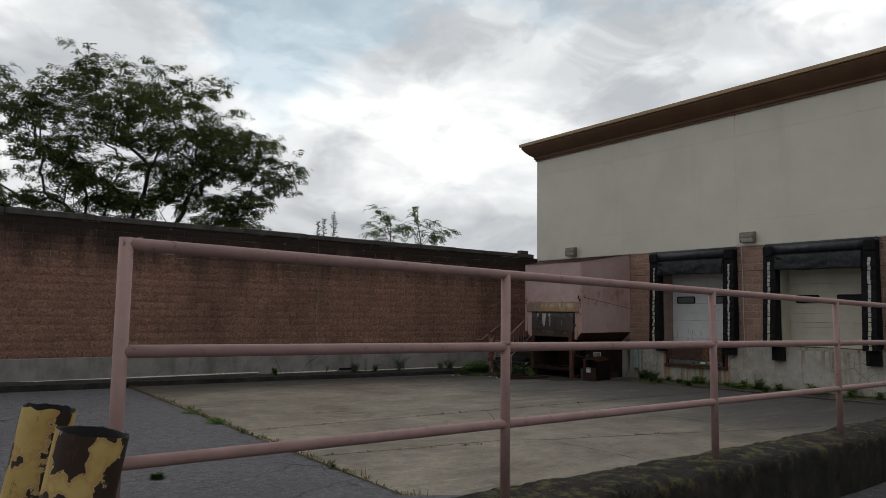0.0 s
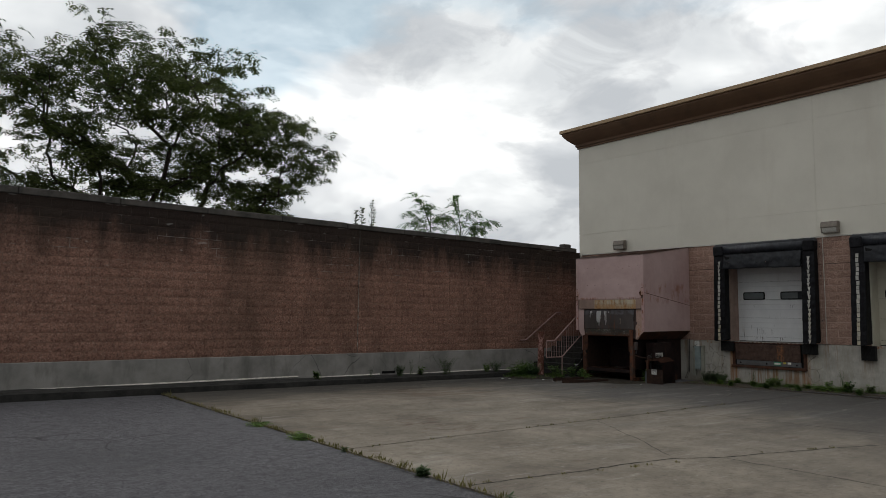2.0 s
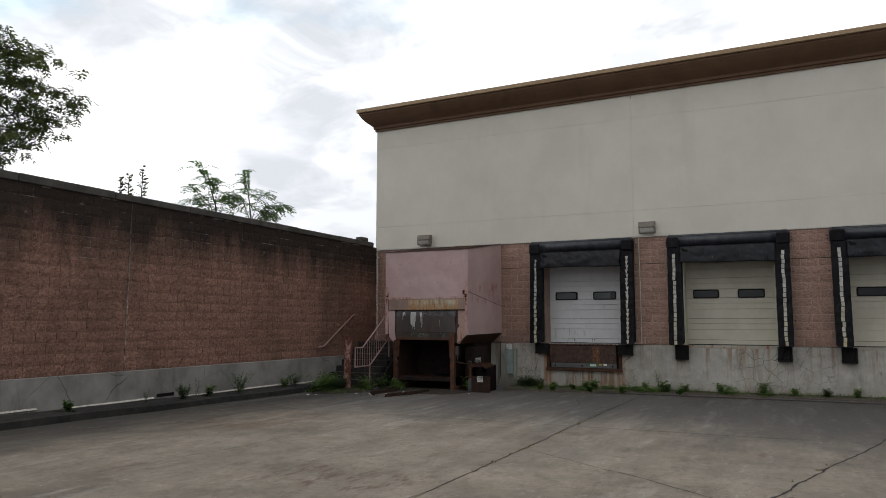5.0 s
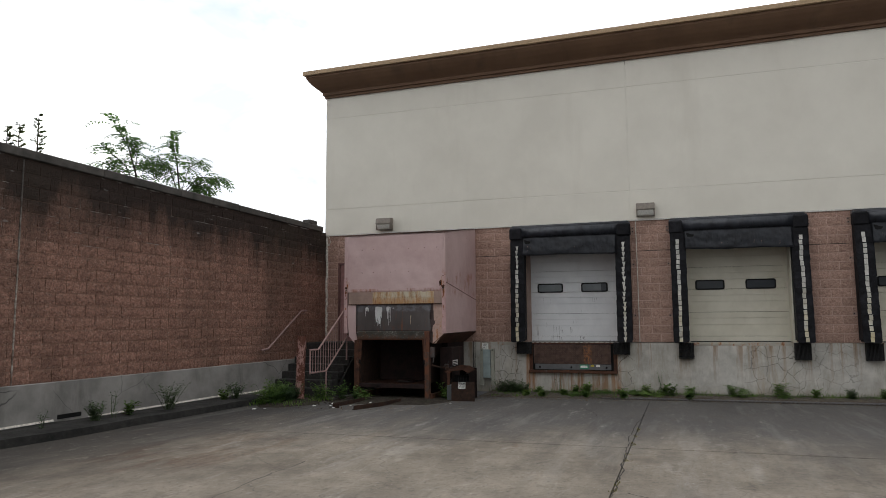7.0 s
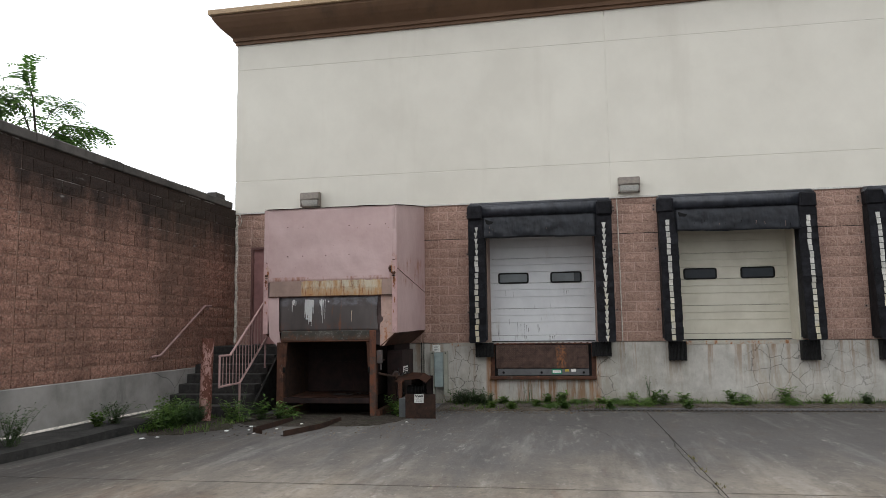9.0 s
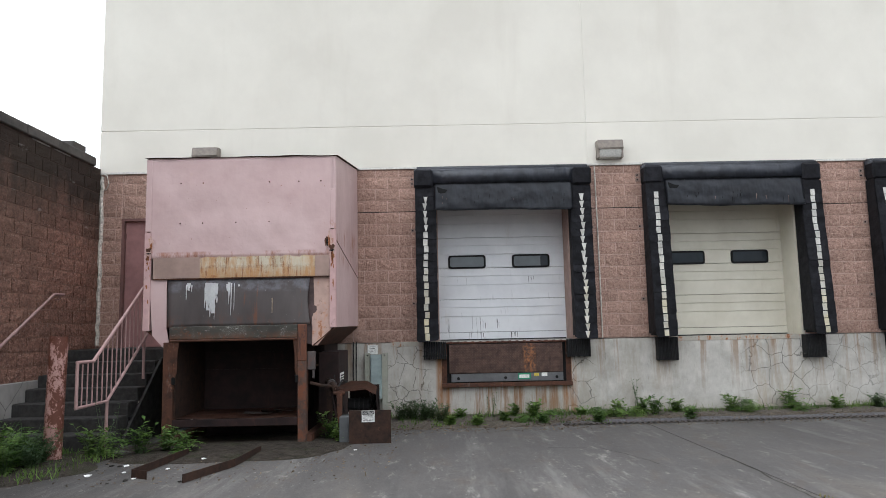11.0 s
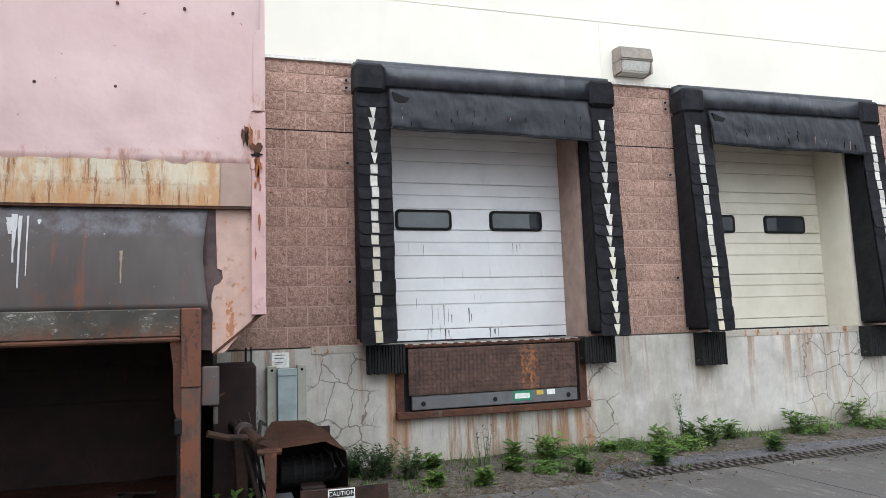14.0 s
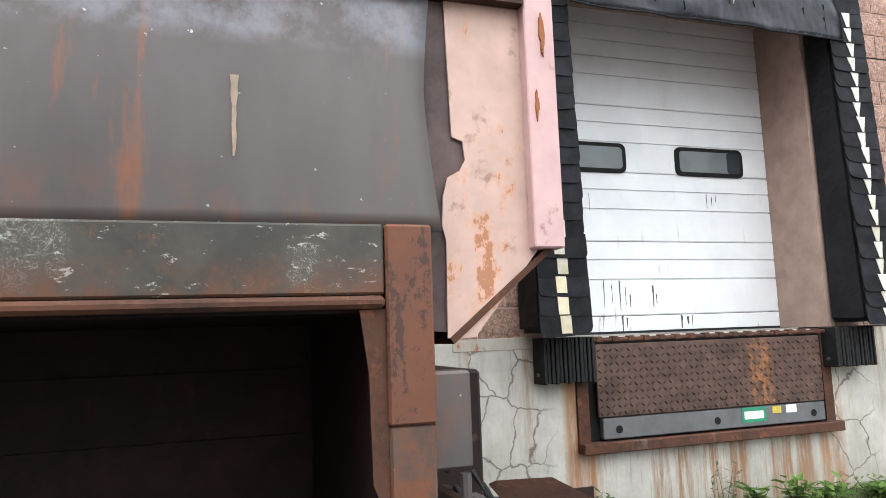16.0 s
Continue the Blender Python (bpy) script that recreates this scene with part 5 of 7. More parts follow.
for y, z1, z0, w in ((17.07, 1.39, 1.29, 0.034), (17.10, 1.37, 1.17, 0.010), (17.03, 1.36, 1.27, 0.008), (16.81, 1.39, 1.02, 0.050), (16.74, 1.385, 0.98, 0.046), (16.69, 1.38, 1.12, 0.014), (16.775, 1.36, 0.93, 0.020), (16.85, 1.33, 1.05, 0.008), (16.72, 1.2, 0.90, 0.008), (16.46, 1.38, 1.02, 0.006), (16.53, 1.39, 1.10, 0.015), (16.50, 1.38, 0.95, 0.010), (16.55, 1.37, 1.27, 0.028), (16.40, 1.36, 1.33, 0.012)):
    part("paint_drip", drip(y, z1, z0, w), M_WHITEPAINT, flap, "splashed white paint run")
part("paint_drip", drip(15.95, 1.17, 0.97, 0.008), plain("beige_paint", (0.55, 0.45, 0.33), 0.6), flap, "beige paint run")
# beam, legs and bin
part("front_beam", boxm(FX - 0.05, FX - 0.012, 15.605, 17.30, 0.64, 0.81, bevel=0.006), M_BEAM, comp, "scraped grey steel beam")
part("beam_edge", boxm(FX - 0.062, FX - 0.01, 15.605, 17.30, 0.607, 0.637, bevel=0.01), M_RUST, comp)
part("beam_end", boxm(FX - 0.055, FX - 0.012, 15.485, 15.602, 0.33, 0.81, bevel=0.006), rusty("orange_rust", (0.14, 0.055, 0.03), (0.06, 0.03, 0.022), 0.08, 9), comp, "orange-rusted beam end")
k = Mat("scraped_leg_steel", 0.65, 0.15)
k.base((0.045, 0.032, 0.026), (0.11, 0.07, 0.053), k.noise(5, 8, 0.7, (1, 1, 0.4)))
k.over((0.17, 0.062, 0.03), k.ramp(k.noise(6, 8, 0.75), 0.46, 0.58), 0.85)
k.over((0.42, 0.41, 0.38), k.ramp(k.noise(20, 8, 0.8, (1, 1, 0.5)), 0.63, 0.65), 0.7)
M_LEG = k.bump(k.noise(50, 6), 0.3, 0.003).done()
part("leg", boxm(FX - 0.05, FX + 0.08, 15.487, 15.60, -0.82, 0.328, bevel=0.006), M_LEG, comp)
part("leg", boxm(FX - 0.05, FX + 0.08, 17.242, 17.375, -0.82, 0.605, bevel=0.006), M_RUST, comp)
part("leg_plate", prism(bmesh.new(), [(15.60, 0.605), (15.665, 0.605), (15.645, 0.45), (15.64, 0.20), (15.60, 0.10)], "x", FX - 0.04, FX - 0.028), M_RUST, comp)
part("leg_plate", prism(bmesh.new(), [(17.242, 0.605), (17.17, 0.605), (17.19, 0.45), (17.195, 0.20), (17.242, 0.10)], "x", FX - 0.04, FX - 0.028), M_RUST, comp)
for y in (15.59, 17.215):
    part("latch_notch", boxm(FX - 0.06, FX - 0.02, y, y + 0.045, 0.05, 0.15, bevel=0.01), M_GASKET, comp)
part("bin_wall", boxm(FX + 0.0, XF - 0.35, 17.22, 17.24, -0.40, 0.62), M_DARKRUST, comp, "dark rusty bin wall")
# these inner faces take the steel colour that has the bin's shade in it
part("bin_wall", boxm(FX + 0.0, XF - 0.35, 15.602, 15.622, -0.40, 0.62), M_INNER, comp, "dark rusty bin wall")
part("bin_back", boxm(FX + 1.15, FX + 1.18, 15.623, 17.219, -0.40, 0.60), M_INNER, comp, "steel ram face darkened for the bin's shade")
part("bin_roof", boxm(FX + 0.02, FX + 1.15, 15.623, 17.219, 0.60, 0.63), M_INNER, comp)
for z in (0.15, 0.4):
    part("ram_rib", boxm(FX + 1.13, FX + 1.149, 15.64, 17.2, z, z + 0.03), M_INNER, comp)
bm = bmesh.new()
sheet(bm, 20, 8, lambda u, v: (FX - 0.03 + v * 1.18, 17.22 - u * 1.60, -0.395 + 0.012 * noise.noise((u * 6, v * 6, 0))))
bmesh.ops.solidify(bm, geom=list(bm.faces), thickness=0.01)
part("bin_floor", bm, M_RUST, comp)
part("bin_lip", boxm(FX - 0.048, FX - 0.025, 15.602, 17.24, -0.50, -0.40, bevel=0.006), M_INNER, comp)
for i_, (y_, x_, s_) in enumerate(((16.2, 0.3, 0.09), (15.9, 0.5, 0.06), (16.05, 0.45, 0.07))):
    bm = bmesh.new()
    sheet(bm, 3, 3, lambda u, v: (FX + x_ + (u - 0.5) * s_ * 2.2, y_ + (v - 0.5) * s_ * 4, -0.37 + 0.03 * math.sin(3 * u + i_) * v))
    bmesh.ops.solidify(bm, geom=list(bm.faces), thickness=0.003)
    part("loose_scrap", bm, M_STEEL, comp, "crumpled sheet left in the bin")
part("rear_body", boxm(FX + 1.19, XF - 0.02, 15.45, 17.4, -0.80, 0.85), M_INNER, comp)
for y_ in (17.2, 16.9, 16.45, 16.0, 15.6, 15.3):
    for z_ in (2.75, 2.2):
        if (y_ * 10 + z_ * 7) % 3 > 0.9:
            part("rivet", tube(bmesh.new(), [(FX - 0.016, y_, z_), (FX, y_, z_)], 0.010, 8), M_RUST, comp)
part("side_seam", prism(bmesh.new(), [(FX + 0.03, 1.93), (FX + 0.03, 1.945), (XF - 0.01, 1.60), (XF - 0.01, 1.588)], "y", YR - 0.004, YR + 0.002), M_RUST, comp, "rusted seam across the side")
M_ORANGE = rusty("orange_rust_bloom", (0.30, 0.115, 0.045), (0.09, 0.034, 0.018), 0.09, 22, rough=0.9)


def blotch(name, y, z, ry, rz, x, material, seed, label=""):
    """A ragged patch of flaked rust on the chute's front."""
    pts = []
    for q in range(22):
        a = 2 * math.pi * q / 22
        f = 1 + 0.75 * noise.noise((1.6 * math.cos(a), 1.6 * math.sin(a), seed * 3.7)) + 0.35 * noise.noise((4 * math.cos(a), 4 * math.sin(a), seed * 1.9))
        pts.append((y + ry * f * math.cos(a), z + rz * f * math.sin(a)))
    return part(name, prism(bmesh.new(), pts, "x", x - 0.0025, x + 0.004), material, comp, label)


M_CHIP = rusty("chipped_primer", (0.55, 0.38, 0.33), (0.28, 0.10, 0.04), 0.06, 18)
for y_, sg in ((YR, 1), (YL, -1)):
    h_ = 1.0 if sg > 0 else 0.6
    for q, (dy, z_, ry, rz, m_, lift) in enumerate(((0.075, 1.97, 0.035, 0.10, M_CHIP, 0.000), (0.05, 1.80, 0.035, 0.13, M_CHIP, 0.001), (0.05, 1.845, 0.040, 0.036, M_RUST, 0.006), (0.045, 1.73, 0.020, 0.055, M_ORANGE, 0.003), (0.04, 1.66, 0.010, 0.045, M_ORANGE, 0.003), (0.085, 1.90, 0.013, 0.065, M_ORANGE, 0.003), (0.055, 1.795, 0.036, 0.012, M_GASKET, 0.009), (0.06, 1.60, 0.006, 0.03, M_ORANGE, 0.002), (0.03, 1.575, 0.005, 0.025, M_ORANGE, 0.002), (0.05, 2.088, 0.028, 0.006, M_RUST, 0.002), (0.035, 1.35, 0.008, 0.05, M_ORANGE, 0.002), (0.06, 1.15, 0.006, 0.04, M_ORANGE, 0.002))):
        blotch("rust_patch", y_ + sg * dy, z_, ry, rz * h_, FX - 0.0155 - lift, m_, q + 1 + (20 if sg < 0 else 0), "flaked orange rust at the corner")
blotch("rust_hole", YR + 0.125, 1.925, 0.022, 0.062, FX - 0.0165, M_RUST, 41, "rusted-through corner")
blotch("hole", YR + 0.113, 1.915, 0.010, 0.045, FX - 0.020, M_GASKET, 42)
# sloping plates under the chute's sides
part("belly", prism(bmesh.new(), [(15.11, 0.765), (15.123, 0.775), (15.42, 0.53), (15.41, 0.515)], "x", FX + 0.02, XF - 0.003), M_RUST, comp, "rusted sloping underside")
part("belly", prism(bmesh.new(), [(17.64, 0.765), (17.627, 0.775), (17.30, 0.50), (17.31, 0.485)], "x", FX + 0.02, XF - 0.003), M_RUST, comp, "rusted sloping underside")
for y in (15.42, 17.2):
    part("skid", boxm(FX - 0.02, XF - 0.3, y, y + 0.1, -0.82, -0.62), M_RUST, comp)
part("switch_box", boxm(FX - 0.01, FX + 0.08, 15.38, 15.485, 0.21, 0.45, bevel=0.008), M_STEEL, comp, "scuffed grey switch box")
sw = part("switch_stem", tube(bmesh.new(), [(FX, 15.40, 0.20), (FX, 15.40, 0.10)], 0.015, 8), M_STEEL, comp)
part("ram_cylinder", tube(bmesh.new(), [(FX + 0.75, 15.36, 0.05), (FX + 0.45, 15.24, -0.01), (FX + 0.22, 15.13, -0.08)], 0.05, 14), M_DARKRUST, comp, "rusted hydraulic cylinder")
part("ram_collar", tube(bmesh.new(), [(FX + 0.44, 15.235, -0.012), (FX + 0.40, 15.215, -0.022)], 0.066, 14), M_STEEL, comp)
part("ram_rod", tube(bmesh.new(), [(FX + 0.22, 15.13, -0.08), (FX + 0.10, 15.08, -0.11)], 0.024, 10), M_RUST, comp)
part("clevis", prism(bmesh.new(), [(15.03, -0.08), (15.11, -0.08), (15.09, -0.50), (15.04, -0.50)], "x", FX + 0.07, FX + 0.11), M_RUST, comp)
part("clevis_pin", tube(bmesh.new(), [(FX + 0.09, 15.0, -0.11), (FX + 0.09, 15.15, -0.11)], 0.022, 10), M_RUST, comp)
part("ram_link", tube(bmesh.new(), [(FX + 0.02, 15.45, 0.04), (FX + 0.06, 15.33, 0.0), (FX + 0.25, 15.22, -0.03)], 0.022, 8), M_DARKRUST, comp)
part("ram_support", prism(bmesh.new(), [(15.20, -0.04), (15.29, -0.04), (15.25, -0.78), (15.21, -0.78)], "x", FX + 0.34, FX + 0.38), M_DARKRUST, comp)
part("brace", tube(bmesh.new(), [(FX + 0.36, 15.22, -0.12), (FX + 0.15, 15.08, -0.62)], 0.018, 8), M_INNER, comp)
part("brace", tube(bmesh.new(), [(FX + 0.09, 15.06, -0.48), (FX + 0.12, 15.12, -0.70)], 0.016, 8), M_INNER, comp)
part("limit_arm", tube(bmesh.new(), [(FX + 0.04, 15.44, 0.20), (FX + 0.05, 15.40, 0.25), (FX + 0.06, 15.345, 0.275)], 0.010, 8), M_DARKRUST, comp)
part("side_cabinet", boxm(FX + 0.55, FX + 1.5, 15.14, 15.43, -0.55, 0.42, bevel=0.01), M_INNER, comp, "dark machine cabinet with a torn label")
part("warning_label", boxm(FX + 0.62, FX + 1.0, 15.134, 15.138, -0.02, 0.12), M_LABEL, comp, "white warning label with black lines")
for i_ in range(3):
    part("label_line", boxm(FX + 0.65, FX + 0.97, 15.130, 15.133, 0.0 + 0.036 * i_, 0.018 + 0.036 * i_), M_INK, comp)
for y, z, dy in ((15.20, 0.10, 0.0), (15.26, 0.06, 0.05)):
    part("hose", tube(bmesh.new(), [(FX + 0.5, y, z), (FX + 0.36, y - 0.04, z - 0.12), (FX + 0.34, y - 0.08 - dy, -0.32), (FX + 0.42, y - 0.16, -0.52), (FX + 0.6, y - 0.3, -0.5)], 0.011, 8), M_CABLE, comp)
comp.location.y += 0.03

# ---- motor cover with a caution plate ----
cover = thing("pump_cover", (17.8, 14.65, -0.74), "bent rusty sheet-steel pump cover with caution label", "pump cover")
PX0, PX1, PY0, PY1 = 17.50, 18.5, 14.36, 14.94
part("front_plate", boxm(PX0, PX0 + 0.012, PY0 + 0.04, PY1, -0.76, -0.31, bevel=0.003), M_DARKRUST, cover, "dark brown steel plate")
front = [(15.17, -0.055), (15.05, -0.092), (14.90, -0.08), (14.755, -0.070), (14.62, -0.14)]
back = [(15.06, -0.01), (15.03, 0.0), (14.92, -0.004), (14.80, -0.012), (14.66, -0.09)]


def hood(u, v):
    (ya, za), (yb, zb) = front[round(u * 4)], back[round(u * 4)]
    return (PX0 + 0.28 + 0.72 * v, ya + (yb - ya) * v, za + (zb - za) * v + 0.006 * noise.noise((u * 5, v * 3, 2)))


bm = sheet(bmesh.new(), 4, 5, hood)
bmesh.ops.solidify(bm, geom=list(bm.faces), thickness=0.012)
part("hood", bm, M_RUST, cover, "bent rusty hood")
bm = sheet(bmesh.new(), 3, 2, lambda u, v: (PX0 + 0.28 + 0.72 * u, 14.617 - 0.03 * v + 0.04 * u, -0.142 + 0.05 * u - (0.61 + 0.05 * u) * v))
bmesh.ops.solidify(bm, geom=list(bm.faces), thickness=0.010)
part("side_plate", bm, M_INNER, cover, "dark steel side plate")
part("back_plate", boxm(PX0 + 0.99, PX0 + 1.002, 14.63, 15.05, -0.78, -0.06), M_INNER, cover)
motor = part("motor", tube(bmesh.new(), [(PX0 + 0.58, 14.68, -0.30), (PX0 + 0.58, 14.72, -0.30), (PX0 + 0.58, 14.98, -0.30), (PX0 + 0.58, 15.02, -0.30)], 0.095, 20), M_GASKET, cover, "black pump motor")
for y in (14.74, 14.80, 14.86, 14.92):
    part("fin", tube(bmesh.new(), [(PX0 + 0.58, y, -0.30), (PX0 + 0.58, y + 0.015, -0.30)], 0.108, 20), M_RUBBER, motor)
part("pump_block", boxm(PX0 + 0.36, PX0 + 0.5, 14.74, 14.90, -0.60, -0.36, bevel=0.012), M_INNER, cover)
part("housing", boxm(PX0 + 0.10, PX0 + 0.44, 14.955, 15.08, -0.76, -0.40, bevel=0.008), plain("dull_grey_housing", (0.085, 0.09, 0.092), 0.6, scale=8), cover, "dull grey pump housing")
for y, d in ((14.70, 0.0), (14.665, 0.02)):
    part("pump_hose", tube(bmesh.new(), [(PX0 + 0.55, y + 0.03, -0.13), (PX0 + 0.42, y, -0.17), (PX0 + 0.36, y - 0.02 - d, -0.25), (PX0 + 0.42, y, -0.33), (PX0 + 0.55, y + 0.06, -0.37)], 0.012, 8), M_CABLE, cover)
part("pump_hose", tube(bmesh.new(), [(PX0 + 1.1, 15.10, -0.03), (PX0 + 0.85, 15.14, 0.02), (PX0 + 0.6, 15.16, -0.05), (PX0 + 0.5, 15.12, -0.22), (PX0 + 0.4, 15.06, -0.36)], 0.014, 8), M_CABLE, cover)
lab = part("caution_label", boxm(PX0 - 0.004, PX0 - 0.001, 14.61, 14.775, -0.46, -0.315), M_LABEL, cover, "white caution label")
part("label_header", boxm(PX0 - 0.006, PX0 - 0.0045, 14.617, 14.768, -0.365, -0.322), M_INK, lab)
for i in range(5):
    part("label_line", boxm(PX0 - 0.006, PX0 - 0.0045, 14.625, 14.76 - 0.02 * (i % 2), -0.380 - i * 0.015, -0.376 - i * 0.015), M_INK, lab)


def lettering(name, text, size, at, rot, material, parent):
    cu = bpy.data.curves.new(name, "FONT")
    cu.body, cu.size, cu.extrude, cu.align_x, cu.align_y = text, size, 0.0008, "CENTER", "CENTER"
    tmp = bpy.data.objects.new("tmp", cu)
    scene.collection.objects.link(tmp)
    bpy.context.view_layer.update()
    me = bpy.data.meshes.new_from_object(tmp.evaluated_get(bpy.context.evaluated_depsgraph_get()))
    bpy.data.objects.remove(tmp)
    me.transform(Matrix.Translation(Vector(at) - ORIGIN[parent.name]) @ Euler([radians(a) for a in rot]).to_matrix().to_4x4())
    me.materials.clear()
    me.materials.append(material)
    ob = new(name, me)
    ob.parent = parent
    ORIGIN[ob.name] = ORIGIN[parent.name]
    return ob


lettering("lettering", "CAUTION", 0.036, (PX0 - 0.0075, 14.692, -0.3435), (90, 0, -90), M_LABEL, lab)

# ---- electrical box on the dock wall ----
eb = thing("electrical_box", (XF, 14.8, -0.62), "grey-green electrical box between rusted channels on the dock wall", "electrical box")
part("door", boxm(XF - 0.14, XF - 0.02, 14.735, 14.918, -0.42, 0.29, bevel=0.006), M_GREYBOX, eb)
part("hood", boxm(XF - 0.15, XF - 0.02, 14.733, 14.92, 0.235, 0.302, bevel=0.004), M_GREYBOX, eb)
for y in (14.637, 14.924):
    ch = part("channel", boxm(XF - 0.10, XF, y, y + 0.09, -0.62, 0.33, bevel=0.004), rusty("channel_paint", (0.36, 0.36, 0.3), RUST, 0.04, 6), eb, "rust-stained steel channel")
    part("bolt", tube(bmesh.new(), [(XF - 0.108, y + 0.045, 0.29), (XF - 0.095, y + 0.045, 0.29)], 0.014, 6), M_GASKET, ch)
notice = single("notice", boxm(XF - 0.05, XF - 0.045, 14.80, 14.965, 0.31, 0.46), M_LABEL, "small white notice above the electrical box", "notice")
for i, z in enumerate((0.43, 0.40, 0.36, 0.345)):
    part("text_bar", boxm(XF - 0.0525, XF - 0.051, 14.84 + 0.01 * i, 14.94, z, z + 0.006), M_INK, notice)
part("bracket", boxm(XF - 0.045, XF, 14.84, 14.90, 0.34, 0.44), M_STEEL, notice)
for y in (15.16, 15.21):
    single("conduit", tube(bmesh.new(), [(XF - 0.03, y, 0.52), (XF - 0.03, y + 0.006, -0.1), (XF - 0.06, y, -0.5), (XF - 0.2, y + 0.02, -0.72)], 0.009, 8), M_CABLE, "thin black conduit down the dock wall", "conduit", group="conduits")

# ---- steps up to the side door ----
steps = thing("stairs", (18, 18.7, -0.75), "dark worn concrete steps to the side door", "stairs", kind="structure")
n_step = 7
RISE, GO = (DOCK + 0.70) / n_step, 0.30
for i in range(n_step):
    x0 = 17.35 + i * GO
    z = -0.70 + (i + 1) * RISE
    x1 = XF - 0.002 if i == n_step - 1 else x0 + GO + 0.03
    bm = bmesh.new()
    box(bm, x0, x1, 17.98, WALL_Y - 0.022, z - RISE - 0.02 if i else -0.95, z, bevel=0.012)
    part("step", bm, M_STEPS, steps)
part("stair_base", boxm(17.6, XF - 0.004, 17.99, WALL_Y - 0.023, -1.0, -0.55), M_STEPS, steps)
bm = bmesh.new()
prism(bm, [(17.4, -0.95), (19.0, 0.36), (XF - 0.003, 0.44), (XF - 0.003, -0.95)], "y", 17.94, 17.978)
part("stringer_wall", bm, M_STEPS, steps)

hand = thing("stair_railing", (16.5, 17.9, -0.1), "pink steel stair railing with thin pickets", "stair railing")
SY = 17.93
rise = 0.86 / 1.22
part("top_rail", tube(bmesh.new(), [(16.48, SY, 0.41), (16.86, SY, 0.41), (18.45, SY, 0.41 + 1.59 * rise)], 0.021, 10), M_RAILPAINT, hand)
part("bottom_rail", tube(bmesh.new(), [(16.48, SY, -0.11), (17.24, SY, -0.10), (18.45, SY, -0.10 + 1.21 * rise)], 0.019, 10), M_RAILPAINT, hand)
part("end_post", tube(bmesh.new(), [(16.49, SY, -0.12), (16.49, SY, 0.42)], 0.019, 10), M_RAILPAINT, hand)
part("foot_post", tube(bmesh.new(), [(17.24, SY, -0.70), (17.24, SY, -0.08)], 0.02, 10), M_RAILPAINT, hand)
part("foot_post", tube(bmesh.new(), [(18.3, SY, 0.1), (18.3, SY, 0.66)], 0.02, 10), M_RAILPAINT, hand)
for i in range(15):
    x = 16.61 + i * 0.122
    zt = 0.41 if x < 16.86 else 0.41 + (x - 16.86) * rise
    zb = -0.105 if x < 17.24 else -0.10 + (x - 17.24) * rise
    part("picket", tube(bmesh.new(), [(x, SY, zb), (x, SY, zt)], 0.009, 6), M_RAILPAINT, hand)
wr = thing("wall_handrail", (17.5, WALL_Y - 0.08, 0.5), "thin pink handrail on the block wall", "handrail")
HY = WALL_Y - 0.08
part("bar", tube(bmesh.new(), [(16.93, HY, 0.38), (17.22, HY, 0.40), (18.78, HY, 1.34), (19.05, HY, 1.35)], 0.021, 10), M_RAILPAINT, wr)
for x, z in ((17.1, 0.395), (17.9, 0.81), (18.95, 1.345)):
    part("wall_bracket", tube(bmesh.new(), [(x, HY, z - 0.01), (x, HY + 0.02, z - 0.07), (x, WALL_Y + 0.01, z - 0.08)], 0.010, 8), M_RAILPAINT, wr)

door = thing("door_4", (XF + 0.1, 18.6, DOCK), "closed faded pink steel side door", "door", kind="structure")
part("leaf", boxm(XF + 0.06, XF + 0.10, DOOR_Y0 + 0.05, DOOR_Y1 - 0.05, DOCK + 0.01, DOOR_Z - 0.05, bevel=0.003), M_PINKDOOR, door)
bm = bmesh.new()
box(bm, XF + 0.0, XF + 0.12, DOOR_Y0, DOOR_Y0 + 0.048, DOCK, DOOR_Z)
box(bm, XF + 0.0, XF + 0.12, DOOR_Y1 - 0.048, DOOR_Y1, DOCK, DOOR_Z)
box(bm, XF + 0.0, XF + 0.12, DOOR_Y0 + 0.048, DOOR_Y1 - 0.048, DOOR_Z - 0.048, DOOR_Z)
part("frame", bm, M_FRAMEDARK, door)
part("pull", boxm(XF + 0.0, XF + 0.06, 18.36, 18.44, 1.50, 1.68, bevel=0.01), M_GASKET, door, "black pull handle")
for z in (0.8, 1.6, 2.35):
    part("hinge", tube(bmesh.new(), [(XF + 0.05, DOOR_Y1 - 0.055, z), (XF + 0.05, DOOR_Y1 - 0.055, z + 0.1)], 0.01, 8), M_FRAMEDARK, door)

bm = bmesh.new()
rnd = random.Random(3)
tube(bm, [(XF - 0.012 + rnd.uniform(-0.008, 0.008), WALL_Y - 0.03 + rnd.uniform(-0.012, 0.012), 0.55 + i * 0.1) for i in range(30)], 0.034, 7)
single("sealant", bm, M_CAULK, "crusted white sealant down the wall corner", "sealant", "structure")
single("cable", tube(bmesh.new(), [(XF - 0.02, 19.52, 3.50), (XF - 0.10, 19.42, 3.44), (XF - 0.12, 19.38, 3.30), (XF - 0.06, 19.45, 3.21), (XF - 0.01, 19.52, 3.22)], 0.012, 8), M_CAULK, "loose loop of pale cable at the corner", "cable")

bollard(16.47, 18.17, -0.70, 1.42, 1.5, (0.2, 1, 0), 0.10, M_BOLLARDPINK, "flaking pink pipe bollard beside the steps", "", 12, 0.01)


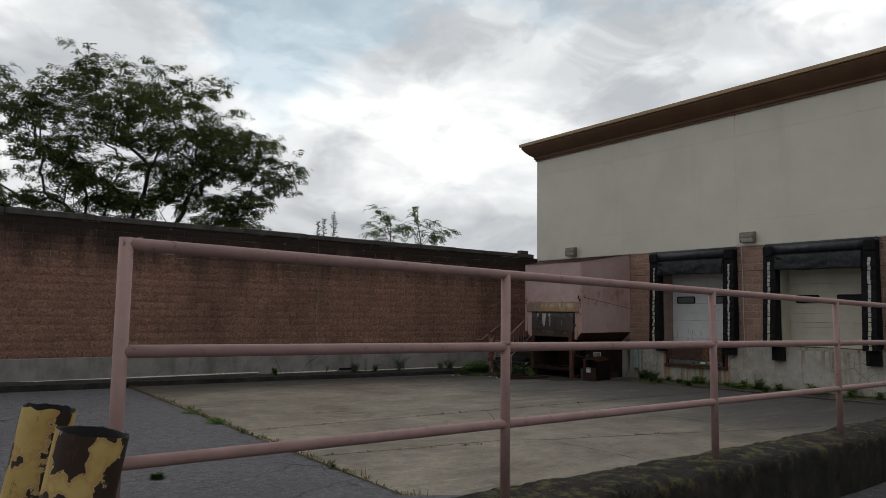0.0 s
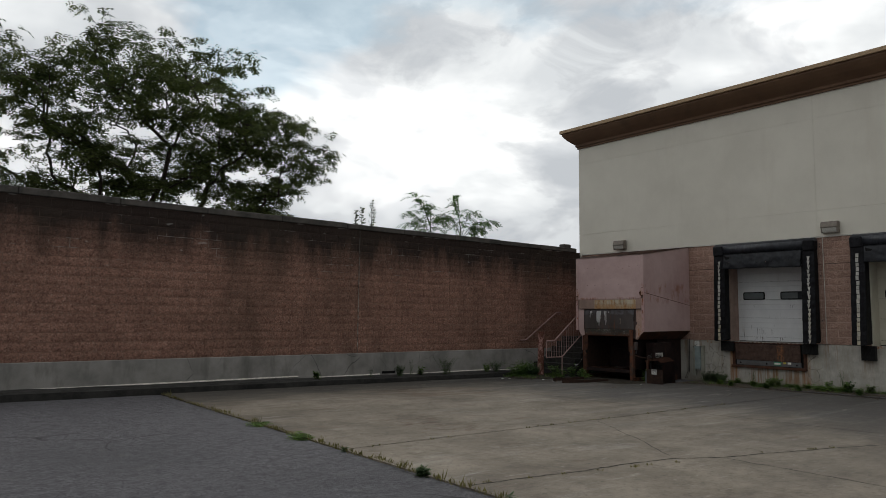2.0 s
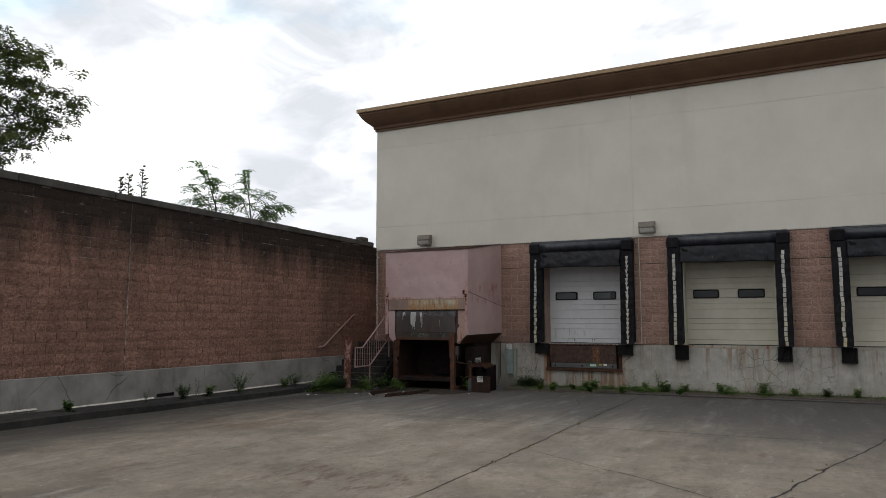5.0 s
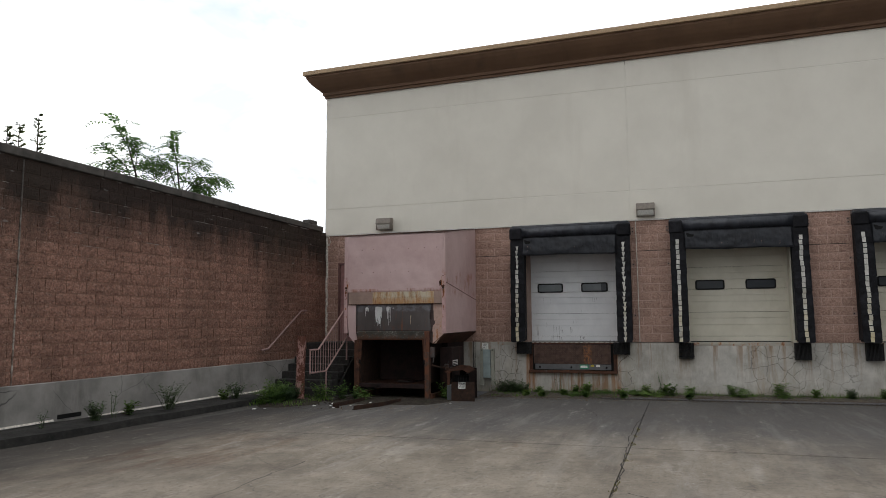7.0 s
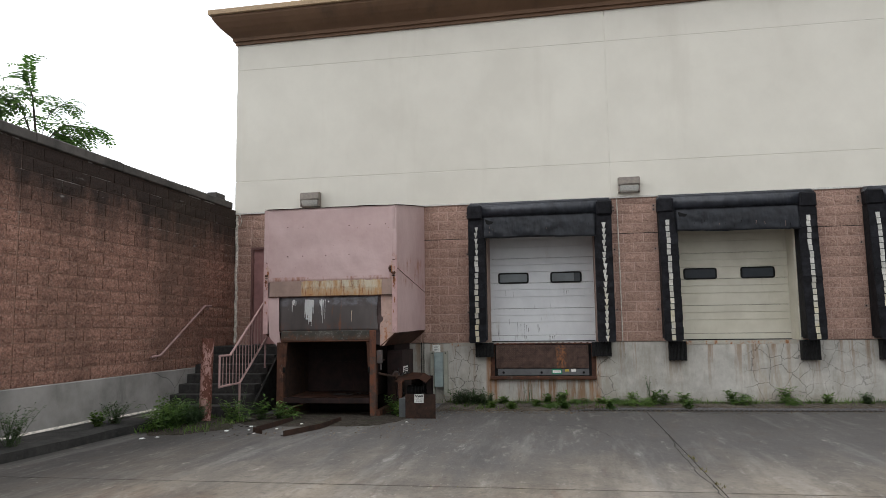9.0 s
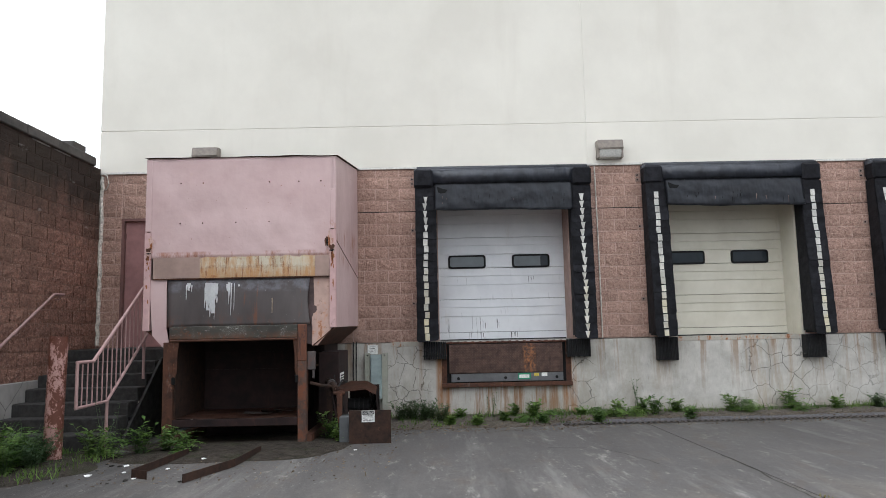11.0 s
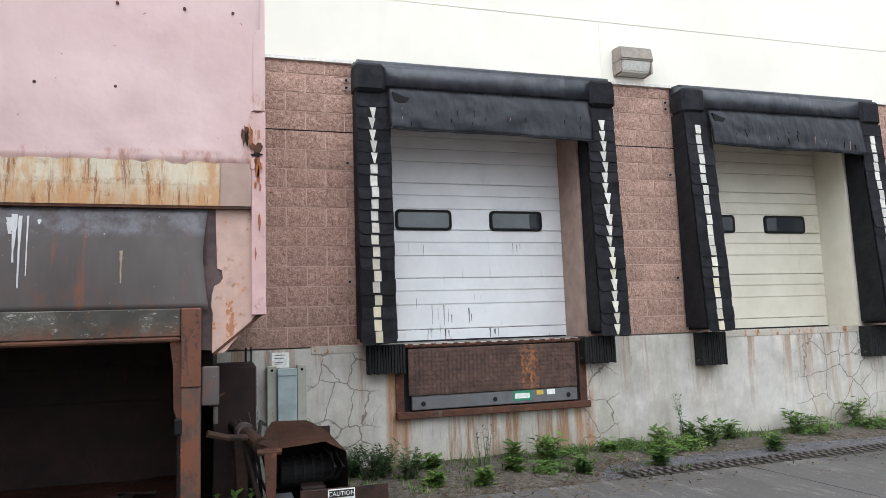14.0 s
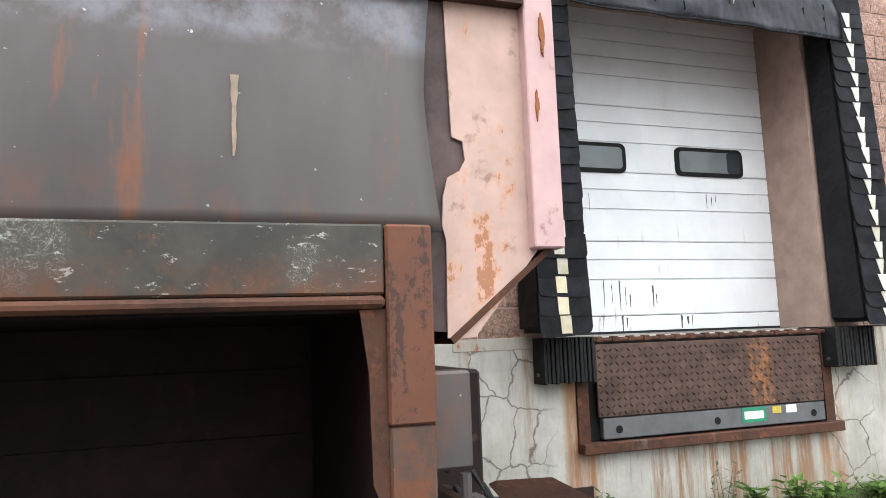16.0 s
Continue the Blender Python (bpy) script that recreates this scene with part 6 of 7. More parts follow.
def bent_channel(pts, label):
    bm = bmesh.new()
    for (x0, y0), (x1, y1) in zip(pts, pts[1:]):
        d = Vector((x1 - x0, y1 - y0, 0)).normalized()
        w = Vector((-d.y, d.x, 0))
        za, zb = ground_z(x0, y0) + 0.004, ground_z(x1, y1) + 0.004
        for side, lo, hi, t0, t1 in ((0, 0, 0.10, 0, 0.008), (1, 0, 0.008, 0.008, 0.09)):
            vs = []
            for x, y, z in ((x0, y0, za), (x1, y1, zb)):
                for t in (t0, t1):
                    for h in (lo, hi):
                        vs.append(bm.verts.new(Vector((x, y, z + h)) + w * t))
            bmesh.ops.convex_hull(bm, input=vs)
    bmesh.ops.recalc_face_normals(bm, faces=bm.faces)
    return single("steel_angle", bm, M_DARKRUST, label, "steel angle", group="loose steel angles")


bent_channel([(16.95, 16.80), (15.62, 16.90), (15.50, 16.70)], "bent rusty steel angle lying on the ground")
bent_channel([(17.0, 15.95), (16.1, 16.00), (15.27, 16.26)], "long bent rusty steel angle lying on the ground")

single("conduit", tube(bmesh.new(), [(XF - 0.02, 10.99, 0.5), (XF - 0.02, 10.99, 2.0), (XF - 0.02, 11.0, STUCCO - 0.04)], 0.012, 8), M_CAULK, "thin pale conduit up the block pier", "conduit", group="conduits")

single("vent_cap", boxm(19.35, 19.75, WALL_Y + 0.02, WALL_Y + 0.26, 3.735, 3.86, bevel=0.02), M_COPING, "small dark vent cap on the wall end", "vent cap")

# ---- plants ----
def quads(name, verts, faces, material, parent=None, label="", **tags):
    me = bpy.data.meshes.new(name)
    me.from_pydata(verts, [], faces)
    me.materials.append(material)
    ob = new(name, me)
    ORIGIN[ob.name] = Vector((0, 0, 0))
    if parent:
        me.transform(Matrix.Translation(-ORIGIN[parent.name]))
        ob.parent = parent
        ORIGIN[ob.name] = ORIGIN[parent.name]
    return tagged(ob, label, **tags)


def leaflet(vs, fs, p, d, n, size, width):
    """A folded pointed leaflet from p along d, its face towards n."""
    s = d.cross(n).normalized() * width
    m = p + d * size * 0.45
    b = len(vs)
    lift = n * width * 0.35
    vs += [p, m + s + lift, p + d * size, m - s + lift]
    fs += [(b, b + 1, b + 2), (b, b + 2, b + 3)]


def pinnate(vs, fs, rnd, p, d, length, pairs, size, width, droop=0.5):
    """A compound leaf: leaflets in pairs along a drooping stalk."""
    up = Vector((0, 0, 1))
    q = p.copy()
    for i in range(pairs):
        u = (i + 1) / pairs
        dd = (d + Vector((0, 0, -droop * u))).normalized()
        q = q + dd * (length / pairs)
        side = dd.cross(up)
        if side.length < 0.05:
            side = Vector((1, 0, 0))
        side.normalize()
        nrm = (side.cross(dd) + Vector((rnd.uniform(-0.3, 0.3), rnd.uniform(-0.3, 0.3), 0))).normalized()
        for s in (-1, 1):
            ld = (dd * 0.45 + side * s + Vector((0, 0, rnd.uniform(-0.35, 0.1)))).normalized()
            leaflet(vs, fs, q, ld, nrm, size * rnd.uniform(0.8, 1.15) * (1 - 0.35 * abs(u - 0.5)), width)


def locust_tree(base, lobes, seed, label, leaves=54):
    """A broad open crown: flat sprays of fine leaves on forked limbs."""
    rnd = random.Random(seed)
    base = Vector(base)
    t = thing("tree", base, label, "tree", "trees behind the wall")
    fork = base + Vector((0.15, 0, 2.9))
    tube(bmt := bmesh.new(), [base - Vector((0, 0, 0.3)), base + Vector((0.05, 0.03, 1.7)), fork], 0.24, 10, 0.17)
    part("trunk", bmt, M_BARK, t, smooth=True)
    pads = []
    for (cx, cy, cz), (rx, ry, rz), n in lobes:
        for _ in range(n):
            while True:
                v = Vector((rnd.uniform(-1, 1), rnd.uniform(-1, 1), rnd.uniform(-1, 1)))
                if 0.45 < v.length < 1:
                    break
            pads.append(Vector((cx + v.x * rx, cy + v.y * ry, cz + v.z * rz)))
    vs, fs, twigs = [], [], []
    # each spray joins the nearest wood already grown, so that limbs fork again and again
    spots, came, path, first = [fork], [-1], [0.0], [-1]
    for p in sorted(pads, key=lambda q: (q - fork).length):
        j = min(range(len(spots)), key=lambda i: (spots[i] - p).length + 0.22 * path[i])
        steps_ = 3 if (spots[j] - p).length > 1.2 else 2
        a0 = spots[j]
        for s_ in range(1, steps_ + 1):
            q = a0.lerp(p, s_ / steps_)
            if s_ < steps_:
                q += Vector((rnd.uniform(-0.13, 0.13), rnd.uniform(-0.13, 0.13), rnd.uniform(-0.02, 0.18)))
            spots.append(q)
            came.append(j)
            path.append(path[j] + (q - spots[j]).length)
            first.append(first[j] if j else len(spots) - 1)
            j = len(spots) - 1
        for a in range(6):
            az = a * 1.05 + rnd.uniform(-0.5, 0.5)
            ln = rnd.uniform(0.3, 0.85)
            d = Vector((math.cos(az), math.sin(az), rnd.uniform(-0.35, 0.8))).normalized()
            twigs.append((p, p + d * ln, j))
            for k_ in range(leaves // 6):
                q = p + d * ln * (1.05 - 0.7 * rnd.random() ** 1.6) + Vector((rnd.gauss(0, 0.06), rnd.gauss(0, 0.06), rnd.gauss(0, 0.045)))
                az2 = rnd.uniform(0, 6.28)
                ld = (d * 0.5 + Vector((math.cos(az2), math.sin(az2), rnd.uniform(-0.7, 0.35)))).normalized()
                pinnate(vs, fs, rnd, q, ld, rnd.uniform(0.14, 0.26), 3, 0.14, 0.024, 0.9)
    load = [1] * len(spots)
    for i in range(len(spots) - 1, 0, -1):
        load[came[i]] += load[i]
    limbs = {}
    for i in range(1, len(spots)):
        lb = limbs.setdefault(first[i], bmesh.new())
        r0, r1 = (min(0.13, 0.0065 * math.sqrt(n)) for n in (load[i] + 1, load[i]))
        tube(lb, [spots[came[i]], spots[i]], r0, 6 if load[i] > 6 else 4, r1)
    for p, tip, j in twigs:
        tube(limbs[first[j]], [p, tip], 0.008, 3, 0.003)
    for lb in limbs.values():
        part("limb", lb, M_BARK, t)
    quads("crown", [tuple(v) for v in vs], fs, M_LEAF, t)
    return t


locust_tree((5.5, 24.4, -0.75), [((6.0, 24.2, 7.0), (3.5, 3.0, 2.75), 140), ((9.4, 23.4, 6.1), (1.9, 1.6, 1.6), 54), ((6.2, 24, 4.6), (4.4, 2.5, 1.0), 46), ((2.0, 24.2, 6.2), (2.1, 2.5, 2.2), 44)], 5, "broad dark green locust tree behind the block wall")
locust_tree((-1.7, 25.0, -0.75), [((-1.7, 25, 7.4), (3.2, 3, 3.1), 110)], 8, "second dark green tree behind the block wall", 48)

# sapling that looks over the wall
sap = thing("sapling", (14.5, 20.5, -0.75), "bright green sapling with long feathery leaves behind the wall", "sapling")
rnd = random.Random(21)
bm = bmesh.new()
shoots = [((13.8, 20.45, -0.8), (13.75, 20.45, 2.5), (13.7, 20.4, 4.0), (13.45, 20.4, 4.55), (13.0, 20.38, 4.95)),
          ((13.75, 20.42, 3.7), (13.4, 20.4, 4.15), (12.72, 20.36, 4.42)),
          ((13.75, 20.42, 3.6), (13.4, 20.42, 4.0), (12.75, 20.4, 4.10)),
          ((13.72, 20.44, 3.8), (13.72, 20.44, 4.4), (13.55, 20.44, 4.72)),
          ((13.75, 20.44, 3.7), (13.95, 20.44, 4.2), (14.3, 20.44, 4.42)),
          ((15.1, 20.5, -0.8), (15.08, 20.5, 2.5), (15.05, 20.45, 4.0), (14.9, 20.42, 4.6), (14.72, 20.4, 4.98)),
          ((15.07, 20.45, 3.8), (14.6, 20.4, 4.45), (14.1, 20.36, 4.5)),
          ((15.07, 20.45, 3.8), (15.6, 20.4, 4.35), (16.45, 20.36, 4.5)),
          ((15.07, 20.45, 3.7), (15.5, 20.42, 4.15), (16.1, 20.4, 4.25)),
          ((15.07, 20.45, 3.8), (15.3, 20.42, 4.5), (15.6, 20.4, 4.72))]
for s in shoots:
    tube(bm, s, 0.035 if len(s) > 3 else 0.014, 7, 0.006)
part("stem", bm, M_BARK, sap)
vs, fs = [], []
for s in shoots:
    pts = [Vector(p) for p in s[-3:]]
    for i in range(22):
        u = 0.22 + 0.78 * i / 21
        p = pts[0].lerp(pts[1], u * 2) if u < 0.5 else pts[1].lerp(pts[2], u * 2 - 1)
        d = (pts[2] - pts[1]).normalized()
        d = (d * 0.55 + Vector((rnd.uniform(-0.9, 0.9), rnd.uniform(-0.6, 0.6), rnd.uniform(-0.25, 0.45)))).normalized()
        pinnate(vs, fs, rnd, p, d, rnd.uniform(0.3, 0.55), 9, 0.12, 0.019, 1.1)
quads("foliage", [tuple(v) for v in vs], fs, M_SAPLEAF, sap)


def conifer(x, y, top, seed):
    t = thing("conifer", (x, y, -0.75), "slim dark conifer tip behind the wall", "conifer", "conifers behind the wall")
    rnd = random.Random(seed)
    part("trunk", tube(bmesh.new(), [(x, y, -0.9), (x, y, top)], 0.07, 6, 0.006), M_BARK, t)
    vs, fs = [], []
    z = top
    while z > 1.0:
        reach = (0.04 + (top - z) * 0.16) * rnd.uniform(0.35, 1.3)
        for a in range(3):
            az = rnd.uniform(0, 6.28)
            d = Vector((math.cos(az), math.sin(az), rnd.uniform(0.1, 0.9))).normalized()
            for k_ in range(5):
                q = Vector((x, y, z)) + d * reach * (k_ + 1) / 5
                for s in range(3):
                    ld = (d + Vector((rnd.uniform(-0.8, 0.8), rnd.uniform(-0.8, 0.8), rnd.uniform(-0.1, 0.8)))).normalized()
                    leaflet(vs, fs, q, ld, Vector((0.6, -0.6, 0.5)), 0.065, 0.012)
        z -= 0.075
    quads("crown", [tuple(v) for v in vs], fs, M_LEAF, t)


conifer(11.46, 20.5, 4.62, 1)
conifer(11.10, 20.5, 4.36, 2)
conifer(10.88, 20.5, 4.25, 6)


def weed(kind, x, y, h, seed, lift=0.0):
    """A small weed: stalks and leaves."""
    rnd = random.Random(seed)
    z = ground_z(x, y) + lift
    mats = {"broad": M_WEED, "sage": M_SAGE, "stalk": M_SAGE, "fern": M_WEED}
    words = {"broad": "leafy green weed growing at the dock foot", "sage": "grey-green bushy weed at the dock foot", "stalk": "tall wispy weed stalk at the dock foot", "fern": "feathery green weed in the debris"}
    t = thing("weed", (x, y, z), words[kind], "weed", "weeds")
    bm, vs, fs = bmesh.new(), [], []
    h *= 0.74 if x > 18.5 else 1.15
    n = {"broad": 15, "sage": 26, "stalk": 6, "fern": 11}[kind]
    for i in range(n):
        az = rnd.uniform(0, 6.28)
        sp = {"broad": 0.55, "sage": 0.75, "stalk": 0.28, "fern": 0.7}[kind] * rnd.uniform(0.3, 1)
        ln = h * rnd.uniform(0.55, 1.0)
        tip = Vector((x + math.cos(az) * sp * ln, y + math.sin(az) * sp * ln, z + ln))
        root = Vector((x + rnd.uniform(-0.05, 0.05), y + rnd.uniform(-0.06, 0.06), z - 0.03))
        mid = root.lerp(tip, 0.5) + Vector((0, 0, 0.08 * ln))
        tube(bm, [root, mid, tip], 0.004, 4, 0.0015)
        m = {"broad": 7, "sage": 14, "stalk": 9, "fern": 4}[kind]
        for k_ in range(m):
            u = 0.2 + 0.8 * (k_ + rnd.random()) / m
            q = root.lerp(mid, u * 2) if u < 0.5 else mid.lerp(tip, u * 2 - 1)
            a2 = rnd.uniform(0, 6.28)
            d = Vector((math.cos(a2), math.sin(a2), rnd.uniform(-0.1, 0.6))).normalized()
            if kind == "broad":
                leaflet(vs, fs, q, d, Vector((0, 0, 1)), rnd.uniform(0.07, 0.13), 0.024)
            elif kind == "sage":
                leaflet(vs, fs, q, d, Vector((0, 0, 1)), rnd.uniform(0.045, 0.10), 0.012)
            elif kind == "stalk":
                leaflet(vs, fs, q, d, Vector((0, 0, 1)), rnd.uniform(0.03, 0.09), 0.009)
            else:
                pinnate(vs, fs, rnd, q, d, 0.2, 5, 0.06, 0.012, 0.7)
    part("stalk", bm, M_SAGE, t)
    quads("foliage", [tuple(v) for v in vs], fs, mats[kind], t)
    return t


WEEDS = [("sage", 19.97, 14.22, 0.42), ("sage", 19.92, 13.95, 0.38), ("broad", 19.97, 13.45, 0.22), ("stalk", 19.84, 12.93, 0.62), ("broad", 20.02, 12.55, 0.3), ("broad", 19.94, 12.25, 0.36), ("fern", 19.97, 11.95, 0.22), ("broad", 20.02, 11.45, 0.2), ("fern", 20.04, 11.2, 0.2),
         ("broad", 19.92, 10.85, 0.34), ("stalk", 19.94, 10.55, 0.85), ("broad", 19.97, 10.45, 0.36), ("fern", 19.82, 10.6, 0.25), ("broad", 20.04, 9.88, 0.34), ("broad", 19.97, 8.98, 0.42), ("fern", 19.92, 8.85, 0.35), ("broad", 20.07, 7.98, 0.55), ("fern", 19.92, 7.9, 0.3), ("broad", 19.97, 7.25, 0.3),
         ("sage", 19.75, 14.05, 0.5), ("sage", 19.85, 14.4, 0.45), ("sage", 19.6, 13.75, 0.4), ("broad", 19.25, 13.6, 0.2), ("broad", 19.1, 13.2, 0.22), ("broad", 19.5, 12.75, 0.24), ("fern", 19.35, 12.45, 0.2), ("broad", 19.7, 12.3, 0.42), ("broad", 19.15, 12.2, 0.2), ("broad", 19.8, 10.3, 0.45), ("fern", 19.75, 10.95, 0.25), ("broad", 19.2, 11.35, 0.2), ("broad", 19.3, 9.9, 0.24),
         ("sage", 20.02, 6.55, 0.32), ("broad", 20.02, 5.9, 0.35), ("fern", 20.02, 5.0, 0.3), ("broad", 19.97, 4.1, 0.35),
         ("fern", 16.15, 18.55, 0.45), ("broad", 16.0, 18.35, 0.42), ("broad", 16.35, 18.75, 0.5), ("fern", 15.8, 18.6, 0.4), ("sage", 16.25, 18.2, 0.35), ("broad", 15.75, 18.25, 0.36), ("fern", 16.55, 18.55, 0.4), ("broad", 16.75, 17.85, 0.4), ("fern", 17.0, 17.7, 0.35), ("broad", 17.15, 17.45, 0.36), ("broad", 17.3, 17.2, 0.28), ("fern", 17.2, 16.95, 0.25), ("broad", 17.95, 15.25, 0.34), ("fern", 18.0, 15.1, 0.3), ("broad", 17.7, 15.05, 0.2), ("stalk", 16.9, 17.75, 0.6), ("fern", 15.95, 18.5, 0.5), ("fern", 16.2, 18.35, 0.5), ("broad", 16.1, 18.7, 0.45), ("fern", 15.7, 18.45, 0.4), ("sage", 16.0, 18.15, 0.4), ("fern", 16.4, 18.45, 0.45)]
for i, (kd, x, y, h) in enumerate(WEEDS):
    weed(kd, x, y, h, 100 + i)
for i, (x, y, h) in enumerate(((11.55, 19.05, 0.3), (12.0, 19.1, 0.42), (12.35, 19.1, 0.22), (13.2, 19.0, 0.45), (13.45, 19.1, 0.2), (15.0, 19.1, 0.25), (15.4, 19.1, 0.33), (10.6, 19.1, 0.25), (8.9, 19.1, 0.2))):
    weed(("sage", "stalk", "broad")[i % 3], x, y, h, 200 + i, 0.15)
for i, (x, y, h) in enumerate(((4.53, 11.9, 0.08), (4.48, 10.7, 0.05), (4.40, 9.0, 0.07), (4.6, 13.4, 0.05), (4.33, 7.6, 0.07), (2.45, 8.2, 0.04), (3.6, 2.76, 0.24), (6.3, 2.78, 0.2), (4.3, 2.77, 0.18))):
    weed(("fern", "stalk", "sage")[i % 3], x, y, h, 300 + i)

# grass and dead leaves that gather in the seams and along the dock
rnd = random.Random(40)
vs, fs = [], []


def tuft(x, y, h, n, spread):
    for _ in range(n):
        p = Vector((x + rnd.gauss(0, spread), y + rnd.gauss(0, spread), 0))
        p.z = ground_z(max(p.x, 4), p.y) + 0.01
        d = Vector((rnd.uniform(-0.6, 0.6), rnd.uniform(-0.6, 0.6), 1)).normalized()
        leaflet(vs, fs, p, d, Vector((rnd.uniform(-1, 1), rnd.uniform(-1, 1), 0.2)).normalized(), h * rnd.uniform(0.5, 1.1), 0.006)


y = 2.9
while y < 18.6:
    tuft(seam_x(y), y, rnd.uniform(0.03, 0.09) * (1.0 if rnd.random() < 0.7 else 1.8), rnd.randint(4, 16), 0.03)
    y += rnd.uniform(0.04, 0.16)
for a, b in ((4.6, 15.0),):
    x = a
    while x < b:
        if rnd.random() < 0.35:
            tuft(x, 10.72, 0.05, 6, 0.02)
        x += 0.15
for _ in range(26):
    u = rnd.random()
    if u < 0.5:
        tuft(12.2, rnd.uniform(7.0, 13.5), 0.02, 3, 0.012)
    else:
        xx = rnd.uniform(4.6, 10.3)
        tuft(xx, 8.35 - (xx - 4.45) * 0.22 if xx < 7.5 else 7.9 - (xx - 7.5) * 0.34, 0.045, 7, 0.02)
quads("seam_grass", [tuple(v) for v in vs], fs, M_DRYGRASS, None, "dry grass and weeds in the pavement seam", category="grass", kind="stuff")
vs, fs = [], []
y = 14.6
while y > -6:
    tuft(20.08 + rnd.gauss(0, 0.04), y, rnd.uniform(0.06, 0.18), rnd.randint(4, 14), 0.07)
    y -= rnd.uniform(0.02, 0.09)
for _ in range(60):
    tuft(rnd.uniform(18.9, 20.0), rnd.uniform(11.3, 14.4), 0.09, 7, 0.05)
for _ in range(160):
    tuft(rnd.uniform(15.4, 17.2), rnd.uniform(17.7, 18.8), 0.14, 6, 0.06)
quads("dock_grass", [tuple(v) for v in vs], fs, M_WEED, None, "low green grass along the dock foot", category="grass", kind="stuff")
vs, fs = [], []
for _ in range(12000):
    u = rnd.random()
    if u < 0.22:
        x, y = rnd.gauss(18.6, 0.16), rnd.uniform(3, 14.6)
    elif u < 0.40:
        x, y = rnd.uniform(18.2, 20.1), rnd.uniform(11.4, 14.6)
    elif u < 0.8:
        x, y = 19.65 + rnd.gauss(0, 0.27), rnd.uniform(-6, 14.6)
        if x > 20.2:
            continue
    else:
        x, y = rnd.uniform(15.2, 18.0), rnd.uniform(14.3, 18.9)
    p = Vector((x, y, ground_z(x, y) + rnd.uniform(0.006, 0.02)))
    d = Vector((rnd.uniform(-1, 1), rnd.uniform(-1, 1), rnd.uniform(-0.1, 0.25))).normalized()
    leaflet(vs, fs, p, d, Vector((rnd.uniform(-0.3, 0.3), rnd.uniform(-0.3, 0.3), 1)).normalized(), rnd.uniform(0.02, 0.06), rnd.uniform(0.006, 0.014))
M_DEAD = leafy("dead_leaf", (0.07, 0.05, 0.03), (0.19, 0.14, 0.09))
quads("leaf_litter", [tuple(v) for v in vs], fs, M_DEAD, None, "dead leaves and debris at the dock foot", category="leaf litter", kind="stuff")

# soil heaped along the dock foot and round the steps
bm = bmesh.new()


def soil(u, v):
    y = 14.7 - u * 21
    x = XF + 0.01 - v * (0.80 + 1.1 * smoothstep(11.6, 12.6, y) + 0.2 * noise.noise((y * 0.9, 2, 0)))
    return (x, y, ground_z(x, y) + (0.05 * (1 - v) + 0.018 * noise.noise((y * 4, v * 4, 0)) * (1 - v) - 0.012 * (v > 0.95)))


sheet(bm, 200, 12, soil)
single("soil", bm, M_GRIT, "dark soil and grit along the dock foot", "soil", "structure", smooth=True)
bm = bmesh.new()


def heap(u, v):
    a = u * 2 * math.pi
    rr = v * (1 + 0.25 * noise.noise((math.cos(a) * 2, math.sin(a) * 2, 0)))
    x, y = 16.35 + 1.25 * rr * math.cos(a), 18.25 + 0.75 * rr * math.sin(a)
    return (x, y, ground_z(x, y) + 0.10 * (1 - v * v) - 0.02 * (v > 0.95) + 0.02 * noise.noise((x * 5, y * 5, 0)) * (1 - v))


sheet(bm, 40, 8, heap)


# flat dark soil that doubles as the shadow under and around the compactor
def soil_shade(u, v):
    a = u * 2 * math.pi
    rr = v * (1 + 0.3 * noise.noise((math.cos(a) * 2, math.sin(a) * 2, 7)))
    x, y = 17.6 + 1.35 * rr * math.cos(a), 16.35 + 1.75 * rr * math.sin(a)
    return (x, y, ground_z(x, y) + 0.032 * (1 - v * v) + 0.017 - 0.012 * (v > 0.95) + 0.008 * noise.noise((x * 6, y * 6, 0)) * (1 - v))


sheet(bm, 40, 8, soil_shade)
single("soil_heap", bm, M_DIRT, "dark soil heap with weeds by the steps, and soil darkening the compactor's shade", "soil", "structure", smooth=True)

# ---- trench grate along the dock ----
grate = thing("trench_grate", (19.0, 3, -0.74), "rusty cast-iron trench grate along the dock", "trench grate", kind="structure")
GX0, GX1 = 18.74, 19.06
for x in (GX0, GX1 - 0.03):
    bm = bmesh.new()
    sheet(bm, 8, 1, lambda u, v: (x + 0.03 * v, 11.9 - u * 18, ground_z(x, 11.9 - u * 18) + 0.02))
    bmesh.ops.solidify(bm, geom=list(bm.faces), thickness=0.03)
    part("frame_bar", bm, M_IRON, grate)
bm = bmesh.new()
sheet(bm, 8, 1, lambda u, v: (GX0 + 0.32 * v, 11.9 - u * 18, ground_z(GX0, 11.9 - u * 18) + 0.005))
part("channel_floor", bm, M_GASKET, grate)
bm = bmesh.new()
yy = 11.88
while yy > -6:
    zz = ground_z(GX0, yy)
    for dx in (0.035, 0.16):
        b = len(bm.verts)
        c8 = [bm.verts.new((GX0 + dx + i * 0.115, yy - j * 0.036 - i * 0.03, zz + 0.004 + q * 0.022)) for q in (0, 1) for i, j in ((0, 0), (1, 0), (1, 1), (0, 1))]
        bm.faces.new(c8[4:])
        for a in range(4):
            bm.faces.new((c8[a], c8[(a + 1) % 4], c8[4 + (a + 1) % 4], c8[4 + a]))
    yy -= 0.085
tagged(part("bars", bm, M_IRON, grate), kind="stuff")


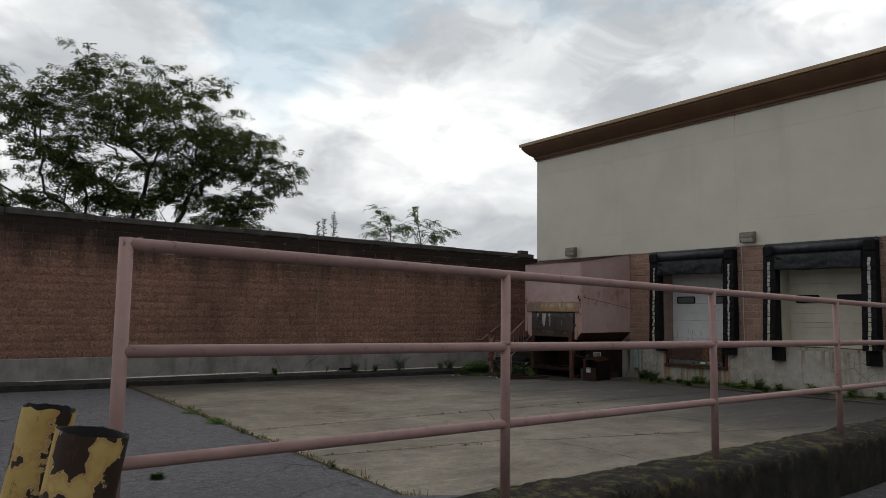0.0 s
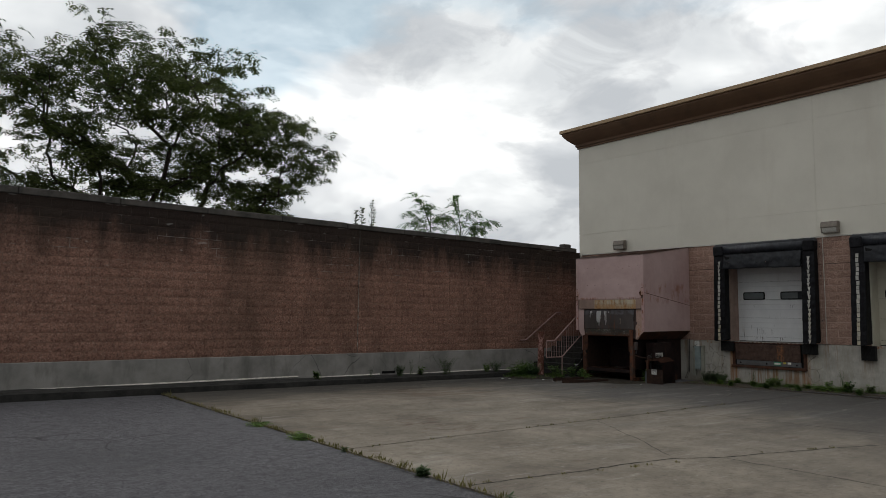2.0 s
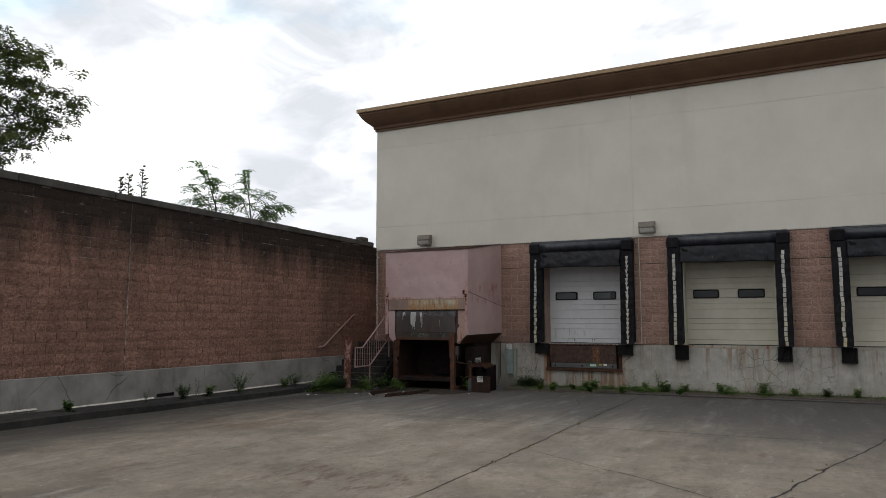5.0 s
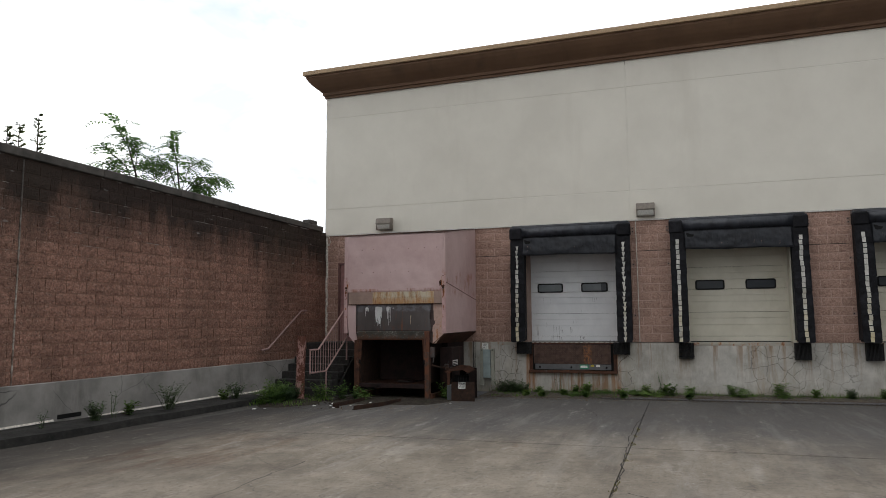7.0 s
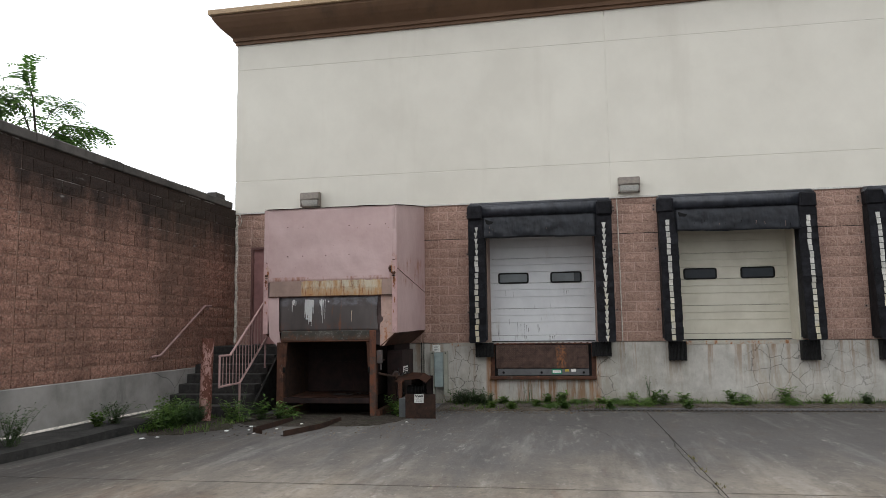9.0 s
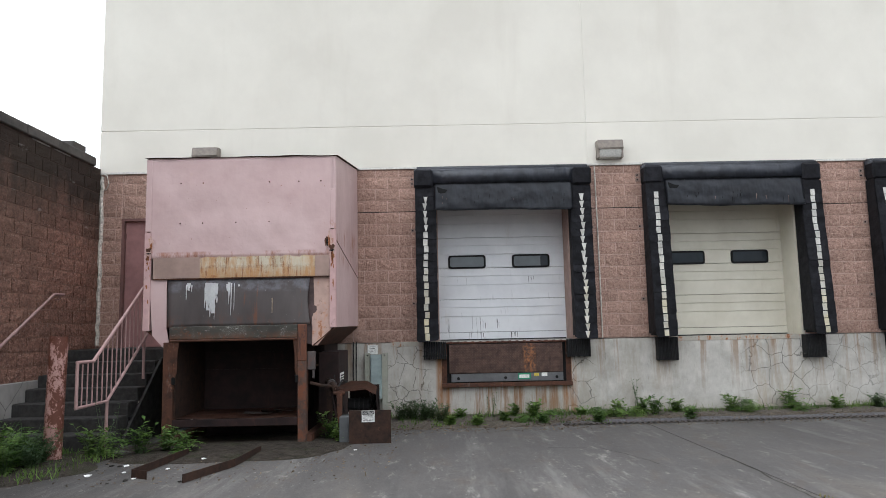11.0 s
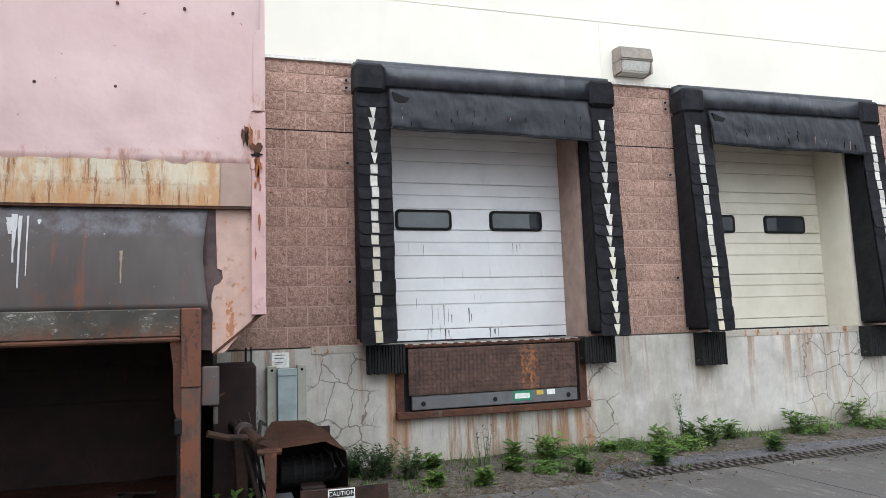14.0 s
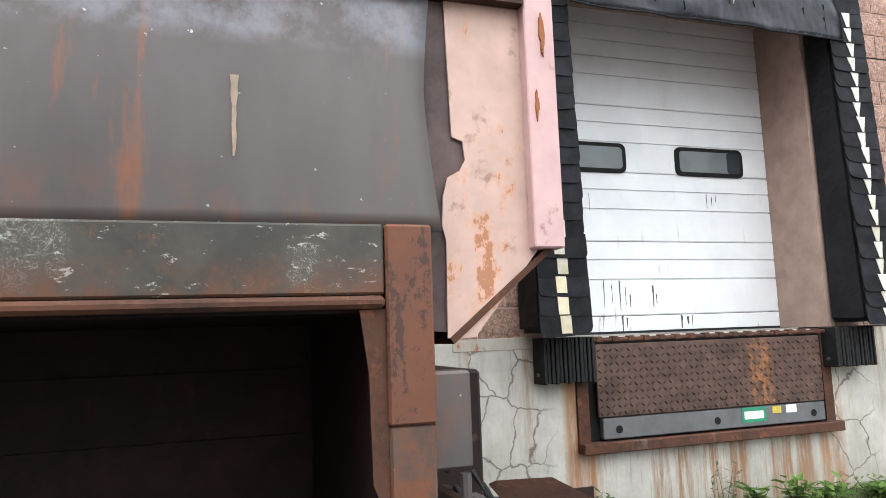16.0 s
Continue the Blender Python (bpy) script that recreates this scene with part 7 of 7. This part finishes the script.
# ---- litter ----
def scrap(name, x, y, size, seed, material, label, category, group):
    rnd = random.Random(seed)
    bm = bmesh.new()
    bmesh.ops.create_icosphere(bm, subdivisions=2, radius=1)
    z = ground_z(x, y)
    size *= 0.95
    for v in bm.verts:
        f = 1 + 0.75 * noise.noise(v.co * 1.7 + Vector((seed, 0, 0)))
        v.co = Vector((x + v.co.x * size * f, y + v.co.y * size * 0.7 * f, z + 0.02 + size * 0.16 + v.co.z * size * 0.22 * f))
    return single(name, bm, material, label, category, group=group)


for i, (x, y, s) in enumerate(((14.9, 18.3, 0.05), (15.05, 18.15, 0.035), (15.75, 17.4, 0.05), (15.9, 17.1, 0.03), (16.3, 17.25, 0.04), (16.05, 16.7, 0.03), (16.6, 16.5, 0.05), (15.55, 16.85, 0.03), (17.0, 14.8, 0.03), (16.7, 16.2, 0.03))):
    scrap("litter", x, y, s, i, M_PAPER, "crumpled white litter on the ground", "litter", "litter by the steps")
for i in range(24):
    r2 = random.Random(500 + i)
    x, y = r2.uniform(15.3, 17.4), r2.uniform(16.0, 18.3)
    scrap("rubble", x, y, r2.uniform(0.015, 0.04), 50 + i, M_OLD, "small grey rubble on the ground", "rubble", "rubble by the steps")

# ---- blocks of the walls, piece by piece ----
random.seed(11)
for lo, hi in piers:
    lo2 = max(lo, -2.0)
    if hi < -1.5:
        continue
    pads_lo, pads_hi = lo2 + (0.0 if lo2 == -2.0 else 0.3), hi - (0.3 if hi < 19 else 0.0)
    for s0, s1, z0, z1 in (((pads_lo, min(pads_hi, DOOR_Y0 if hi > 19 else 99), DOCK, STUCCO - 0.036),) + (((DOOR_Y0, DOOR_Y1, DOOR_Z, STUCCO - 0.036), (DOOR_Y1, hi - 0.02, DOCK, STUCCO - 0.036)) if hi > 19 else ())):
        lay(facade, courses(s0, s1, z0, z1, 0.1), M_BLOCK, "x", XF, "f")
lay(wall_n, courses(13.8, XF - 0.03, 0.10, 3.575), M_WALLBLOCK, "y", WALL_Y, "n")
bm_v, bm_f = [], []
variants = {}
for s, w, z, h in courses(-6.0, 13.8, 0.10, 3.575, (13.8 + 6.0) % BW):
    key = (round(w, 2), round(h, 2), random.randrange(5))
    if key not in variants:
        me = block_mesh(w, h, 900 + len(variants), M_WALLBLOCK_FAR, "y")
        variants[key] = ([tuple(v.co) for v in me.vertices], [tuple(p.vertices) for p in me.polygons])
        bpy.data.meshes.remove(me)
    vv, ff = variants[key]
    b = len(bm_v)
    bm_v += [(x + s, y + WALL_Y, zz + z) for x, y, zz in vv]
    bm_f += [tuple(i + b for i in f) for f in ff]
far = quads("far_blocks", bm_v, bm_f, M_WALLBLOCK_FAR, wall_n)
far["kind"] = "stuff"
